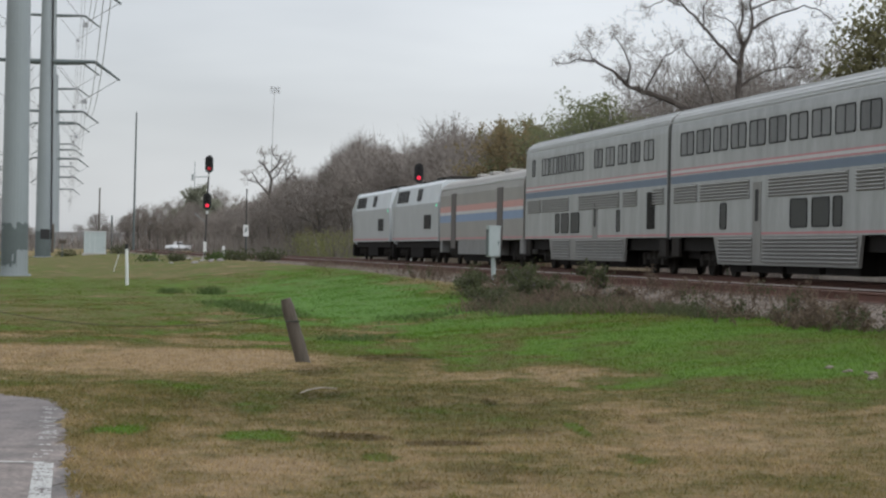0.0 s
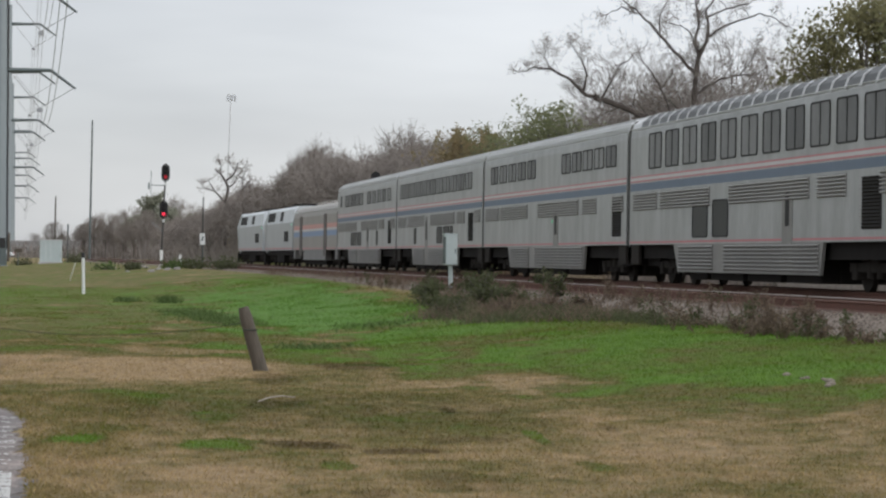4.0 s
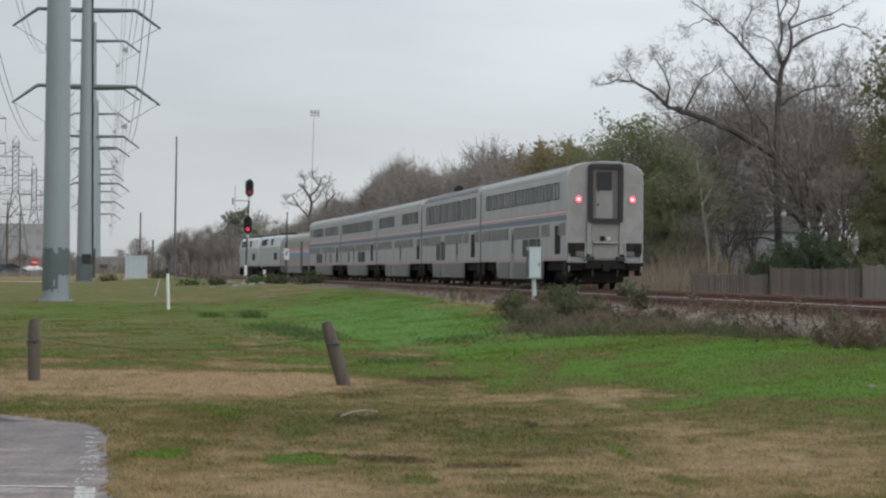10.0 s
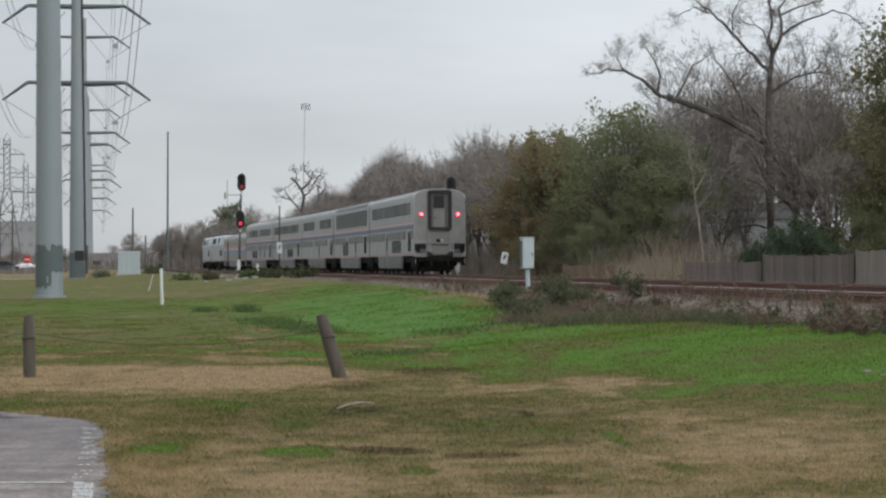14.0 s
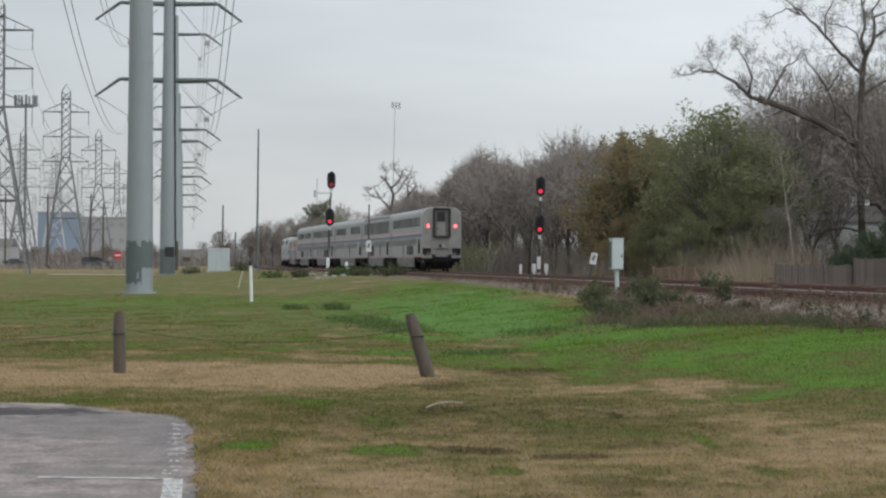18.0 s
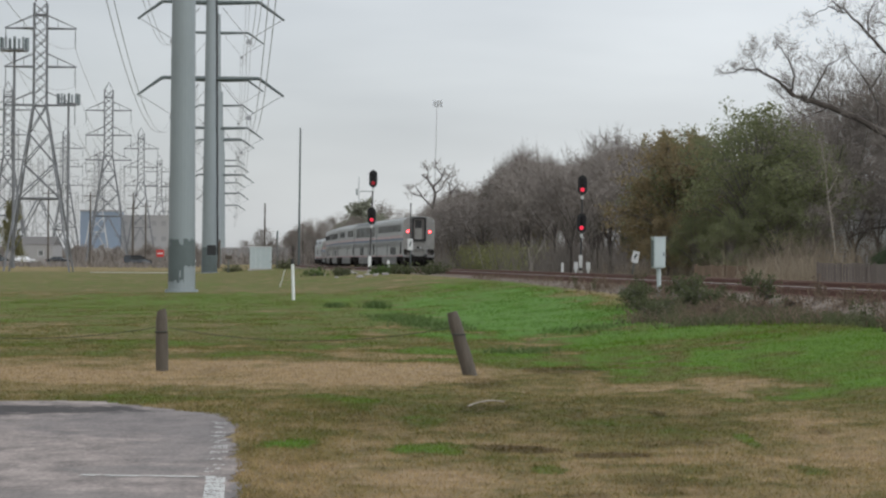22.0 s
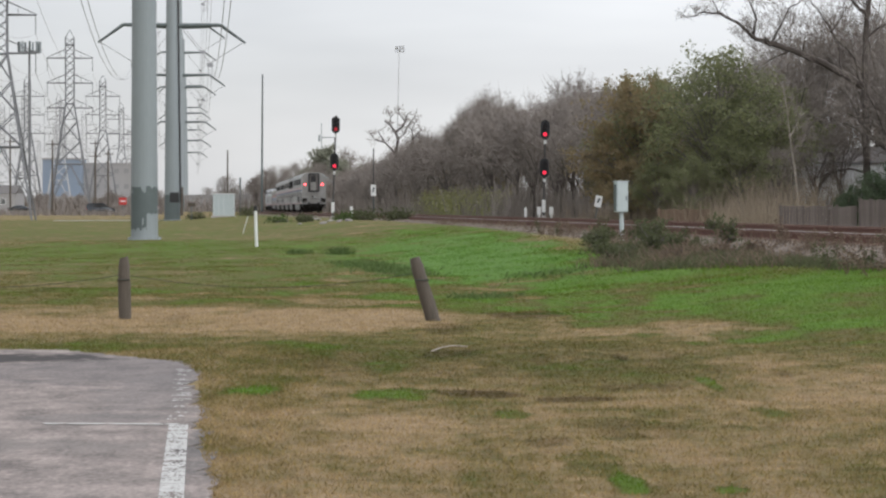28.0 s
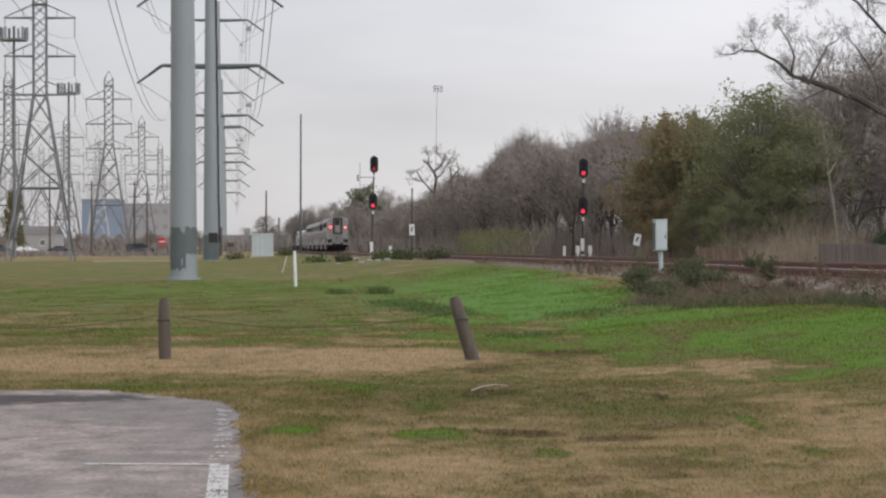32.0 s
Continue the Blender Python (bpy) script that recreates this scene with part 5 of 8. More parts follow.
# the grey equipment box on its post
bx, by = 5.83, 80.0
bz = 0.44
cab = empty("equipment_box", pose(bx, by, bz, 0, 0, 8), "pale grey-green metal equipment box on a post in the weeds", "equipment box")
rodded("post", (0.02, 0, -0.6), (-0.04, 0, 1.05), 0.07, 0.07, M_BOX, cab, 12)
housing = boxed("housing", (-0.045, 0, 1.46), (0.36, 0.40, 0.92), M_BOX, cab, 0.02)
boxed("lid", (-0.045, 0, 1.93), (0.40, 0.44, 0.035), M_BOX, housing, 0.01)
boxed("door", (-0.045, -0.215, 1.45), (0.30, 0.012, 0.82), M_BOX, housing)
boxed("latch", (0.07, -0.228, 1.42), (0.03, 0.02, 0.12), M_GALVDARK, housing)
boxed("hinge_side", (-0.23, 0, 1.44), (0.012, 0.34, 0.8), M_GALVDARK, housing)
boxed("base_plate", (-0.03, 0, 1.0), (0.22, 0.22, 0.03), M_BOX, cab, 0.005)

# white marker post with a black top, and its stay
mk = empty("marker_post", pose(-6.95, 106.7, gz(-6.95, 106.7)), "white marker post with a black cap on the lawn", "post")
rodded("shaft", (0, 0, -0.2), (-0.05, 0, 1.45), 0.065, 0.06, M_PAINTW, mk, 12)
rodded("cap", (-0.05, 0, 1.45), (-0.057, 0, 1.66), 0.068, 0.06, M_SIGBLK, mk, 12)
rodded("stay", (-0.56, 0.1, 0.55), (-0.36, 0, 1.22), 0.018, 0.018, M_PAINTW, mk, 6)


# ---------------------------------------------------------------- signals
def head_bm(k=14):
    """A tall rounded background plate, as a slab in the x-z plane."""
    bm = bmesh.new()
    w, h = 0.62, 1.28
    pts = rounded(w, h, 0.30, 8)
    a = [bm.verts.new((x, -0.02, z)) for x, z in pts]
    b = [bm.verts.new((x, 0.02, z)) for x, z in pts]
    bm.faces.new(a)
    bm.faces.new(b[::-1])
    for i in range(len(pts)):
        j = (i + 1) % len(pts)
        bm.faces.new((a[i], b[i], b[j], a[j]))
    bmesh.ops.recalc_face_normals(bm, faces=bm.faces)
    return bm


def visor_bm():
    bm = bmesh.new()
    ring = []
    for y in (-0.30, -0.02):
        for r in (0.16, 0.145):
            ring.append([bm.verts.new((r * math.cos(a), y, r * math.sin(a))) for a in [math.pi * (-0.15 + 1.3 * i / 12) for i in range(13)]])
    for p, q in ((0, 2), (3, 1), (1, 0), (2, 3)):
        for i in range(12):
            bm.faces.new((ring[p][i], ring[p][i + 1], ring[q][i + 1], ring[q][i]))
    bmesh.ops.recalc_face_normals(bm, faces=bm.faces)
    return bm


def signal(x, y, z, lean, tops, lit, label, turn, bracket):
    sg = empty("railway_signal", pose(x, y, z, 0, 0, turn), label, "signal", "railway signals")
    top = max(tops) + 0.7
    lx = lambda zz: lean * zz / top
    rodded("mast", (0, 0, -0.3), (lean, 0, top), 0.075, 0.06, M_MAST, sg, 12)
    boxed("base_case", (lx(1.0), -0.02, 0.95), (0.24, 0.24, 0.85), M_PAINTW, sg, 0.02, "white equipment case at its foot")
    rodded("footing", (0, 0, -0.4), (0, 0, 0.32), 0.22, 0.16, M_CONC, sg, 14)
    plate = shared(("head", M_SIGBLK), head_bm)
    visor = shared(("visor", M_SIGBLK), visor_bm)
    for zz, l in zip(tops, lit):
        h = link("signal_head", plate, sg, "black signal head with rounded ends", pose(lx(zz), -0.2, zz))
        boxed("lamp_case", (0, 0.12, 0), (0.34, 0.24, 0.95), M_SIGBLK, h, 0.04)
        boxed("collar", (0, 0.12, -0.84), (0.17, 0.17, 0.24), M_PAINTW, h, 0.02, "white collar on the mast")
        boxed("bracket", (0, 0.18, 0), (0.08, 0.3, 0.1), M_SIGBLK, h)
        for dz, mat in ((0.32, M_SIGBLK), (0.0, M_SIGBLK), (-0.32, l)):
            ln = rodded("lens", (0, -0.045, dz), (0, -0.018, dz), 0.125 if mat is not M_SIGBLK else 0.11, 0.135 if mat is not M_SIGBLK else 0.12, mat, h, 18)
            link("visor", visor, h, m=pose(0, 0, dz))
    if bracket:
        bm = bmesh.new()
        rod(bm, (-0.82, 0.1, top - 2.4), (-0.82, 0.1, top - 0.55), 0.03, n=6)
        rod(bm, (-0.82, 0.1, top - 1.65), (lx(top - 1.65), 0, top - 1.65), 0.03, n=6)
        box(bm, (-0.98, 0.1, top - 1.7), (0.14, 0.1, 0.5))
        part("bracket_arm", bm, M_GALV, sg)
        rodded("brace", (-0.75, 0.2, top - 4.4), (lx(top - 5.1), 0, top - 5.1), 0.025, 0.025, M_GALV, sg, 6)
    return sg


signal(-7.32, 200.0, 0.64, 0.28, (7.2, 4.42), (M_SIGDIM, M_SIGRED), "black two-headed railway signal showing red, with a side bracket", 2, True)
signal(7.66, 178.0, 0.75, 0.12, (6.08, 3.52), (M_SIGRED, M_SIGRED), "two-headed railway signal showing two reds beyond the tracks", -2, False)


# small white cases and marker boards round the signals
def case(x, y, z, w, h, post_h, label, turn=0):
    c = empty("signal_case", pose(x, y, z, 0, 0, turn), label, "equipment case", "line-side cases")
    boxed("case", (0, 0, post_h + h / 2), (w, w * 0.8, h), M_PAINTW, c, 0.02)
    boxed("cap", (0, 0, post_h + h + 0.015), (w * 1.08, w * 0.88, 0.03), M_PAINTW, c, 0.008)
    rodded("leg", (0, 0, -0.3), (0, 0, post_h + 0.02), w * 0.28, w * 0.28, M_PAINTW, c, 10)
    return c


case(8.15, 177.2, 0.62, 0.26, 0.5, 0.5, "white case on a short post by the signal", 5)
case(7.35, 177.6, 0.62, 0.26, 0.5, 0.5, "white case beside the signal mast", -8)
case(6.48, 178.5, 0.62, 0.17, 0.85, 0.1, "slim white marker by the tracks")
case(-5.85, 199.0, 0.62, 0.2, 0.95, 0.1, "slim white marker by the signal")


def board(x, y, z, h, tilt, label, w=0.46, bh=0.72):
    b = empty("marker_board", pose(x, y, z), label, "sign", "line-side boards")
    rodded("stake", (0, 0.03, -0.3), (math.sin(radians(tilt)) * h, 0.03, h), 0.035, 0.035, M_GALVDARK, b, 8)
    p = boxed("panel", (math.sin(radians(tilt)) * h, 0, h - bh / 2 + 0.1), (w, 0.02, bh), M_PAINTW, b, 0.0, "", pose(0, 0, 0, 0, tilt, 0))
    boxed("mark", (math.sin(radians(tilt)) * h, -0.014, h - bh / 2 + 0.14), (w * 0.3, 0.006, bh * 0.42), M_GALVDARK, p, 0.0, "", pose(0, 0, 0, 0, tilt + 18, 0))
    return b


board(9.28, 150.0, 0.5, 1.68, 10, "white board on a leaning stake beyond the tracks", 0.38, 0.66)
board(-4.45, 215.0, 0.62, 2.75, -2, "white board on a stake by the tracks", 0.42, 0.92)
bp_ = empty("short_pole", pose(-4.55, 215.3, 0.55), "slim dark pole behind a white board", "pole")
rodded("shaft", (0, 0, -0.3), (0.02, 0, 5.7), 0.07, 0.05, M_MAST, bp_, 8)
rodded("finial", (0.02, 0, 5.7), (0.02, 0, 5.85), 0.09, 0.03, M_MAST, bp_, 8)
board(12.9, 150.5, 0.35, 1.5, 4, "narrow white board at the edge of the brush", 0.2, 0.66)

# the relay house, its aerial pole and the small posts round it
rh = empty("relay_house", pose(-25.6, 330, gz(-25.6, 330), 0, 0, 4), "pale metal railway relay house with a flat roof", "equipment house")
hb = boxed("shell", (0, 0, 1.42), (2.7, 2.2, 2.8), M_BOX, rh, 0.03)
boxed("roof", (0, 0, 2.86), (2.85, 2.35, 0.09), M_PAINTW, rh, 0.02)
boxed("door", (0.5, -1.115, 1.3), (0.9, 0.03, 2.1), M_BOX, hb)
boxed("base_slab", (0, 0, 0.0), (3.1, 2.6, 0.3), M_CONC, rh, 0.03)
for k in range(5):
    boxed("wall_rib", (-1.2 + k * 0.6, -1.108, 1.45), (0.03, 0.02, 2.6), M_PAINTW, hb)
ap = empty("aerial_pole", pose(-25.3, 331.8, gz(-25.3, 331.8)), "thin dark pole behind the relay house", "pole")
rodded("shaft", (0, 0, -0.5), (0.05, 0, 8.3), 0.13, 0.09, M_POST, ap, 10)
boxed("crossarm", (-0.1, 0, 3.9), (1.2, 0.1, 0.1), M_POST, ap)
boxed("aerial", (1.6, 0.3, 4.3), (0.2, 0.2, 1.2), M_GALVDARK, ap)
rodded("aerial_stem", (1.6, 0.3, -0.4), (1.6, 0.3, 3.8), 0.05, 0.05, M_GALVDARK, ap)

for x, y, h, r, lab, nm in ((-28.46, 450.0, 24.3, 0.16, "tall thin wooden pole beyond the relay house", "tall_pole"), (-40.3, 431.0, 5.0, 0.2, "short dark stump of a pole", "short_pole")):
    p = empty(nm, pose(x, y, gz(x, y)), lab, "pole")
    rodded("shaft", (0, 0, -0.5), (0.15, 0, h - gz(x, y)), r * 1.25, r * 0.8, M_GALVDARK if h > 10 else M_POST, p, 10)
fm = empty("floodlight_mast", pose(-7.6, 600.0, gz(-7.6, 600)), "slender floodlight mast above the far trees", "mast")
rodded("shaft", (0, 0, -0.5), (0.75, 0, 36.2), 0.14, 0.07, M_LATTFAR, fm, 10)
bm = bmesh.new()
for k in range(2):
    for j in range(3):
        box(bm, (0.2 + j * 0.75, 0, 36.2 + k * 0.85), (0.6, 0.4, 0.6), bevel=0.06)
box(bm, (0.9, 0.1, 36.6), (2.3, 0.12, 0.12))
part("lamps", bm, M_HOUSE, fm)


# ---------------------------------------------------------------- transmission line on steel poles
def arm_bm(length, droop, r0, r1):
    """A davit arm: straight out and a little up, then kinked down to its tip."""
    bm = bmesh.new()
    rod(bm, (0, 0, 0), (length * 0.66, 0, 0.12), r0, r1, 8)
    rod(bm, (length * 0.66, 0, 0.12), (length, 0, -droop), r1, r1 * 0.6, 8)
    return bm


def steel_pole(x, y, height, r_base, r_top, tiers, label, patch, patch_h, turn=0.0):
    p = empty("transmission_pole", pose(x, y, gz(x, y), 0, 0, turn), label, "power pole", "steel transmission poles")
    bm = bmesh.new()
    n, cuts = 24, 14
    rows = []
    for k in range(cuts + 1):
        u = k / cuts
        r = r_base + (r_top - r_base) * u
        rows.append([bm.verts.new((r * math.cos(2 * math.pi * i / n), r * math.sin(2 * math.pi * i / n), -0.3 + u * (height + 0.3))) for i in range(n)])
    for a, b in zip(rows, rows[1:]):
        for i in range(n):
            bm.faces.new((a[i], a[(i + 1) % n], b[(i + 1) % n], b[i]))
    bm.faces.new(rows[-1])
    shaft = part("shaft", bm, M_GALV, p)
    for z in (11.4, 23.0):
        if z < height:
            r = r_base + (r_top - r_base) * (z / height)
            rodded("joint_ring", (0, 0, z - 0.05), (0, 0, z + 0.05), r + 0.022, r + 0.012, M_GALV, shaft, 24)
    if patch:
        # a ragged darker painted area near the foot
        vs, fs = [], []
        rg = random.Random(5)
        for i in range(70):
            for j in range(46):
                a = -math.pi * 0.98 + math.pi * 0.96 * (i + 0.5) / 70
                z = 0.45 + (patch_h - 0.45) * (j + 0.5) / 46
                keep = noise.noise((i * 0.11, j * 0.09, 2.0)) * 1.0 + noise.noise((i * 0.35, j * 0.25, 7.0)) * 0.5 + min(j, 45 - j) * 0.10 - 0.05
                if i > 38 and j < 17 + 3 * noise.noise((i * 0.2, 1, 1)):
                    keep = -1
                if 30 < i < 38:
                    keep -= 0.5
                if keep < 0:
                    continue
                r = r_base + (r_top - r_base) * z / height + 0.006
                da, dz = math.pi * 0.96 / 70 * 0.505, (patch_h - 0.45) / 46 * 0.505
                b0 = len(vs)
                for sa, sz in ((-1, -1), (1, -1), (1, 1), (-1, 1)):
                    vs.append((r * math.cos(a + sa * da), r * math.sin(a + sa * da), z + sz * dz))
                fs.append((b0, b0 + 1, b0 + 2, b0 + 3))
        raw("dark_patch", vs, fs, M_GALVDARK, p, "darker weathered patch")
    else:
        rodded("dark_patch", (0, 0, 0), (0, 0, patch_h), r_base + 0.012, r_base + (r_top - r_base) * patch_h / height + 0.012, M_GALVDARK, p, 24, "darker painted foot")
    rodded("base_plate", (0, 0, -0.3), (0, 0, 0.12), r_base + 0.16, r_base + 0.14, M_GALV, p, 24)
    tips = []
    for z, ln in tiers:
        me = shared(("arm", ln, M_GALVDARK), lambda: arm_bm(ln, 2.1, 0.34, 0.22))
        for s in (0, 180):
            a = link("arm", me, p, m=pose(0, 0, z, 0, 0, s))
            sx = 1 if s == 0 else -1
            # two strings of insulators in a V down to the conductor
            bm = bmesh.new()
            lo = (ln * 0.52, 0, -4.6)
            rod(bm, (ln * 0.98, 0, -2.0), lo, 0.05, 0.05, 5)
            rod(bm, (1.4, 0, -0.6), lo, 0.05, 0.05, 5)
            box(bm, (lo[0], 0, lo[2] - 0.25), (0.7, 0.12, 0.5))
            part("insulator_vee", bm, M_WIRE, a)
            tips.append((sx * ln * 0.52, z - 5.0))
    rodded("top_mast", (0, 0, height), (0, 0, height + 1.6), 0.08, 0.05, M_GALV, p, 6)
    return p, tips


POLES = [(-14.0, 130.3, 0.67, 0.36), (-32.0, 330.0, 0.98, 0.5), (-49.8, 528.0, 0.98, 0.5), (-67.5, 726.0, 0.98, 0.5), (-85.2, 924.0, 0.98, 0.5), (-103, 1122.0, 0.98, 0.5)]
TIERS = [(24.2, 9.1), (33.7, 9.1), (43.2, 9.1)]
tip_sets = []
for i, (x, y, rb, rt) in enumerate(POLES):
    lift_ = 2.9 if i == 2 else 0.0
    pole_, tips = steel_pole(x, y, 47.0 + lift_, rb, rt, [(z + lift_, ln) for z, ln in TIERS], "tall grey steel transmission pole" + (" with a dark patched foot" if i == 0 else " with kinked side arms"),
                         i == 0, 2.62 if i == 0 else 3.2, 5)
    if i == 1:
        for k in range(9):
            boxed("cable_riser", (0.99 - 0.05 * k, -0.2, 2.2 + 5 * k + 2.5), (0.2, 0.2, 4.98), M_SIGBLK, pole_, 0.02, "dark strip along the pole")
    tip_sets.append([(x + tx * math.cos(radians(5)), y + tx * math.sin(radians(5)), gz(x, y) + tz) for tx, tz in tips])
for a, b in zip(tip_sets[:5], tip_sets[1:]):
    for p, q in zip(a, b):
        for d in (-0.22, 0.22):
            cable("power_line", (p[0] + d, p[1], p[2]), (q[0] + d, q[1], q[2]), 5.5, 0.026, M_WIRE, "sagging overhead power line", "cable", None, 26, 4)
# signs by the poles
for x, y, z, w, h, mat, lab in ((-30.6, 318.0, 2.2, 1.1, 1.2, M_SIGBLK, "dark square sign board near the steel poles"), (-28.9, 322.0, 1.6, 0.9, 0.45, M_POST, "small brown board near the steel poles")):
    sb = empty("sign_board", pose(x, y, gz(x, y)), lab, "sign")
    rodded("stake", (0, 0.05, -0.3), (0, 0.05, z + h / 2), 0.06, 0.06, M_GALVDARK, sb)
    boxed("panel", (0, 0, z + h / 2), (w, 0.05, h), mat, sb)


# ---------------------------------------------------------------- lattice towers
def lattice_bm():
    """A double-circuit lattice tower, 36 m high: splayed legs, a straight square head."""
    bm = bmesh.new()

    def width(z):
        return 4.2 - (4.2 - 0.84) * z / 21.6 if z < 21.6 else 0.84
    levels = [0, 9.5, 14.0, 18.0, 21.6] + [21.6 + 1.48 * k for k in range(1, 10)]
    for s in (-1, 1):
        for t in (-1, 1):
            for a, b in zip(levels, levels[1:]):
                rod(bm, (s * width(a), t * width(a), a), (s * width(b), t * width(b), b), 0.16 if a < 20 else 0.10, None, 4)
            rod(bm, (s * 0.84, t * 0.84, 34.92), (0, 0, 36.5), 0.07, None, 4)
    for i, (a, b) in enumerate(zip(levels, levels[1:])):
        wa, wb = width(a), width(b)
        r = 0.075 if a < 20 else 0.05
        for t in (-1, 1):
            if i == 0:
                # the open foot: struts from the middle of the belt down to each leg, tied half way
                for z in (-1, 1):
                    rod(bm, (0, t * wb, b), (z * width(2.0), t * width(2.0), 2.0), r, None, 4)
                    rod(bm, (t * wb, 0, b), (t * width(2.0), z * width(2.0), 2.0), r, None, 4)
                    rod(bm, (z * wb * 0.55, t * width(5.5), 5.5), (z * width(5.5), t * width(5.5), 5.5), 0.05, None, 4)
            else:
                for z in (-1, 1):
                    rod(bm, (-wa * z, t * wa, a), (wb * z, t * wb, b), r, None, 4)
                    rod(bm, (t * wa, -wa * z, a), (t * wb, wb * z, b), r, None, 4)
            if a in (9.5, 21.6) or a > 33.4:
                rod(bm, (-wa, t * wa, a), (wa, t * wa, a), 0.11, None, 4)
                rod(bm, (t * wa, -wa, a), (t * wa, wa, a), 0.11, None, 4)
    return bm


def lattice_arm_bm(s):
    bm = bmesh.new()
    for t in (-1, 1):
        rod(bm, (s * 0.84, t * 0.84, 0), (s * 4.65, 0, 0.0), 0.10, None, 4)
        rod(bm, (s * 0.84, t * 0.84, 1.75), (s * 4.65, 0, 0.05), 0.05, None, 4)
    rod(bm, (s * 2.2, 0.4, 0.0), (s * 2.2, 0.4, 1.05), 0.04, None, 4)
    return bm


def lattice_tower(x, y, label, metal=None):
    metal = metal or M_LATT
    t = empty("lattice_tower", pose(x, y, gz(x, y), 0, 0, 5), label, "pylon", "lattice transmission towers")
    link("tower_body", shared(("tower_body", metal), lattice_bm), t)
    for z in (21.7, 26.7, 31.7):
        for s in (-1, 1):
            a = link("cross_arm", shared(("cross_arm", s, metal), lambda: lattice_arm_bm(s)), t, m=pose(0, 0, z - gz(x, y)))
            me = shared(("insulator", M_WIRE), lambda: ins_bm())
            link("insulator", me, a, m=pose(s * 4.5, 0, 0))
    return t


def ins_bm():
    bm = bmesh.new()
    rod(bm, (0, 0, 0.05), (0, 0, -2.6), 0.06, None, 5)
    for k in range(7):
        rod(bm, (0, 0, -0.5 - k * 0.28), (0, 0, -0.56 - k * 0.28), 0.14, None, 6)
    return bm


TOWERS = [(-39.0, 160.0), (-55.7, 345.0), (-72.2, 533.0), (-88.0, 715.0), (-104.5, 900.0), (-121.0, 1085.0)]
for x, y in TOWERS[1:]:
    lattice_tower(x, y, "grey steel lattice transmission tower with three pairs of arms")
ROW2 = [(-92.5, 533.0), (-108.3, 715.0), (-124.5, 900.0)]
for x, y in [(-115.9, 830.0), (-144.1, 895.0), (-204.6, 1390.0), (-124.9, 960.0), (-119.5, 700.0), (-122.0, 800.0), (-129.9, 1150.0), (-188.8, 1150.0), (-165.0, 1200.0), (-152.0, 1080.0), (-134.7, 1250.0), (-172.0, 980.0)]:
    lattice_tower(x, y, "far lattice transmission tower with haze painted into its steel", M_LATTFAR)
for x, y in ROW2:
    lattice_tower(x, y, "grey steel lattice transmission tower in a farther row")
for rows in (TOWERS, ROW2):
    for (x0, y0), (x1, y1) in zip(rows, rows[1:]):
        for z in (21.7, 26.7, 31.7):
            for s in (-1, 1):
                cable("power_line", (x0 + s * 4.5, y0, z - 2.5), (x1 + s * 4.5, y1, z - 2.5), 4.5, 0.03, M_WIRE, "sagging overhead power line", "cable", None, 20, 3)


def cell_mast(x, y, h, label):
    c = empty("antenna_mast", pose(x, y, gz(x, y)), label, "mast", "antenna masts")
    rodded("shaft", (0, 0, -0.5), (0, 0, h), 0.28, 0.2, M_LATT, c, 12)
    pl = boxed("platform", (0, 0, h - 1.0), (3.6, 3.6, 0.3), M_LATT, c)
    for k in range(9):
        a = 2 * math.pi * k / 9
        boxed("panel_antenna", (2.1 * math.cos(a), 2.1 * math.sin(a), h - 0.1), (0.4, 0.3, 2.2), M_GALVDARK if k % 2 else M_GALV, pl, 0.04)
    return c


cell_mast(-77.6, 515.0, 32.0, "grey monopole with a ring of panel antennas")
cell_mast(-71.6, 418.0, 35.4, "tall grey monopole with a ring of panel antennas")


# ---------------------------------------------------------------- far buildings, road and cars
def block(name, x, y, w, d, h, material, label, floors=0, cols=0, z0=0.7):
    b = empty(name, pose(x, y, z0), label, "building", "far industrial buildings")
    boxed("shell", (0, 0, h / 2 - 0.5), (w, d, h + 1), material, b, 0.1)
    boxed("roof_edge", (0, 0, h + 0.15), (w + 0.4, d + 0.4, 0.5), M_BLDG, b, 0.05)
    me = shared(("window", name, round(w / max(cols, 1) * 0.5, 2), M_BLDGW), lambda: slab_bm(w / max(cols, 1) * 0.5, h / max(floors, 1) * 0.3, 0.12, 0.05))
    for i in range(cols):
        for j in range(floors):
            link("window", me, b, m=pose(-w / 2 + (i + 0.5) * w / cols, -d / 2, (j + 0.55) * h / floors, 0, 0, 180))
    return b


block("tank_building", -118.3, 860.0, 12.3, 14.0, 16.6, M_BLDGB, "tall pale blue industrial building in the haze", 0, 0)
block("plant_building", -103.0, 870.0, 19.0, 20.0, 15.2, M_BLDG, "wide pale grey plant building in the haze", 3, 6)
block("warehouse", -128.0, 850.0, 60.0, 20.0, 4.2, M_BLDG, "low pale warehouse behind the towers", 0, 0)
block("warehouse", -84.0, 900.0, 30.0, 16.0, 4.0, M_BLDG, "low pale warehouse behind the towers", 0, 0)
block("warehouse", -51.0, 640.0, 15.5, 9.0, 3.7, M_BLDG, "low grey warehouse beyond the relay house", 0, 0)
block("warehouse", -66.0, 1100.0, 24.0, 16.0, 6.0, M_BLDG, "low pale building at the end of the railway", 0, 0)


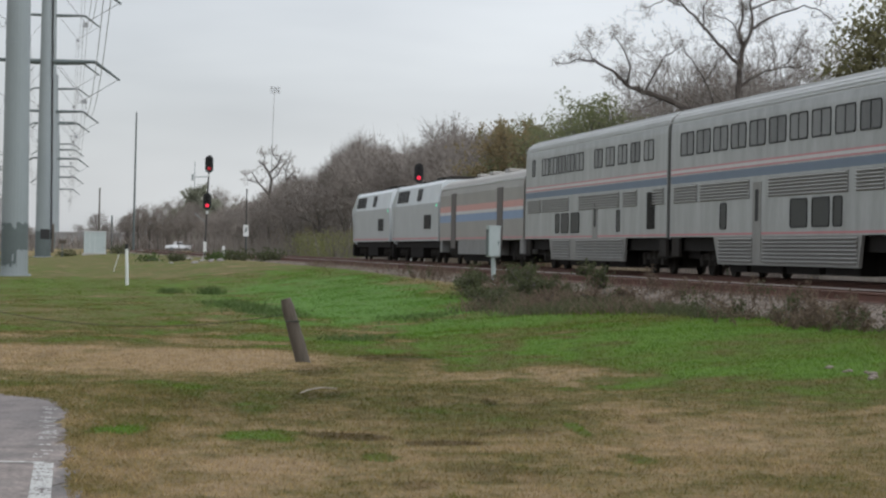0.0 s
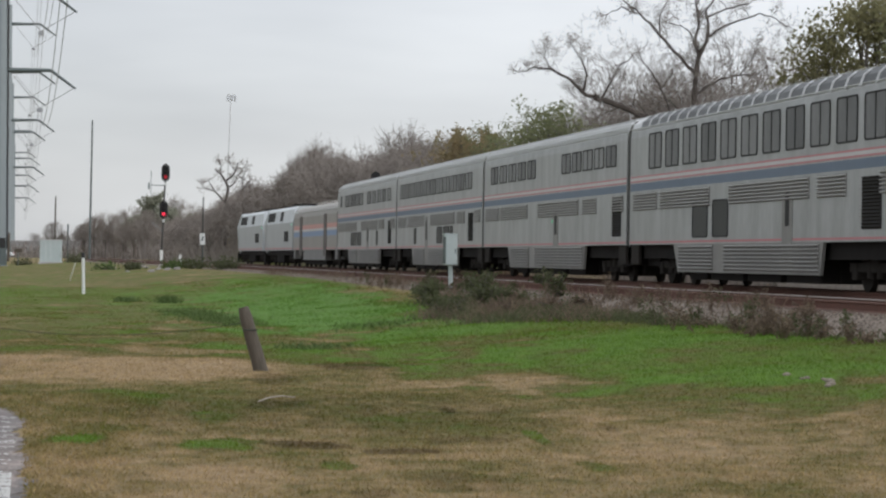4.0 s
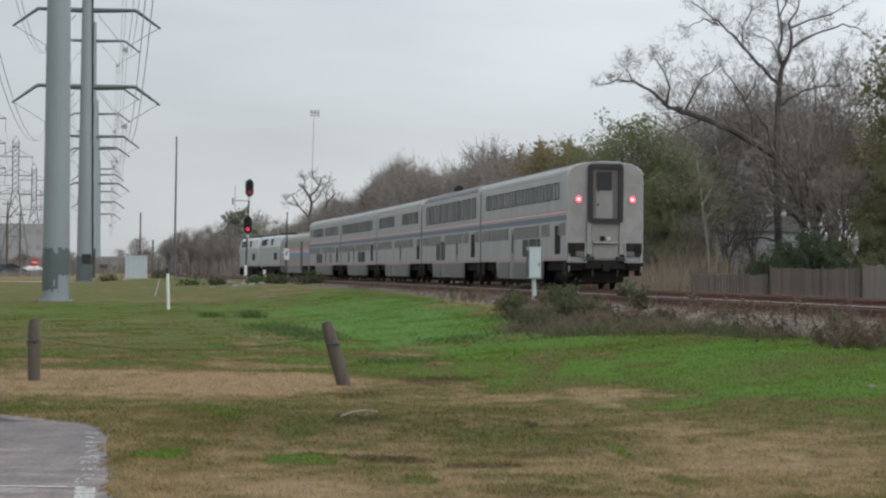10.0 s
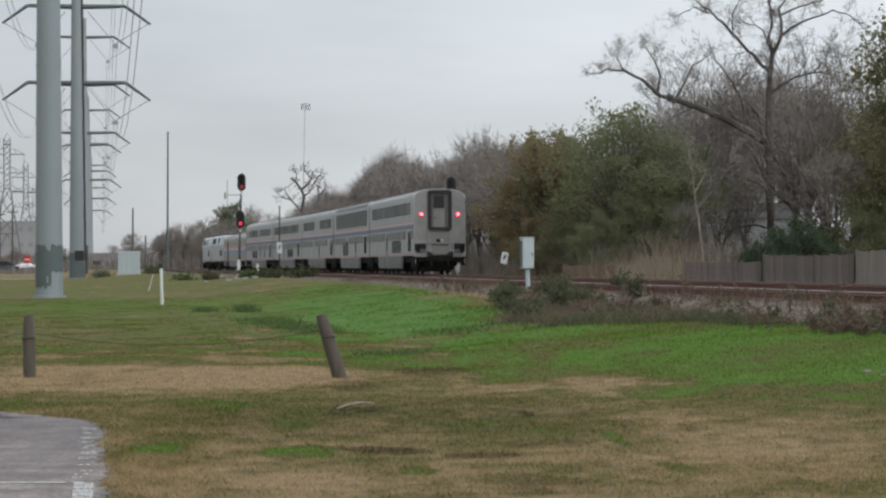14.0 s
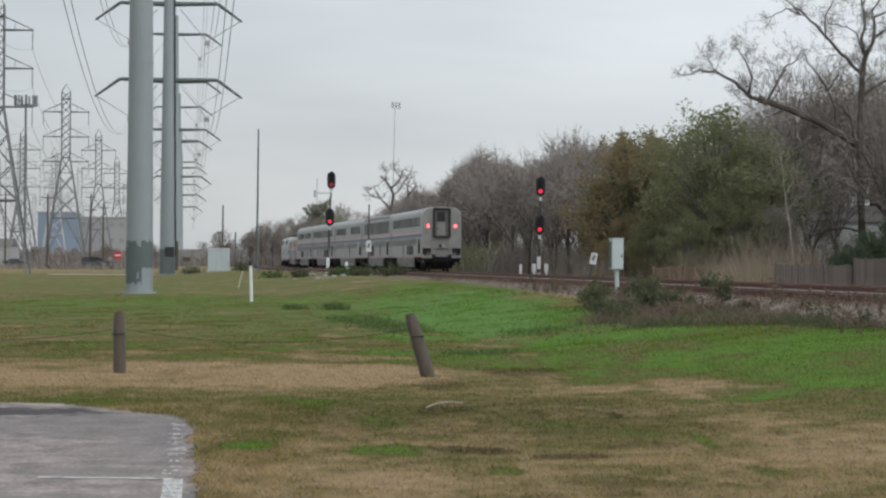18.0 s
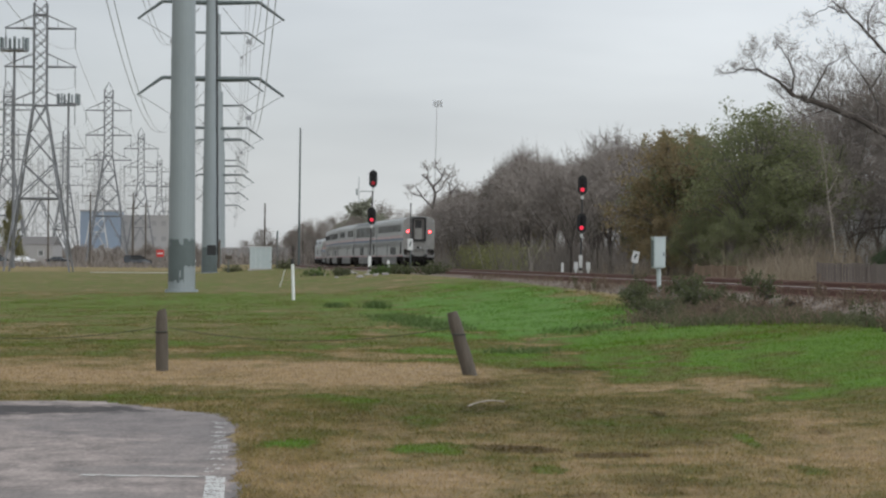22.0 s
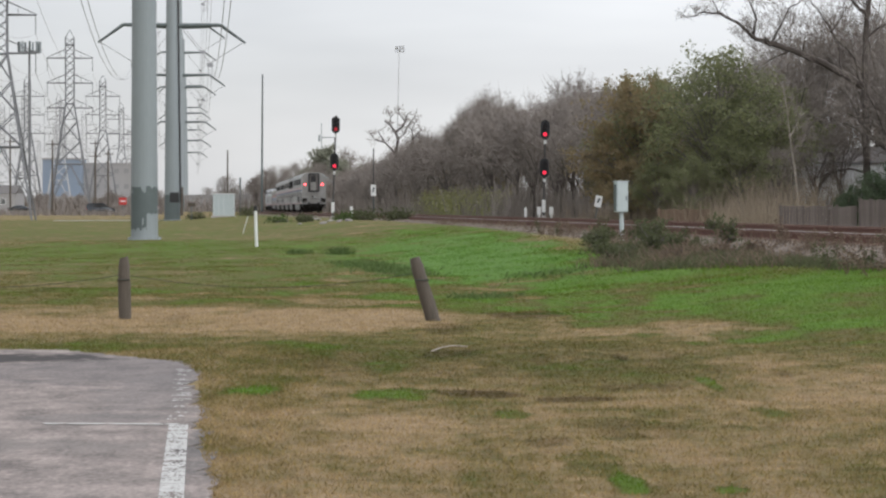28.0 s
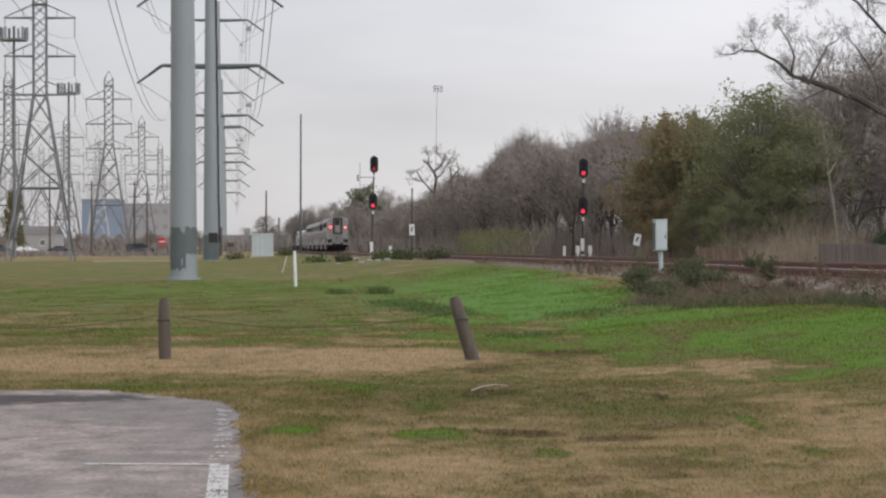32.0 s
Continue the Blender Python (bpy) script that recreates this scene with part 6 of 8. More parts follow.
def house(x, y, w, d, h, label, turn=0, pitch=0.28, roof=None, panes=(-0.28, 0.25), siding=M_SIDING):
    b = empty("house", pose(x, y, gz(x, y), 0, 0, turn), label, "house")
    boxed("wall", (0, 0, h / 2 - 0.2), (w, d, h + 0.4), siding, b)
    bm = bmesh.new()
    o = 0.5 if pitch > 0.2 else 0.12
    pts = [(-w / 2 - o, -d / 2 - o, h), (w / 2 + o, -d / 2 - o, h), (w / 2 + o, d / 2 + o, h), (-w / 2 - o, d / 2 + o, h), (-w / 2 - o, 0, h + d * pitch), (w / 2 + o, 0, h + d * pitch)]
    v = [bm.verts.new(p) for p in pts]
    for f in ((0, 1, 5, 4), (2, 3, 4, 5), (1, 2, 5), (3, 0, 4), (3, 2, 1, 0)):
        bm.faces.new([v[i] for i in f])
    part("roof", bm, roof or M_SHINGLE, b)
    for k in panes:
        wn_ = boxed("window", (w * k, -d / 2 - 0.02, h * 0.55), (1.1, 0.06, 1.2), M_PAINTW, b)
        boxed("pane", (w * k, -d / 2 - 0.055, h * 0.55), (0.92, 0.02, 1.02), M_GLASS, wn_)
    return b


house(24.5, 157.0, 5.2, 6.0, 3.9, "white house glimpsed between the trees behind the fence", 0, 0.16, None, (0.3,))
house(-85.0, 520.0, 9.5, 8.0, 3.6, "low pale house at the edge of the field", -4, 0.2, siding=M_BLDG)

# the road that crosses the line, and a pale path in the lawn
def strip(name, pts, width, z, material, label):
    vs, fs = [], []
    for i, (x, y) in enumerate(pts):
        a, b = pts[max(i - 1, 0)], pts[min(i + 1, len(pts) - 1)]
        d = Vector((b[0] - a[0], b[1] - a[1], 0)).normalized()
        nrm = Vector((d.y, -d.x, 0))
        for s in (-1, 1):
            vs.append((x + nrm.x * s * width / 2, y + nrm.y * s * width / 2, gz(x, y) + z))
        for s in (-1, 1):
            vs.append((x + nrm.x * s * width / 2, y + nrm.y * s * width / 2, gz(x, y) - 0.3))
    for i in range(len(pts) - 1):
        k = 4 * i
        fs += [(k, k + 1, k + 5, k + 4), (k + 2, k, k + 4, k + 6), (k + 1, k + 3, k + 7, k + 5)]
    return tagged(raw(name, vs, fs, material), label, "road", kind="structure")


M_ROAD = surf("far_asphalt", (0.17, 0.165, 0.16), (0.12, 0.115, 0.11), 0.9, 0, 0.2, 3, 0.7, 0.1)
strip("road", [(-170, 524), (-120, 523), (-80, 522), (-50, 521), (-34, 520.5), (-20, 520), (20, 519), (80, 517)], 9.0, 0.10, M_ROAD, "grey asphalt road crossing the railway")
strip("pavement", [(-46.5, 330), (-40, 330), (-33.5, 330)], 5.0, 0.06, M_CONC, "pale concrete path in the lawn")


def car(name, label, material, kind="sedan", place=None):
    c = empty(name, place or pose(0, 0, 0), label, "car", "cars on the far road")
    if kind == "pickup":
        prof = [(-2.75, 0.45), (-2.75, 1.05), (-0.75, 1.10), (-0.6, 1.75), (0.75, 1.78), (1.3, 1.12), (2.6, 1.0), (2.75, 0.45)]
    elif kind == "van":
        prof = [(-2.5, 0.4), (-2.5, 1.5), (-2.2, 1.85), (0.6, 1.85), (1.5, 1.15), (2.4, 0.95), (2.5, 0.4)]
    else:
        prof = [(-2.3, 0.4), (-2.3, 0.95), (-1.5, 1.0), (-0.85, 1.42), (0.45, 1.45), (1.2, 0.98), (2.2, 0.85), (2.3, 0.4)]
    bm = bmesh.new()
    sides = [[bm.verts.new((x, s * (0.9 if z < 1.1 else 0.72), z)) for x, z in prof] for s in (-1, 1)]
    bm.faces.new(sides[0])
    bm.faces.new(sides[1][::-1])
    for i in range(len(prof)):
        j = (i + 1) % len(prof)
        bm.faces.new((sides[0][i], sides[1][i], sides[1][j], sides[0][j]))
    bmesh.ops.recalc_face_normals(bm, faces=bm.faces)
    bmesh.ops.bevel(bm, geom=list(bm.edges), offset=0.05, segments=2, affect="EDGES")
    part("body", bm, material, c)
    zt = 1.42 if kind == "pickup" else 1.38 if kind == "van" else 1.2
    for s in (-1, 1):
        boxed("side_window", (-0.1, s * (0.76 if kind == "sedan" else 0.8), zt), (1.3 if kind != "van" else 2.6, 0.06, 0.36), M_RUBBER, c, 0.01)
        for x in (-1.5, 1.5):
            w = rodded("wheel", (x, s * 0.72, 0.33), (x, s * 0.93, 0.33), 0.33, 0.33, M_RUBBER, c, 16)
            rodded("rim", (x, s * 0.93, 0.33), (x, s * 0.945, 0.33), 0.2, 0.2, M_GALV, w, 12)
        boxed("headlight", (2.28 if kind != "pickup" else 2.72, s * 0.65, 0.75), (0.06, 0.3, 0.15), M_WHITE, c)
        boxed("tail_light", (-2.3 if kind == "sedan" else -2.5 if kind == "van" else -2.75, s * 0.7, 0.85), (0.05, 0.2, 0.2), M_SIGNR, c)
    return c


ROAD_Z = float(ground_z(-40.0, 520.5)) + 0.02
pickup = car("pickup_truck", "white pickup truck driving along the far road", M_CARW, "pickup")
white_car = car("car", "white car on the far road", M_CARW)
car("van", "dark van parked beside the far road", M_CARD, "van", pose(-58.0, 468.0, gz(-58, 468), 0, 0, 6))
for x, y, mt, kd, lab in ((-74.0, 480.0, M_CARD, "sedan", "dark car parked among the far poles"), (-81.0, 484.0, M_CARW, "sedan", "pale car parked among the far poles"),
                          (-86.5, 486.0, M_CARD, "van", "dark van parked among the far poles")):
    car("car" if kd == "sedan" else "van", lab, mt, kd, pose(x, y, gz(x, y), 0, 0, 4))
sr = empty("road_sign", pose(-53.4, 462.0, gz(-53.4, 462)), "red no-entry road sign with a white bar", "sign")
rodded("stake", (0, 0.05, -0.3), (0, 0.05, 2.9), 0.05, 0.05, M_GALV, sr)
pn = boxed("panel", (0, 0, 2.25), (1.3, 0.03, 1.25), M_SIGNR, sr)
boxed("bar", (0, -0.02, 2.25), (0.95, 0.012, 0.22), M_PAINTW, pn)
# wooden poles among the far yard
for x, y, h in ((-66.8, 470, 13), (-60.5, 480, 11), (-70.5, 560, 15), (-63.0, 520, 12), (-54.6, 500, 9), (-79.0, 500, 14)):
    p = empty("utility_pole", pose(x, y, gz(x, y)), "dark wooden utility pole in the far yard", "pole", "utility poles")
    rodded("shaft", (0, 0, -0.5), (0, 0, h), 0.2, 0.13, M_POST, p)
    boxed("crossarm", (0, 0, h - 0.7), (2.2, 0.12, 0.14), M_POST, p)
    for k in (-1.0, 0.0, 1.0):
        rodded("insulator", (k, 0, h - 0.63), (k, 0, h - 0.35), 0.05, 0.04, M_GALV, p, 6)
# rocks on the bank
rk = random.Random(8)
for i in range(11):
    s = rk.choice([90, 96, 100, 104, 110, 118, 128, 134]) + rk.uniform(-4, 4)
    x, y, _ = (float(q) for q in line(s, rk.uniform(8.6, 12.5)))
    bm = bmesh.new()
    bmesh.ops.create_icosphere(bm, subdivisions=2, radius=rk.uniform(0.16, 0.36))
    for v in bm.verts:
        v.co *= 1 + 0.35 * noise.noise(v.co * 4 + Vector((i, 0, 0)))
        v.co.z *= 0.6
    r_ = part("rock", bm, M_ROCK)
    r_.matrix_basis = pose(x, y, gz(x, y) + 0.01, 0, 0, rk.uniform(0, 360))
    tagged(r_, "pale broken rock lying on the grassy bank", "rock", "rocks on the bank")

# ---------------------------------------------------------------- wooden fence beyond the tracks
def fence(x0, y0, x1, y1, top, material, label, drop=2.0):
    f = empty("board_fence", pose(x0, y0, top), label, "fence", "back garden fences")
    ln = math.hypot(x1 - x0, y1 - y0)
    turn = math.degrees(math.atan2(y1 - y0, x1 - x0))
    f.matrix_basis = pose(x0, y0, top, 0, 0, turn)
    rg = random.Random(int(x0 * 7))
    bw = 0.145
    board_me = shared(("board", drop, material), lambda: board_bm(bw - 0.012, drop))
    k = int(ln / bw)
    for i in range(k):
        link("board", board_me, f, m=pose((i + 0.5) * bw, rg.uniform(-0.008, 0.008), -drop / 2 + rg.uniform(-0.07, 0.03), 0, rg.uniform(-0.7, 0.7), 0))
    for z in (-0.25, -drop + 0.4):
        boxed("rail", (ln / 2, 0.05, z), (ln, 0.04, 0.09), material, f)
    for i in range(int(ln / 2.4) + 1):
        boxed("post", (min(i * 2.4, ln), -0.05, -drop / 2 + 0.03), (0.1, 0.09, drop + 0.02), material, f)
    return f


def board_bm(w, h):
    bm = bmesh.new()
    box(bm, (0, 0, 0), (w, 0.02, h))
    return bm


fence(16.7, 126.0, 20.3, 125.0, 1.68, M_FENCE, "low weathered grey board fence behind the tracks", 1.5)
fence(20.3, 124.9, 24.5, 123.8, 2.0, M_FENCE, "tall weathered brown board fence behind the tracks", 1.9)
fence(24.5, 123.7, 31.0, 122.0, 2.16, M_FENCEL, "tall pale grey board fence behind the tracks", 2.1)
fence(31.0, 122.0, 40.0, 118.0, 2.16, M_FENCEL, "tall pale grey board fence behind the tracks", 2.1)
fence(11.9, 137.2, 14.2, 133.6, 1.52, M_FENCEB, "low orange-brown board fence half hidden by brush", 1.3)


# ---------------------------------------------------------------- trees
def limb_mesh(segs, sides):
    """One mesh of tapered prisms from rows (p0, p1, r0, r1)."""
    a = np.array([s[0] for s in segs], float)
    b = np.array([s[1] for s in segs], float)
    r0 = np.array([s[2] for s in segs])[:, None, None]
    r1 = np.array([s[3] for s in segs])[:, None, None]
    d = b - a
    d /= np.maximum(np.linalg.norm(d, axis=1, keepdims=True), 1e-6)
    up = np.where(np.abs(d[:, 2:3]) > 0.95, np.array([[1.0, 0, 0]]), np.array([[0, 0, 1.0]]))
    u = np.cross(d, up)
    u /= np.linalg.norm(u, axis=1, keepdims=True)
    w = np.cross(u, d)
    ang = 2 * np.pi * np.arange(sides) / sides
    ring = u[:, None] * np.cos(ang)[None, :, None] + w[:, None] * np.sin(ang)[None, :, None]
    lo, hi = a[:, None] + ring * r0, b[:, None] + ring * r1
    nx = np.roll(np.arange(sides), -1)
    quads = np.stack([lo, lo[:, nx], hi[:, nx], hi], 2)
    return quads.reshape(-1, 3)


def grow(rg, out, p, d, ln, r, depth, droop=0.0, spread=0.75, kids=(2, 4), wander=0.25, tip=0.006):
    """A branch of wandering pieces with side branches."""
    n = 3 if depth > 1 else 2
    p, d = Vector(p), Vector(d).normalized()
    for k in range(n):
        q = p + d * (ln / n)
        ra, rb = r * (1 - 0.45 * k / n), r * (1 - 0.45 * (k + 1) / n)
        out.append((tuple(p), tuple(q), max(ra, tip), max(rb, tip), depth))
        p = q
        d = (d + Vector((rg.uniform(-1, 1), rg.uniform(-1, 1), rg.uniform(-0.6, 1.0) - droop)) * wander).normalized()
        if depth > 0 and (k > 0 or depth < 4):
            for _ in range(rg.randint(*kids) if k < n - 1 else kids[0]):
                side = Vector((rg.gauss(0, 1), rg.gauss(0, 1), rg.gauss(0.15, 0.7)))
                side = (side - d * side.dot(d)).normalized()
                e = (d * (1 - spread * rg.uniform(0.6, 1.1)) + side * spread).normalized()
                grow(rg, out, p, e, ln * rg.uniform(0.5, 0.72), rb * rg.uniform(0.45, 0.65), depth - 1, droop, spread, (max(kids[0] - 0, 1), kids[1]), wander, tip)
    if depth > 0:
        grow(rg, out, p, d, ln * 0.62, r * 0.5, depth - 1, droop, spread, kids, wander, tip)


def leaves(tips, rg, count, spread, size, squash=0.8):
    """Small bent leaves scattered in clumps round points."""
    k = len(tips)
    c = np.array(tips)[rg.randint(0, k, count)]
    c = c + rg.normal(0, spread, (count, 3)) * np.array([1, 1, squash])
    a = rg.normal(0, 1, (count, 3))
    a /= np.linalg.norm(a, axis=1, keepdims=True)
    b = np.cross(a, rg.normal(0, 1, (count, 3)))
    b /= np.linalg.norm(b, axis=1, keepdims=True)
    s = size * (0.6 + 0.8 * rg.rand(count, 1))
    return np.stack([c - a * s, c + b * s * 0.55, c + a * s, c - b * s * 0.55], 1).reshape(-1, 3)


def tree(name, x, y, label, meshes, scale=1.0, turn=0.0, group="", z=None, tall=None):
    t = empty(name, pose(x, y, gz(x, y) if z is None else z, 0, 0, turn), label, "tree", group)
    t.scale = (scale, scale, tall or scale)
    link("trunk", meshes[0], t)
    link("crown", meshes[1], t)
    if len(meshes) > 2 and meshes[2] is not None:
        link("foliage", meshes[2], t)
    return t


def strips(segs, rg):
    """Flat tapered strips for the finest twigs, each turned its own way."""
    a = np.array([s[0] for s in segs], float)
    b = np.array([s[1] for s in segs], float)
    d = b - a
    w = np.cross(d, rg.normal(0, 1, d.shape))
    w /= np.maximum(np.linalg.norm(w, axis=1, keepdims=True), 1e-6)
    r0 = np.array([s[2] for s in segs])[:, None] * w
    r1 = np.array([s[3] for s in segs])[:, None] * w
    return np.stack([a - r0, a + r0, b + r1, b - r1], 1).reshape(-1, 3)


def domed_meshes(seed, height, width, twig, material, limbs=10, fuzz=2, low=0.2, rise=0.6):
    """A bare winter tree with a rounded crown: limbs that curve out to an uneven dome, branches and a haze of twigs on it."""
    rg = random.Random(seed)
    thick, fine = [], []
    mid, hz = Vector((0, 0, rise * height)), (1 - rise) * height
    lumps = [(Vector((rg.gauss(0, 1), rg.gauss(0, 1), rg.gauss(0.4, 0.8))).normalized(), rg.uniform(-0.28, 0.16)) for _ in range(9)]

    def dome(d, k):
        d = d.normalized()
        g = k * (1 + sum(gain * max(0.0, d.dot(u)) ** 6 for u, gain in lumps))
        return mid + Vector((d.x * width * g, d.y * width * g, d.z * (hz if d.z > 0 else hz * 1.2) * g))

    def bend(a, b, sag, n, r0, r1, out):
        c = a.lerp(b, 0.5) + sag
        pts = []
        for i in range(n + 1):
            u = i / n
            q = a * (1 - u) ** 2 + c * (2 * u * (1 - u)) + b * u * u
            pts.append(q + Vector((rg.gauss(0, 1), rg.gauss(0, 1), rg.gauss(0, 1))) * (0.05 * (b - a).length / n if 0 < i < n else 0))
        for i in range(n):
            out.append((tuple(pts[i]), tuple(pts[i + 1]), r0 + (r1 - r0) * i / n, r0 + (r1 - r0) * (i + 1) / n))
        return pts

    top = Vector((rg.uniform(-0.4, 0.4), rg.uniform(-0.4, 0.4), 0.55 * height))
    r = 0.015 * height
    bend(Vector((0, 0, -0.3)), top, Vector((rg.uniform(-0.3, 0.3), rg.uniform(-0.3, 0.3), 0)), 5, r, r * 0.5, thick)
    for i in range(limbs):
        az = 2.4 * i + rg.uniform(-0.4, 0.4)
        el = rg.uniform(-0.25, 1.3)
        d = Vector((math.cos(az) * math.cos(el), math.sin(az) * math.cos(el), math.sin(el)))
        a = top * rg.uniform(low + 0.15, 0.95)
        limb = bend(a, dome(d, 0.72), d * 0.3 + Vector((0, 0, 0.06 * height)), 4, r * 0.42, r * 0.13, thick)
        for q in limb[1:]:
            for _ in range(4):
                e = (d + Vector((rg.gauss(0, 0.42), rg.gauss(0, 0.42), rg.gauss(0.05, 0.42))))
                branch = bend(q, dome(e, rg.uniform(0.74, 1.0)), Vector((0, 0, 0.25)), 3, max(r * 0.11, twig * 1.5), twig * 1.1, fine)
                for p in branch[1:]:
                    for _ in range(3):
                        o = (p - mid).normalized() * 0.9 + Vector((rg.gauss(0, 0.65), rg.gauss(0, 0.65), rg.gauss(0.12, 0.55)))
                        t_ = p + o.normalized() * rg.uniform(0.35, 0.95) * width / 4
                        fine.append((tuple(p), tuple(t_), twig, twig * 0.6))
                        for _ in range(fuzz):
                            k = p.lerp(t_, rg.uniform(0.3, 1.0))
                            o2 = o + Vector((rg.gauss(0, 0.8), rg.gauss(0, 0.8), rg.gauss(0, 0.8)))
                            fine.append((tuple(k), tuple(k + o2 * rg.uniform(0.12, 0.34) * width / 4), twig * 0.7, twig * 0.35))
    return tris("", limb_mesh(thick, 5), M_OLDBARK, n=4), tris("", strips(fine, np.random.RandomState(seed)), material, n=4)


BARE = [domed_meshes(20 + i, 11.0, 4.0 - 0.3 * (i % 3), 0.012, M_TWIG) for i in range(5)]
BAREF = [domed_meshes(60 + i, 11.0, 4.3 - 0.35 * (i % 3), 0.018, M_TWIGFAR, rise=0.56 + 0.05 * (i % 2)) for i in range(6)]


def leafy(seed, height, width, material, count, size, lobes=26):
    """A leafy tree: limbs inside, and clumps of leaves at uneven places round an oval."""
    rg = random.Random(seed)
    nr = np.random.RandomState(seed)
    segs, tips = [], []
    base, top = Vector((0, 0, -0.3)), Vector((0, 0, height * 0.55))
    segs.append((tuple(base), tuple(top), height * 0.02, height * 0.011, 9))
    for i in range(lobes):
        a = rg.uniform(0, 6.28)
        u = rg.uniform(0.08, 1.0) ** 0.8
        rr = width * math.sqrt(max(0.05, 1 - (2 * u - 0.9) ** 2)) * rg.uniform(0.55, 1.05)
        e = Vector((math.cos(a) * rr, math.sin(a) * rr, height * (0.12 + 0.84 * u)))
        s = Vector((0, 0, height * (0.08 + 0.45 * u)))
        m = s.lerp(e, 0.5) + Vector((rg.uniform(-0.4, 0.4), rg.uniform(-0.4, 0.4), 0.4))
        segs += [(tuple(s), tuple(m), height * 0.008, height * 0.005, 9), (tuple(m), tuple(e), height * 0.005, 0.012, 9)]
        for k in range(9):
            j = Vector((rg.gauss(0, 0.75), rg.gauss(0, 0.75), rg.gauss(0, 0.5))) * (width / 4.2)
            tips.append(tuple(e + j))
            segs.append((tuple(e), tuple(e + j), 0.014, 0.008, 9))
        tips.append(tuple(m))
    me1 = tris("", limb_mesh(segs, 5), M_BARK, n=4)
    me2 = tris("", leaves(tips, nr, count, 0.33 * width / 4.2, size), material, n=4)
    return me1, me2


OAK = [leafy(3 + i, h_, w_, M_LEAF, 15000, 0.095, 40) for i, (h_, w_) in enumerate(((11.0, 4.2), (10.0, 4.4), (11.5, 4.0)))]
RUSSET = leafy(6, 8.5, 3.6, M_LEAFO, 13000, 0.1, 40)
CEDAR = leafy(9, 12.0, 3.8, M_LEAFD, 34000, 0.1, 90)
SHRUB = leafy(10, 12.0, 4.6, M_SHRUB, 9000, 0.2, 50)
FAROAK = leafy(11, 10.0, 4.2, M_LEAFD, 7000, 0.22)
HAZYOAK = leafy(12, 10.0, 4.2, M_LEAFFAR, 7000, 0.24)

# the great bare tree over the fence: its main limbs, shaped to fit the camera's view, then twigs on all of them
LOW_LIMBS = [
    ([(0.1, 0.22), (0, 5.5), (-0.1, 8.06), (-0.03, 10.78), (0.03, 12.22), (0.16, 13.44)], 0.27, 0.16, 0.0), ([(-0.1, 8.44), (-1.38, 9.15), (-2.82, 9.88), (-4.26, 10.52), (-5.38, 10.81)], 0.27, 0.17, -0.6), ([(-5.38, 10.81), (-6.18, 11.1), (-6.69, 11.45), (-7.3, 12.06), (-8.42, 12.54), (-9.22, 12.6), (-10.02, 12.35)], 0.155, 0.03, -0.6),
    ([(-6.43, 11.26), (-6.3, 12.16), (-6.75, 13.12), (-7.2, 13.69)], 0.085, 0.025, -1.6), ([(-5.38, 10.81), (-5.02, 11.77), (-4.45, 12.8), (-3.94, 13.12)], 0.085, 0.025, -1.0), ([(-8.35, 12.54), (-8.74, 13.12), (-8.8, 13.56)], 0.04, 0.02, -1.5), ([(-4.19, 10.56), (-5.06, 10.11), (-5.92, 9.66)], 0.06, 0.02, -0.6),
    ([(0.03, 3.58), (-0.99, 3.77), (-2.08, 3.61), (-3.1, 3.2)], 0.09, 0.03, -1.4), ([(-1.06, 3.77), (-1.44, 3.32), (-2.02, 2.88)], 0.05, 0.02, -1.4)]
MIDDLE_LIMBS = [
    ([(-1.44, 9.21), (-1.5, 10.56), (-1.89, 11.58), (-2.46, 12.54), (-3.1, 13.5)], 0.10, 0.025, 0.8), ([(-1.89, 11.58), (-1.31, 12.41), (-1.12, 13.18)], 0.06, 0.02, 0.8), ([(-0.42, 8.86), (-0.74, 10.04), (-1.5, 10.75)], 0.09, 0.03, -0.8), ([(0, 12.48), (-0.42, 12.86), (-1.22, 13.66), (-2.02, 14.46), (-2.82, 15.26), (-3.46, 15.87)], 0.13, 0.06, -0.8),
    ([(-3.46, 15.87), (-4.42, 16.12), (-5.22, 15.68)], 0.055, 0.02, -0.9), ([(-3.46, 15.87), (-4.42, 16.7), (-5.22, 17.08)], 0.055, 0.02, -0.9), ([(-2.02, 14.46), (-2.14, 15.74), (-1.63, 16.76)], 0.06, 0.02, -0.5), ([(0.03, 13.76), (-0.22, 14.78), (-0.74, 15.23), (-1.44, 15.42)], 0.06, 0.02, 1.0)]
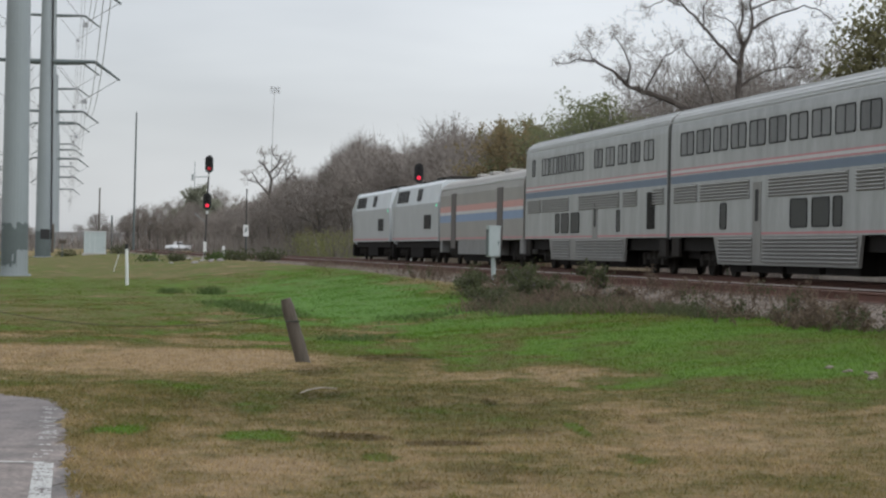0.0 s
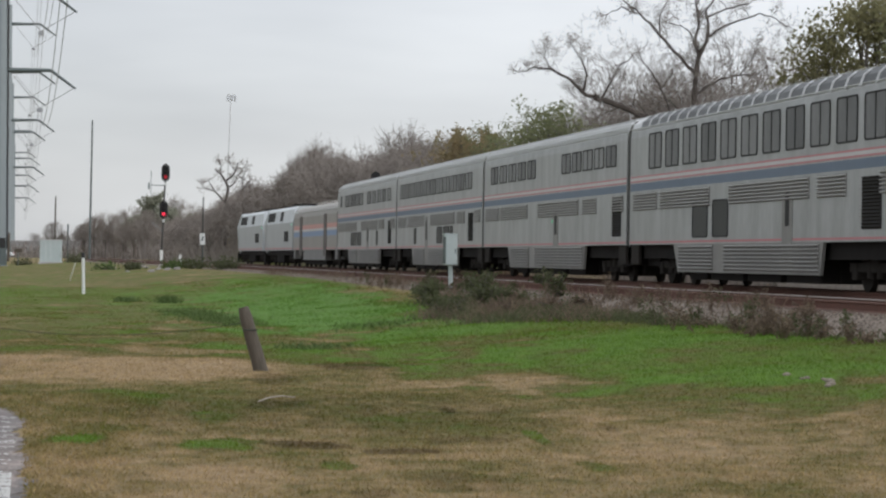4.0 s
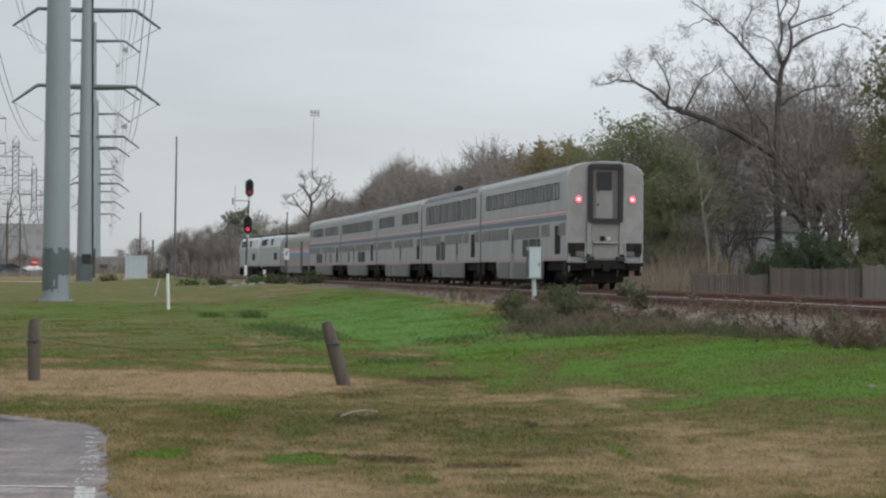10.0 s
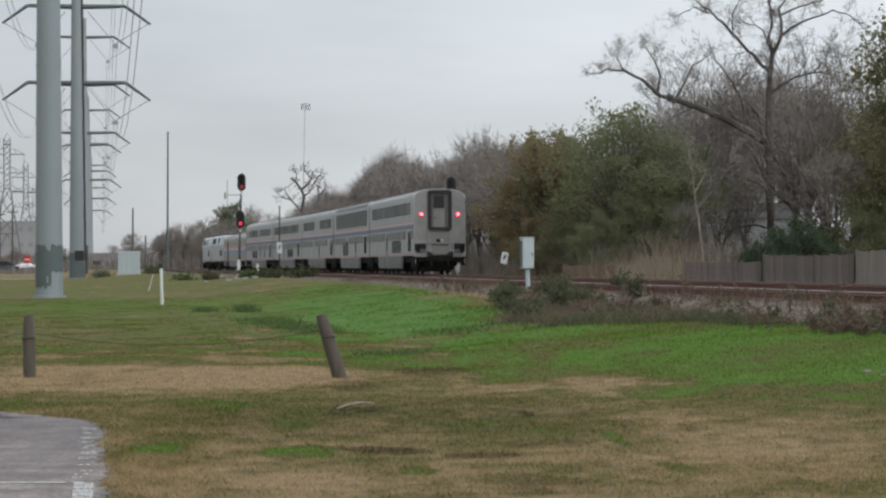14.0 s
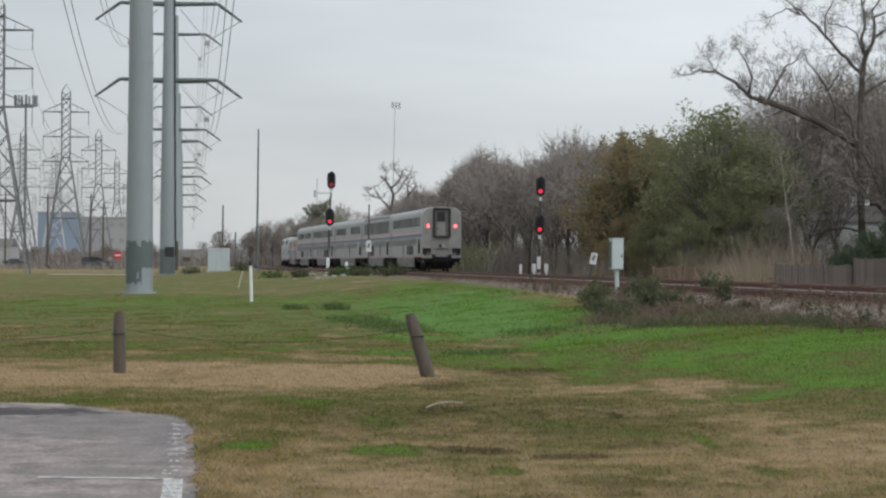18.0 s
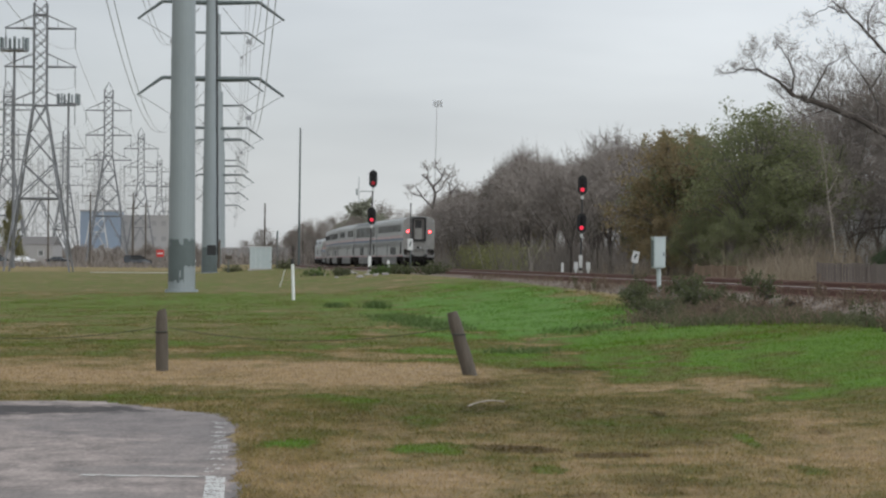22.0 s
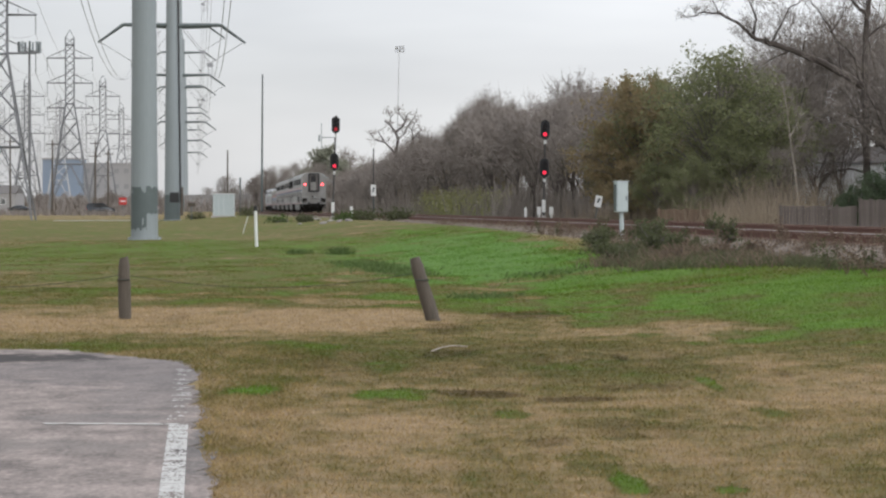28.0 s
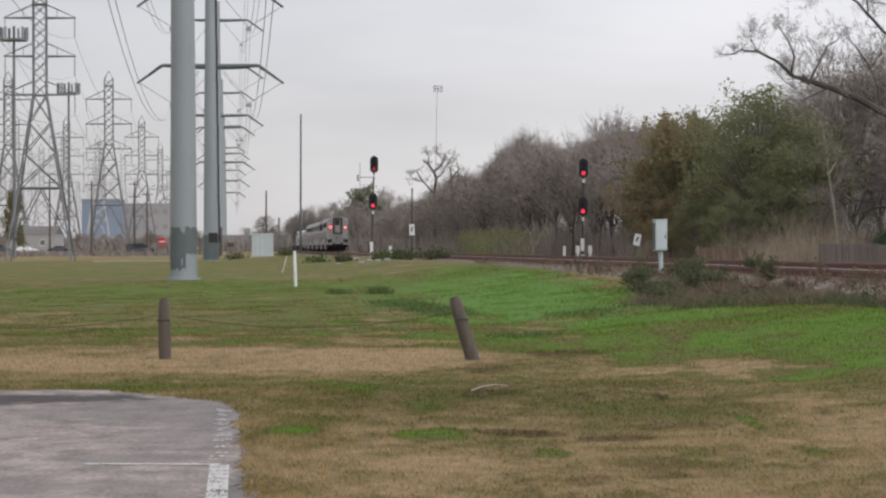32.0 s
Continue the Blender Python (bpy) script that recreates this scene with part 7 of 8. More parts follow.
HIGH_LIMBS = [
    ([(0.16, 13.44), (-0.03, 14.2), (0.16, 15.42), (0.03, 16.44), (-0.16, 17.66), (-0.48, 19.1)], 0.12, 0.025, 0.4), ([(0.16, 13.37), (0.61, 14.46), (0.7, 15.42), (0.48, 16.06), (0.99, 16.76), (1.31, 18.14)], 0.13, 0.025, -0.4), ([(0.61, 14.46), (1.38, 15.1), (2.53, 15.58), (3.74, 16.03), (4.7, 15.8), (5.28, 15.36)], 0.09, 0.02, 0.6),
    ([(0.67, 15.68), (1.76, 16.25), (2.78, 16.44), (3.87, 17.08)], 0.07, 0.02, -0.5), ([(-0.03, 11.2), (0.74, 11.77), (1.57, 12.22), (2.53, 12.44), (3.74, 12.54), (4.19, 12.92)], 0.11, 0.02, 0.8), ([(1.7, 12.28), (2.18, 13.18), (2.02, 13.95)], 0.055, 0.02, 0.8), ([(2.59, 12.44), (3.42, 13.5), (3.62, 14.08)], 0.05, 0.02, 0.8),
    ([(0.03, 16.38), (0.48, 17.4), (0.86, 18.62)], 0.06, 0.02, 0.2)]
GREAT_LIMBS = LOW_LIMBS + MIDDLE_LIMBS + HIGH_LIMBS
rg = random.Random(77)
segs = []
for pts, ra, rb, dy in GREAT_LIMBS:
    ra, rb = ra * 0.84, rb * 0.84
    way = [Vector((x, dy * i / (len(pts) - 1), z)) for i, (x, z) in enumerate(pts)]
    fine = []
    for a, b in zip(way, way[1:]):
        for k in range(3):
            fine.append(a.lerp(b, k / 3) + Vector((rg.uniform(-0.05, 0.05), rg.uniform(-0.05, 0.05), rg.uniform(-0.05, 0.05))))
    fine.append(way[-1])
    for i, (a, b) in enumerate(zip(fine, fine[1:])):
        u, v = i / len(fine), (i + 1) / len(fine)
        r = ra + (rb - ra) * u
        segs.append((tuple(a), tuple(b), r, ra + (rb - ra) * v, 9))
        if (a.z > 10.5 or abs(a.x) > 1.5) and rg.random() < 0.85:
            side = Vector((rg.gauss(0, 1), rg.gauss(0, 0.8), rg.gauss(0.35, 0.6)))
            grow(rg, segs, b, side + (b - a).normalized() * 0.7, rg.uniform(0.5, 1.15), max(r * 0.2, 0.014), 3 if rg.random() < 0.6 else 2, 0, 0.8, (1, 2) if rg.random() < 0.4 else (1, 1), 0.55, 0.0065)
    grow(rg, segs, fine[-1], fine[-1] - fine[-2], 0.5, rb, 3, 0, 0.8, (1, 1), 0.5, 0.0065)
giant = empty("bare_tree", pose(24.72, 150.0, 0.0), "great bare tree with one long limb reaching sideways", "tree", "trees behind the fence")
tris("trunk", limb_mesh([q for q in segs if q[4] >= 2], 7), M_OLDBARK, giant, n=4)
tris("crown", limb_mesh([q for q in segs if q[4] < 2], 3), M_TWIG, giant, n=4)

# trees behind the fence, by place: x, y, kind, scale, turn
FRONT_TREES = [
    (15.6, 147, "oak", 0, 0.92, 10), (17.9, 148, "oak", 1, 0.80, 80), (13.3, 158, "oak", 2, 0.78, 200), (20.6, 158, "bare", 0, 1.0, 30),
    (28.5, 158, "bare", 1, 1.35, 100), (32.9, 141, "cedar", 0, 1.3, 0), (29.4, 138, "cedar", 0, 0.62, 200), (25.5, 146, "bare", 0, 0.98, 60), (36.0, 137, "oak", 2, 1.25, 50),
    (14.2, 143, "oak", 2, 0.36, 150),  (12.7, 147, "oak", 0, 0.34, 220), (11.5, 151, "russet", 0, 0.42, 90),
    (18.4, 154, "bare", 2, 0.85, 210), (20.2, 159, "oak", 2, 0.80, 120), (19.0, 147, "bare", 1, 0.72, 75), (18.9, 143.5, "bare", 3, 0.42, 10), (27.2, 136.5, "oak", 1, 0.42, 200)]
BACK_TREES = [
    (33.5, 150, "bare", 2, 0.9, 20), (30.4, 149, "bare", 3, 0.8, 120), (26.4, 138.5, "bare", 3, 0.66, 15), (29.0, 139, "bare", 4, 0.7, 300),
    (12.3, 156, "russet", 0, 0.97, 0), (14.4, 172, "oak", 0, 0.82, 140), (23.4, 168, "bare", 1, 1.3, 250), (26.8, 164, "bare", 2, 1.35, 40),
    (32.0, 160, "bare", 0, 1.35, 190), (17.3, 163, "bare", 4, 0.9, 20), (20.5, 172, "bare", 3, 1.0, 70), (38.5, 150, "cedar", 0, 1.2, 90),
    (16.7, 143.5, "oak", 2, 0.5, 330), (19.9, 151, "bare", 3, 0.66, 30), (24.7, 141, "shrub", 0, 0.24, 70), (26.0, 141.5, "shrub", 0, 0.28, 170), (21.9, 150.5, "bare", 1, 0.6, 140), (23.6, 151.5, "bare", 3, 0.55, 10), (20.6, 130.6, "shrub", 0, 0.17, 40), (21.8, 131.0, "shrub", 0, 0.25, 130),
    (26.3, 143, "bare", 1, 0.85, 200), (27.6, 147, "bare", 2, 0.95, 100), (28.6, 142, "bare", 0, 0.8, 280), (24.0, 164, "bare", 3, 1.1, 40), (28.8, 168, "bare", 4, 1.2, 90),
    (30.5, 172, "bare", 1, 1.3, 10), (21.6, 166, "bare", 4, 1.0, 300), (26.0, 174, "bare", 0, 1.3, 150), (33.0, 168, "bare", 2, 1.2, 60), (23.2, 131.5, "shrub", 0, 0.29, 250), (24.1, 132.0, "shrub", 0, 0.24, 10)]
NEAR_TREES = FRONT_TREES + BACK_TREES
for x, y, kind, i, sc, turn in NEAR_TREES:
    if kind == "oak":
        tree("leafy_tree", x, y, "dense dark green leafy tree behind the tracks", OAK[i], sc, turn, "trees behind the fence")
    elif kind == "russet":
        tree("russet_tree", x, y, "tree with russet and dull green winter leaves", RUSSET, sc, turn, "trees behind the fence")
    elif kind == "shrub":
        tree("evergreen_shrub", x, y, "dark green evergreen shrub behind the board fence", SHRUB, sc, turn, "trees behind the fence")
    elif kind == "cedar":
        tree("evergreen_tree", x, y, "tall dark evergreen tree by the fence", CEDAR, sc, turn, "trees behind the fence")
    else:
        tree("bare_tree", x, y, "bare brown winter tree behind the fence", BARE[i], sc, turn, "trees behind the fence")
# the woods along the far side of the line
rw = random.Random(31)
# the tops of the woods: bearing from the camera, and the rise of the tree tops fitted to its view
RISE_AT = [-0.075, -0.06, -0.04, -0.025, -0.018, -0.004, 0.008, 0.014, 0.020, 0.028, 0.038, 0.051, 0.061, 0.069, 0.081, 0.10]
RISE = [0.011, 0.0175, 0.017, 0.0145, 0.017, 0.0272, 0.0280, 0.0355, 0.0425, 0.0435, 0.0425, 0.047, 0.0495, 0.046, 0.044, 0.045]
for s0, off0, stepped, count in ((66, -11.0, 5.2, 58), (70, -16.0, 6.0, 46), (74, -22.0, 7.5, 34)):
    for k in range(count):
        x, y, _ = (float(q) for q in line(s0 + k * stepped + rw.uniform(-2, 2), off0 + rw.uniform(-2, 2)))
        top_z = (1.56 + y * float(np.interp(x / y, RISE_AT, RISE)) - gz(x, y)) * rw.uniform(0.84, 1.06)
        wide = rw.uniform(0.75, 1.12) * min(1.0, top_z / 9.0)
        tree("bare_tree", x, y, "bare brown tree in the winter woods along the line", BAREF[rw.randrange(6)], wide, rw.uniform(0, 360), "winter woods", None, top_z / 11.0)
for s, off, sc in ((104, -21, 0.9), (118, -26, 1.0)):
    x, y, _ = (float(q) for q in line(s, off))
    tree("leafy_tree", x, y, "dark green tree among the bare woods", FAROAK, sc, rw.uniform(0, 360), "winter woods")
for x, y, sc, tall in ((15.3, 200.0, 0.5, 1.06), (18.3, 208.0, 0.5, 1.12), (14.2, 206.0, 0.4, 1.02)):
    tree("pine_tree", x, y, "dark green pine standing among the bare woods", FAROAK, sc, rw.uniform(0, 360), "winter woods", None, tall)
for x, y, sc, tall in ((-22.8, 582, 1.15, 1.36), (-26.0, 590, 0.9, 0.95), (-19.4, 580, 0.9, 1.0), (-14.2, 575, 0.75, 0.95), (-11.6, 560, 0.6, 0.8)):
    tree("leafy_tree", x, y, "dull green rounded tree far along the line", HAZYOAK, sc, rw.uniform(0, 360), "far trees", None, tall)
for k in range(22):
    x, y = -10 - 2.4 * k + rw.uniform(-2, 2), 470 + 12 * k + rw.uniform(-10, 10)
    if x > float(np.interp(y, LY, LX)) + 4:
        tree("bare_tree", x, y, "bare tree far along the line", BAREF[rw.randrange(6)], rw.uniform(0.6, 0.85), rw.uniform(0, 360), "far trees")
for k in range(26):
    x, y = -72 + 2.6 * k + rw.uniform(-2, 2), 660 + rw.uniform(-30, 60)
    tree("bare_tree", x, y, "bare tree far along the line", BAREF[rw.randrange(6)], rw.uniform(0.5, 0.8) * (0.7 if x < -50 else 1), rw.uniform(0, 360), "far trees")
for x, y, sc in ((-29, 606, 1.1), (-20, 600, 1.3), (-14, 560, 1.1), (-9, 545, 1.0), (-24, 575, 1.0), (-33, 612, 0.8)):
    tree("bare_tree", x, y, "bare tree far along the line", BAREF[rw.randrange(6)], sc, rw.uniform(0, 360), "far trees")
for x, y, sc in ((-35.5, 622, 1.0), (-38.5, 630, 0.92), (-32.0, 618, 0.96), (-41.5, 640, 0.8), (-29.0, 615, 0.9), (-45.0, 650, 0.65), (-48.5, 655, 0.55), (-36.8, 600, 0.9)):
    tree("bare_tree", x, y, "bare tree far along the line", BAREF[rw.randrange(6)], sc, rw.uniform(0, 360), "far trees")
# a gnarled tree above the brush: a twisted stem and two crooked limbs
gnarled = empty("bare_tree", pose(-4.2, 330.0, gz(-4.2, 330.0)), "gnarled bare tree standing above the far brush", "tree", "far trees")
rg = random.Random(93)
segs = []
for pts, ra, rb in (([(0, 0), (0.1, 5), (0, 8), (0.3, 9.9), (-0.05, 10.7), (0.75, 11.3), (1.2, 12.0), (1.45, 13.0)], 0.24, 0.07), ([(0, 10.7), (-0.75, 11.7), (-1.4, 12.1)], 0.14, 0.05),
                    ([(0.1, 5.5), (1.8, 8.9), (2.2, 9.9), (3.2, 11.1)], 0.20, 0.06), ([(1.2, 12.0), (0.5, 12.9), (0.3, 13.5)], 0.08, 0.04), ([(0, 8), (-1.3, 9.4), (-2.2, 10.8)], 0.14, 0.05),
                    ([(2.2, 9.9), (2.0, 11.0), (2.4, 11.9)], 0.09, 0.04), ([(0.3, 9.9), (1.0, 10.4), (1.3, 11.2), (2.1, 12.4)], 0.09, 0.04),
                    ([(-1.3, 9.4), (-2.4, 9.7), (-3.0, 10.3)], 0.07, 0.03), ([(1.8, 8.9), (3.0, 9.5), (3.7, 9.6)], 0.08, 0.03), ([(-0.75, 11.7), (-0.6, 12.6), (-0.9, 13.4)], 0.07, 0.03)):
    way = [Vector((px_, rg.uniform(-0.4, 0.4), pz_)) for px_, pz_ in pts]
    for k, (a, b) in enumerate(zip(way, way[1:])):
        u, v = k / (len(way) - 1), (k + 1) / (len(way) - 1)
        segs.append((tuple(a), tuple(b), ra + (rb - ra) * u, ra + (rb - ra) * v, 9))
        if b.z > 8:
            for _ in range(2):
                grow(rg, segs, b, (rg.gauss(0, 1), rg.gauss(0, 1), rg.gauss(0.3, 0.6)), rg.uniform(0.4, 0.85), 0.04, 2, 0, 0.8, (1, 2), 0.4, 0.018)
tris("trunk", limb_mesh([q for q in segs if q[4] >= 2], 6), M_OLDBARK, gnarled, n=4)
tris("crown", limb_mesh([q for q in segs if q[4] < 2], 3), M_TWIGFAR, gnarled, n=4)
# a slender pale trunk, leaning, before the dark trees
pale = empty("bare_tree", pose(19.8, 141.0, 0.3), "slender leaning tree with pale bark", "tree", "trees behind the fence")
rg = random.Random(5)
segs, p = [], Vector((0, 0, -0.3))
for k in range(9):
    q = Vector((-0.85 * (k + 1) / 9 + rg.uniform(-0.05, 0.05), 0.1 * k, (k + 1) * 0.85))
    segs.append((tuple(p), tuple(q), 0.055 * (1 - 0.08 * k), 0.055 * (1 - 0.08 * (k + 1)), 9))
    if k > 3:
        grow(rg, segs, q, (rg.uniform(-1, 1), rg.uniform(-1, 1), 1.2), 1.0, 0.03, 2, 0, 0.6, (1, 2), 0.25, 0.01)
    p = q
tris("trunk", limb_mesh([s for s in segs if s[4] >= 2], 6), M_PALEBARK, pale, n=4)
tris("crown", limb_mesh([s for s in segs if s[4] < 2], 3), M_TWIG, pale, n=4)
# scrub across the far yard
for k in range(40):
    x, y = -118 + 2.3 * k + rw.uniform(-2, 2), 640 + rw.uniform(-60, 120)
    tree("bare_tree", x, y, "low bare scrub tree in the far yard", BAREF[rw.randrange(6)], rw.uniform(0.28, 0.5), rw.uniform(0, 360), "far scrub")
for s, off, sc in ((171, -12, 0.6), (205, -12, 0.66), (238, -12, 0.6)):
    x, y, _ = (float(q) for q in line(s, off))
    tree("russet_tree", x, y, "small tree with dull russet winter leaves among the woods", RUSSET, sc, rw.uniform(0, 360), "winter woods")
tree("evergreen_tree", -73.6, 430.0, "small dark evergreen at the edge of the far yard", FAROAK, 0.42, 0, "far trees", None, 1.05)


# ---------------------------------------------------------------- brush, weeds and grass
def stems(name, xs, ys, hs, width, lean, material, label, category, rg, zs=None, leafy_part=0):
    """Thin upright blades, each a bent strip of two quads, standing on the ground."""
    n = len(xs)
    z = ground_z(xs, ys) if zs is None else zs
    ang = rg.rand(n) * 2 * np.pi
    side = np.stack([np.cos(ang), np.sin(ang), np.zeros(n)], -1) * (width * (0.6 + 0.8 * rg.rand(n)))[:, None]
    tilt = np.stack([rg.normal(0, lean, n), rg.normal(0, lean, n), np.ones(n)], -1)
    bend = tilt + np.stack([rg.normal(0, lean, n), rg.normal(0, lean, n), -0.1 * np.ones(n)], -1)
    p0 = np.stack([xs, ys, z - 0.02], -1)
    p1 = p0 + tilt * (hs * 0.55)[:, None]
    p2 = p1 + bend * (hs * 0.45)[:, None]
    q1 = np.stack([p0 - side, p0 + side, p1 + side * 0.8, p1 - side * 0.8], 1)
    q2 = np.stack([p1 - side * 0.8, p1 + side * 0.8, p2 + side * 0.15, p2 - side * 0.15], 1)
    ob = tris(name, np.stack([q1, q2], 1).reshape(-1, 3), material, n=4)
    return tagged(ob, label, category, kind="stuff")


nr = np.random.RandomState(5)
def lawn(name, xs, ys, hs, width, lean, label, rg):
    """Short blades, a triangle each."""
    n = len(xs)
    ang = rg.rand(n) * 2 * np.pi
    side = np.stack([np.cos(ang), np.sin(ang), np.zeros(n)], -1) * (width * (0.6 + 0.8 * rg.rand(n)))[:, None]
    p0 = np.stack([xs, ys, np.maximum(ground_z(xs, ys) - 0.006, np.where((xs < -1) & (ys < 30), 0.006, -9))], -1)
    p2 = p0 + np.stack([rg.normal(0, lean, n), rg.normal(0, lean, n), np.ones(n)], -1) * hs[:, None]
    return tagged(tris(name, np.stack([p0 - side, p0 + side, p2], 1).reshape(-1, 3), M_BLADE), label, "grass", kind="stuff")


# short blades over the near lawn
n = 430000
yy = 13.2 + (60 - 13.2) * nr.rand(n)
xx = -0.20 * yy - 0.4 + nr.rand(n) * (0.47 * yy + 0.8)
keep = ~((xx < np.interp(yy, [12, 14.3, 16.6, 18.6, 21.4, 23.9, 25.2, 26.6, 27.4, 28.2, 29.3], [-0.98, -1.16, -1.42, -1.62, -1.86, -2.08, -2.22, -2.5, -2.9, -3.4, -4.1])) & (yy < 29.2))
keep &= nr.rand(n) > step(46, 60, yy)
xx, yy = xx[keep], yy[keep]
lawn("lawn_grass", xx, yy, 0.014 + 0.034 * nr.rand(len(xx)) ** 1.6, 0.0055, 0.7, "short tan and green blades of winter grass", nr)
# grass of the middle field, and longer tufts on the bank
n = 420000
yy = 46 + (130 - 46) * nr.rand(n) ** 1.25
xx = -0.20 * yy - 0.5 + nr.rand(n) * (0.47 * yy + 1)
o = np.interp(yy, LY, LX) - xx
thick = 0.5 + 0.22 * np.sin(xx * 1.7 + 0.5 * yy) * np.sin(yy * 0.61 - 0.4 * xx) + 0.2 * np.sin(xx * 3.9 - yy * 0.9 + 1.0) * np.sin(yy * 1.3 + 2.0) + 0.18 * np.sin(xx * 0.6 + 2) * np.sin(yy * 0.23 + 1)
keep = (o > 7.4) & (nr.rand(n) < thick * (0.25 + 0.75 * step(46, 60, yy)))
xx, yy, o, thick = xx[keep], yy[keep], o[keep], thick[keep]
lawn("field_grass", xx, yy, (0.015 + 0.035 * nr.rand(len(xx)) ** 1.4) * (0.5 + thick) * (1 + 0.9 * (1 - step(9, 15, o))), 0.009, 1.0, "longer green grass on the field and the bank", nr)


def along(n, s0, s1, o0, o1, power=1.0):
    s = s0 + (s1 - s0) * nr.rand(n) ** power
    of = o0 + (o1 - o0) * nr.rand(n)
    x, y, _ = line(s, of)
    return x, y


def clumped(n, s0, s1, o0, o1, k, spread, power=1.0):
    cx, cy = along(k, s0, s1, o0, o1, power)
    i = nr.randint(0, k, n)
    return cx[i] + nr.normal(0, spread, n), cy[i] + nr.normal(0, spread * 1.6, n)


# dry and green weeds between the mown lawn and the ballast
def weed_belt(n, clumps, spread):
    cy = 46 + 38 * nr.rand(clumps * 6)
    cx = cy * (0.067 + 0.194 * nr.rand(clumps * 6))
    k = (np.interp(cy, LY, LX) - cx > 7.5) & (cy > 48.5 + (8 - cx) * 2.05)
    cx, cy = cx[k][:clumps], cy[k][:clumps]
    i = nr.randint(0, len(cx), n)
    x, y = cx[i] + nr.normal(0, spread, n), cy[i] + nr.normal(0, spread * 1.8, n)
    ny = 36 + 14 * nr.rand(n // 8)
    nx = np.interp(ny, LY, LX) - 6.3 - 1.3 * nr.rand(n // 8)
    x, y = np.concatenate([x, nx]), np.concatenate([y, ny])
    k = np.interp(y, LY, LX) - x > 7.1
    return x[k], y[k]


x, y = weed_belt(4800, 90, 0.30)
stems("dry_weeds", x, y, 0.05 + 0.34 * nr.rand(len(x)) ** 2.2, 0.011, 0.6, M_BRUSH, "dry brown weeds along the foot of the ballast", "weeds", nr)
x, y = weed_belt(11000, 90, 0.36)
stems("green_weeds", x, y, 0.04 + 0.22 * nr.rand(len(x)) ** 2.2, 0.013, 0.6, M_WEED, "green weeds along the foot of the ballast", "weeds", nr)
x, y = clumped(1500, -45, 60, 5.4, 6.9, 45, 0.3)
zz = RAIL_Z + np.interp(np.interp(y, LY, LX) - x - SIDING, [0.0, 1.75, 2.1, 3.1, 3.6], [-0.25, -0.265, -0.33, -0.72, -1.1])
stems("dry_weeds", x, y, 0.12 + 0.3 * nr.rand(len(x)), 0.011, 0.3, M_BRUSH, "dry stems growing through the ballast", "weeds", nr, zz)


def bush(x, y, w, h, n, material, label, seed, leaf=0.05):
    rs = np.random.RandomState(seed)
    z = gz(x, y)
    b = empty("bush", pose(x, y, z), label, "bush", "low bushes on the bank")
    segs, tips = [], []
    for i in range(26):
        a = rs.rand() * 6.28
        t = np.array([math.cos(a) * w * rs.rand() ** 0.6, math.sin(a) * w * rs.rand() ** 0.6, h * (0.35 + 0.65 * rs.rand())])
        m_ = t * 0.5 + np.array([0, 0, 0.08])
        segs += [((0, 0, -0.05), tuple(m_), 0.012, 0.008, 9), (tuple(m_), tuple(t), 0.008, 0.004, 9)]
        tips += [tuple(t), tuple(t * 0.8), tuple(m_)]
    tris("stem", limb_mesh(segs, 4), M_BARK if n > 200 else material, b, n=4)
    tris("foliage", leaves(tips, rs, n, 0.13 * w / 0.6, leaf), material, b, n=4)
    return b


BOX_BUSHES = [
    (4.3, 64.5, 0.36, 0.42, 360, M_WEED), (4.4, 60.5, 0.4, 0.35, 300, M_WEED), (5.3, 62.5, 0.36, 0.6, 420, M_WEED), (4.95, 66.5, 0.35, 0.22, 260, M_WEED),
    (5.85, 64.5, 0.35, 0.45, 380, M_WEED), (6.5, 66.5, 0.35, 0.32, 260, M_WEED), (4.4, 70.0, 0.42, 0.6, 520, M_WEED), (5.9, 71.0, 0.5, 0.8, 700, M_WEED),
    (7.5, 66.5, 0.3, 0.85, 420, M_WEED), (5.6, 60.3, 0.4, 0.22, 260, M_BRUSH), (6.6, 60.0, 0.4, 0.25, 260, M_BRUSH), (7.4, 60.5, 0.4, 0.3, 240, M_BRUSH),
    (8.4, 58.0, 0.4, 0.35, 240, M_BRUSH), (5.3, 79.4, 0.4, 0.4, 500, M_WEED)]
BANK_BUSHES = [
    (6.6, 80.0, 0.5, 0.6, 700, M_WEED), (8.4, 78.5, 0.3, 0.8, 400, M_WEED), 
    (-6.2, 197.0, 1.0, 0.45, 500, M_TUFT), (-4.6, 196.0, 1.3, 0.5, 500, M_WEED),
    (-9.6, 205.0, 1.0, 0.4, 400, M_WEED), (-12.4, 215, 1.2, 0.35, 300, M_TUFT), (-2.0, 185.0, 1.3, 0.6, 600, M_WEED), (-22, 322, 1.8, 0.7, 600, M_WEED),
    (-29, 328, 1.6, 0.6, 500, M_WEED)]
for i, (x, y, w, h, n, mt) in enumerate(BOX_BUSHES + BANK_BUSHES):
    bush(x, y, w, h, n, mt, "low dark green bush on the grassy bank" if mt is not M_BRUSH else "low dry brown bush on the grassy bank", 40 + i, 0.05 if y < 100 else 0.11)


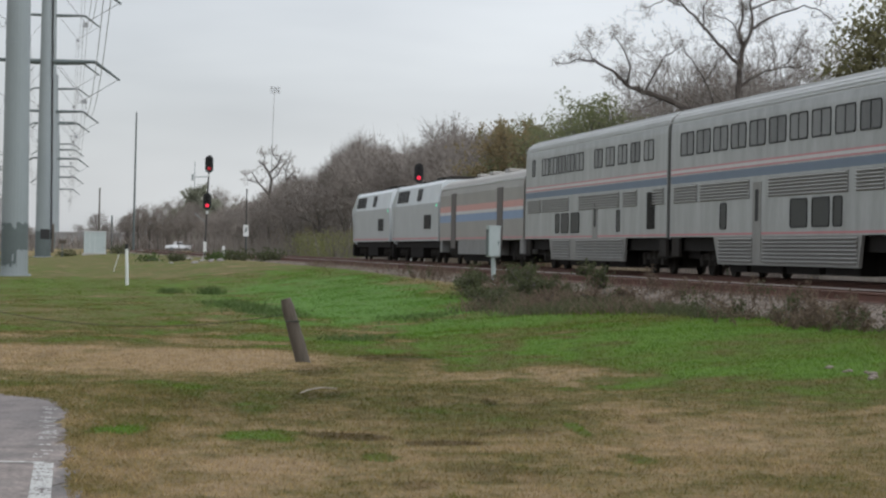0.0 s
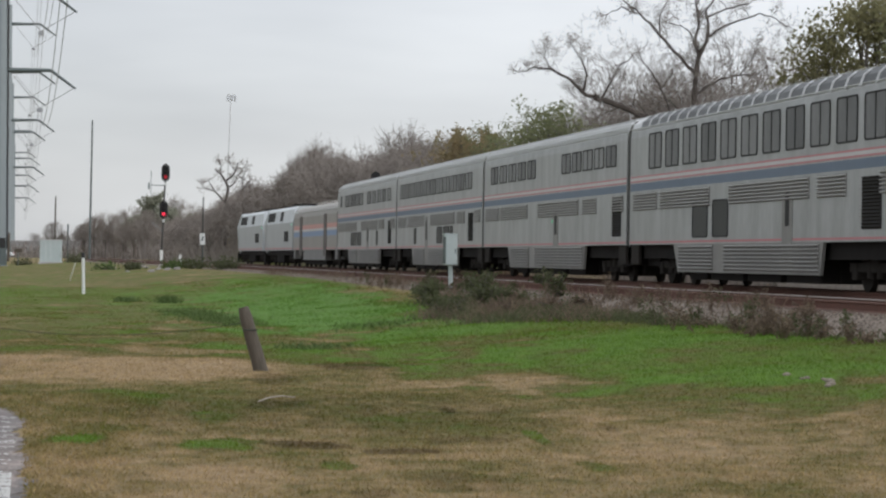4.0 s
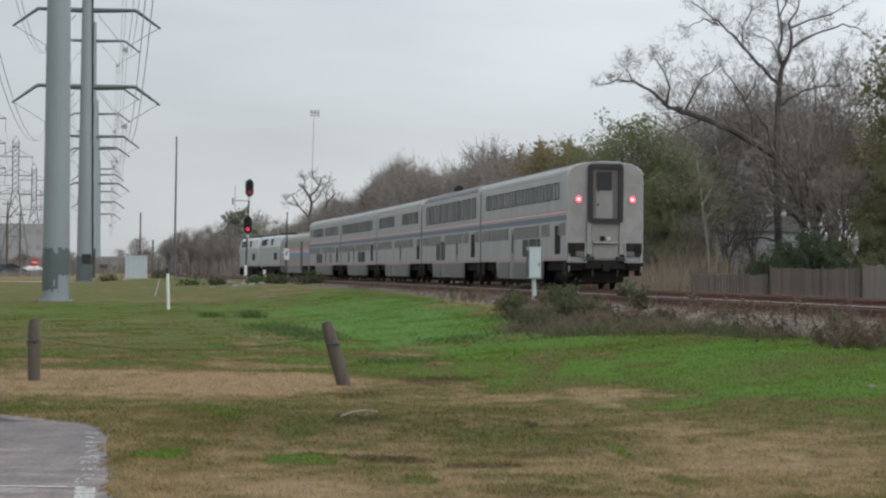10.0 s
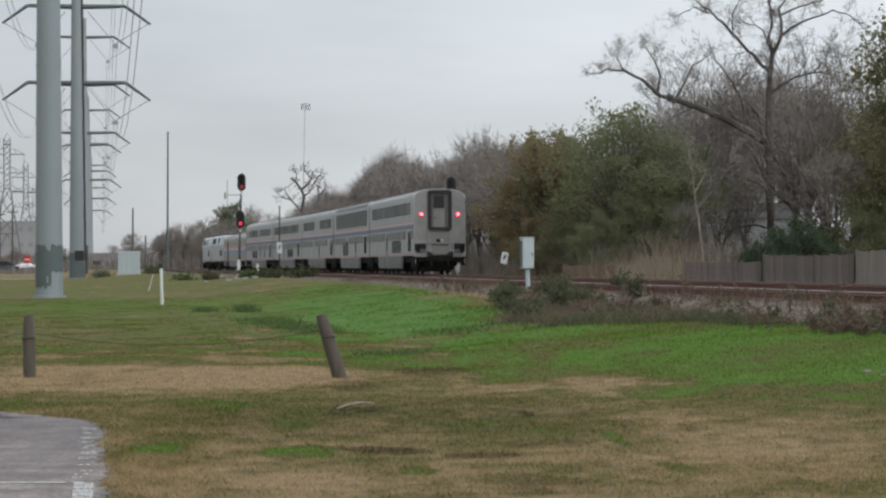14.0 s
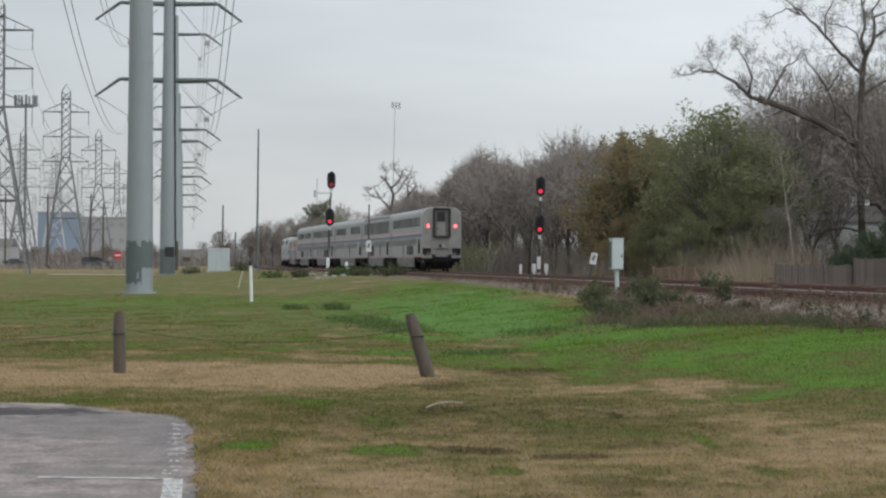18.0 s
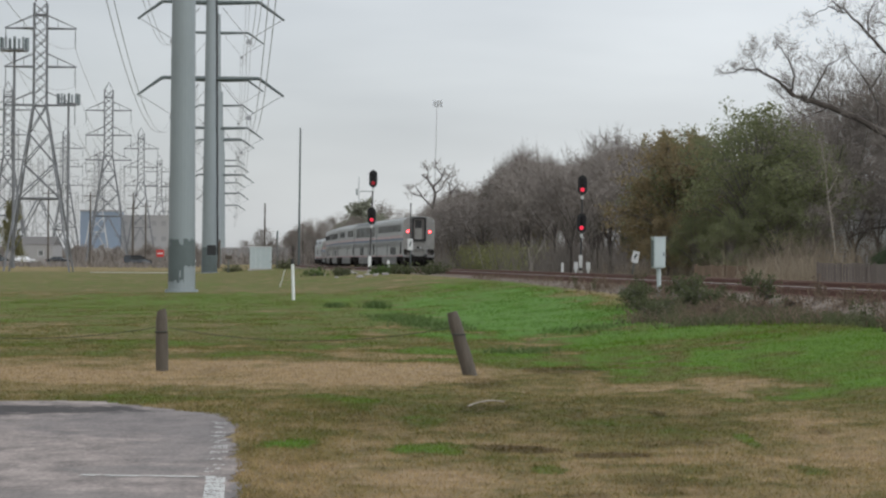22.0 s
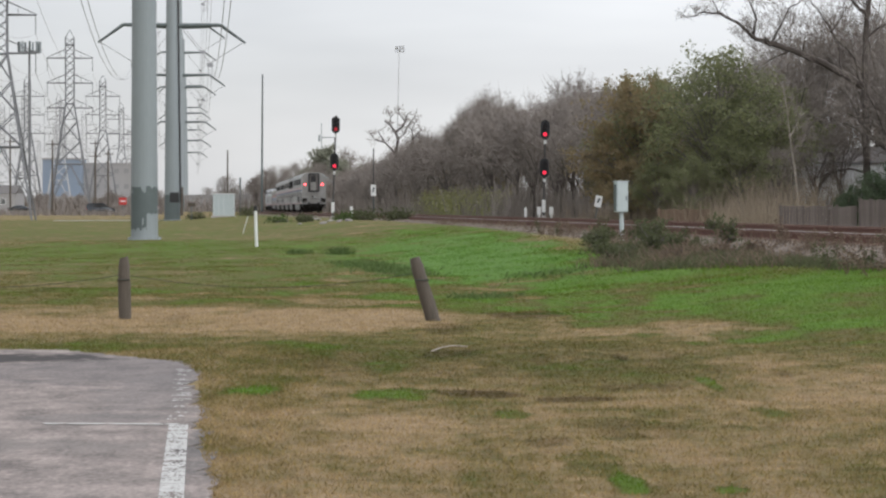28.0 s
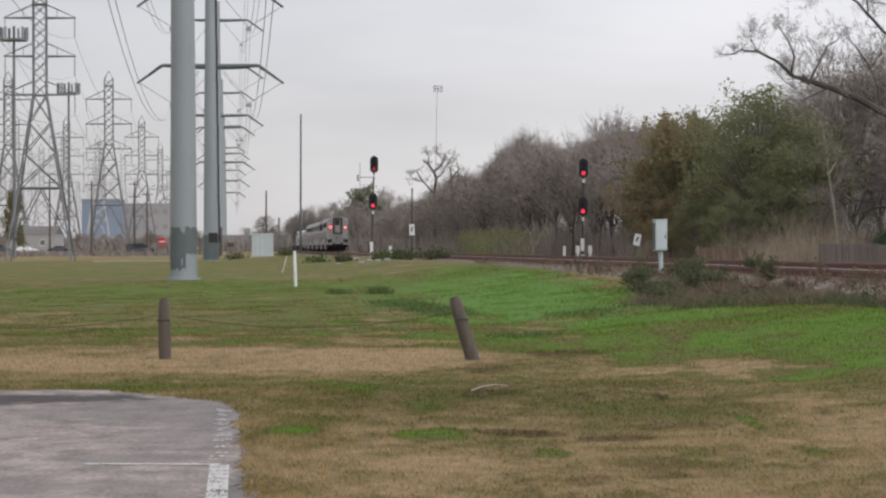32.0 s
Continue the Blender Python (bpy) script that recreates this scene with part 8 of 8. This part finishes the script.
# lusher tufts of grass along the edge of the bank
TUFTS = [(-3.05, 90.0, 0.30, 1.0, 0.26), (-4.5, 91.0, 0.28, 0.9, 0.2), (-2.0, 75.0, 0.7, 2.4, 0.13), (-1.0, 66.0, 0.75, 2.6, 0.14), (-0.3, 62.0, 0.55, 2.0, 0.10), (-1.6, 70.0, 0.6, 2.0, 0.15), (1.0, 47.0, 0.5, 1.0, 0.09), (2.6, 58.0, 0.8, 2.5, 0.10)]
tx, ty, th = [], [], []
for cx, cy, wx, wy, h_ in TUFTS:
    k = 420
    tx.append(cx + nr.normal(0, wx * 0.6, k))
    ty.append(cy + nr.normal(0, wy * 0.6, k))
    th.append(h_ * (0.35 + 0.9 * nr.rand(k)))
stems("grass_tufts", np.concatenate(tx), np.concatenate(ty), np.concatenate(th), 0.016, 0.55, M_TUFT, "lush green tufts of grass on the edge of the bank", "grass", nr)


# single tall weeds on the foot of the ballast
def weed_plant(x, y, z, h, material, label, seed):
    rs = np.random.RandomState(seed)
    b = empty("weed_plant", pose(x, y, z), label, "weed", "single weeds by the track")
    segs, tips = [], []
    for i in range(rs.randint(2, 5)):
        t = np.array([rs.normal(0, 0.14), rs.normal(0, 0.14), h * (0.7 + 0.4 * rs.rand())])
        segs.append(((rs.normal(0, 0.03), rs.normal(0, 0.03), -0.08), tuple(t), 0.008, 0.004, 9))
        for k in range(7):
            tips.append(tuple(t * (0.3 + 0.1 * k)))
    tris("stem", limb_mesh(segs, 4), M_BRUSH, b, n=4)
    tris("foliage", leaves(tips, rs, 110, 0.05, 0.03), material, b, n=4)


for i in range(46):
    s = -52 + 1.25 * i + nr.rand() * 1.2
    of = 5.9 + 2.0 * nr.rand()
    x, y, _ = (float(q) for q in line(s, of))
    zz = max(float(ground_z(x, y)), RAIL_Z + float(np.interp(of - SIDING, [1.75, 2.1, 3.1, 3.6], [-0.265, -0.33, -0.72, -1.1])))
    weed_plant(x, y, zz, 0.25 + 0.45 * nr.rand(), M_BRUSH if i % 3 else M_WEED, "dry brown weed standing at the foot of the ballast" if i % 3 else "tall green weed standing at the foot of the ballast", 300 + i)
for i in range(22):
    y = 36.5 + 12 * nr.rand()
    x = float(np.interp(y, LY, LX)) - 7.2 - 1.5 * nr.rand()
    weed_plant(x, y, gz(x, y), 0.16 + 0.3 * nr.rand(), M_BRUSH if i % 3 else M_WEED, "dry brown weed on the grassy bank" if i % 3 else "green weed on the grassy bank", 400 + i)
for i in range(14):
    x, y = 8.35 + nr.normal(0, 0.32), 42.5 + nr.normal(0, 1.3)
    weed_plant(x, y, gz(x, y), 0.22 + 0.38 * nr.rand(), M_BRUSH, "dry reddish weed in a clump on the grassy bank", 440 + i)
# broken concrete in the grass
rk = random.Random(19)
for i in range(9):
    bm = bmesh.new()
    bmesh.ops.create_icosphere(bm, subdivisions=2, radius=rk.uniform(0.03, 0.075))
    for v in bm.verts:
        v.co *= 1 + 0.4 * noise.noise(v.co * 9 + Vector((i, 0, 0)))
        v.co.z *= 0.5
    r_ = part("rubble", bm, M_BALLAST)
    x, y = 6.5 + rk.gauss(0, 0.2), 30.5 + rk.gauss(0, 0.5)
    r_.matrix_basis = pose(x, y, gz(x, y) + 0.01, 0, 0, rk.uniform(0, 360))
    tagged(r_, "grey lump of broken stone in the grass", "rubble", "rubble in the grass")


# thickets of bare brush under the trees
def thicket(name, n, s0, s1, o0, o1, h0, h1, width, material, label, k):
    x, y = clumped(n, s0, s1, o0, o1, k, 1.1)
    return stems(name, x, y, h0 + (h1 - h0) * nr.rand(len(x)) ** 1.3, width, 0.28, material, label, "brush", nr)


thicket("brush", 14000, 55, 150, -9.5, -20, 0.8, 3.6, 0.022, M_TWIG, "thicket of bare brown brush under the trees", 160)
thicket("brush", 9000, 48, 130, -17, -40, 1.2, 4.2, 0.03, M_TWIG, "thicket of bare brown brush behind the trees", 130)
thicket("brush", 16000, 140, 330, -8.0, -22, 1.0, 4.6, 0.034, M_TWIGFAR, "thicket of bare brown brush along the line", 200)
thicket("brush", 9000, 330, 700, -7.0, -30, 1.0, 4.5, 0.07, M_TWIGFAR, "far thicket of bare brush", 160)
thicket("tall_dry_grass", 10000, 36, 90, -6.6, -10.5, 0.4, 1.9, 0.014, M_DRYTALL, "tall dry grass along the fence", 110)
thicket("tall_dry_brush", 2300, 38, 60, -8.0, -12.5, 1.0, 3.4, 0.014, M_DRYTALL, "tall pale dry brush before the trees", 60)
x, y = along(700, 150, 200, -7.5, -10.5)
tagged(tris("light_brush", leaves(np.stack([x, y, ground_z(x, y) + 0.4 + 2.2 * nr.rand(700)], -1), nr, 14000, 0.5, 0.11), M_PALELEAF, n=4), "pale green leafy brush by the tracks", "brush", kind="stuff")
x = -36 - 95 * nr.rand(7000)
y = 600 + 110 * nr.rand(7000)
stems("far_scrub", x, y, 1.0 + 3.2 * nr.rand(7000) ** 1.5, 0.12, 0.35, M_TWIGFAR, "grey-brown bare scrub across the far yard", "brush", nr)
x = -45 - 75 * nr.rand(5000)
y = 430 + 60 * nr.rand(5000)
stems("far_hedge", x, y, 0.35 + 0.9 * nr.rand(5000) ** 1.5, 0.07, 0.3, M_TWIGFAR, "rough grey-brown hedge along the far yard", "hedge", nr)


# ---------------------------------------------------------------- what moves
def road_pose(x):
    """A place on the far road, facing left along it."""
    return pose(x, 520.0, ROAD_Z, 0, 0, 181)


def motions():
    for thing, centre in TRAIN:
        half = 6.6 if thing in (lead_loco, second_loco) else 9.07
        walk(thing, [(t, train_place(centre, t, half)) for t in range(33)])
    walk(pickup, [(0, road_pose(-23.95)), (0.7, road_pose(-33.48)), (1.4, road_pose(-43.13)), (2.8, road_pose(-65.86)), (4.5, road_pose(-94.69)), (8, road_pose(-153.45)), (32, road_pose(-530.42))])
    walk(white_car, [(0, road_pose(-5.99)), (1.4, road_pose(-23.28)), (2.1, road_pose(-31.49)), (3.5, road_pose(-45.9)), (5.5, road_pose(-57.21)), (7, road_pose(-59.87)), (8, road_pose(-60.54)),
                     (15.0, road_pose(-60.54)), (15.6, road_pose(-59.65)), (17.4, road_pose(-55.66)), (19, road_pose(-55.44)), (32, road_pose(-55.44))])


motions()
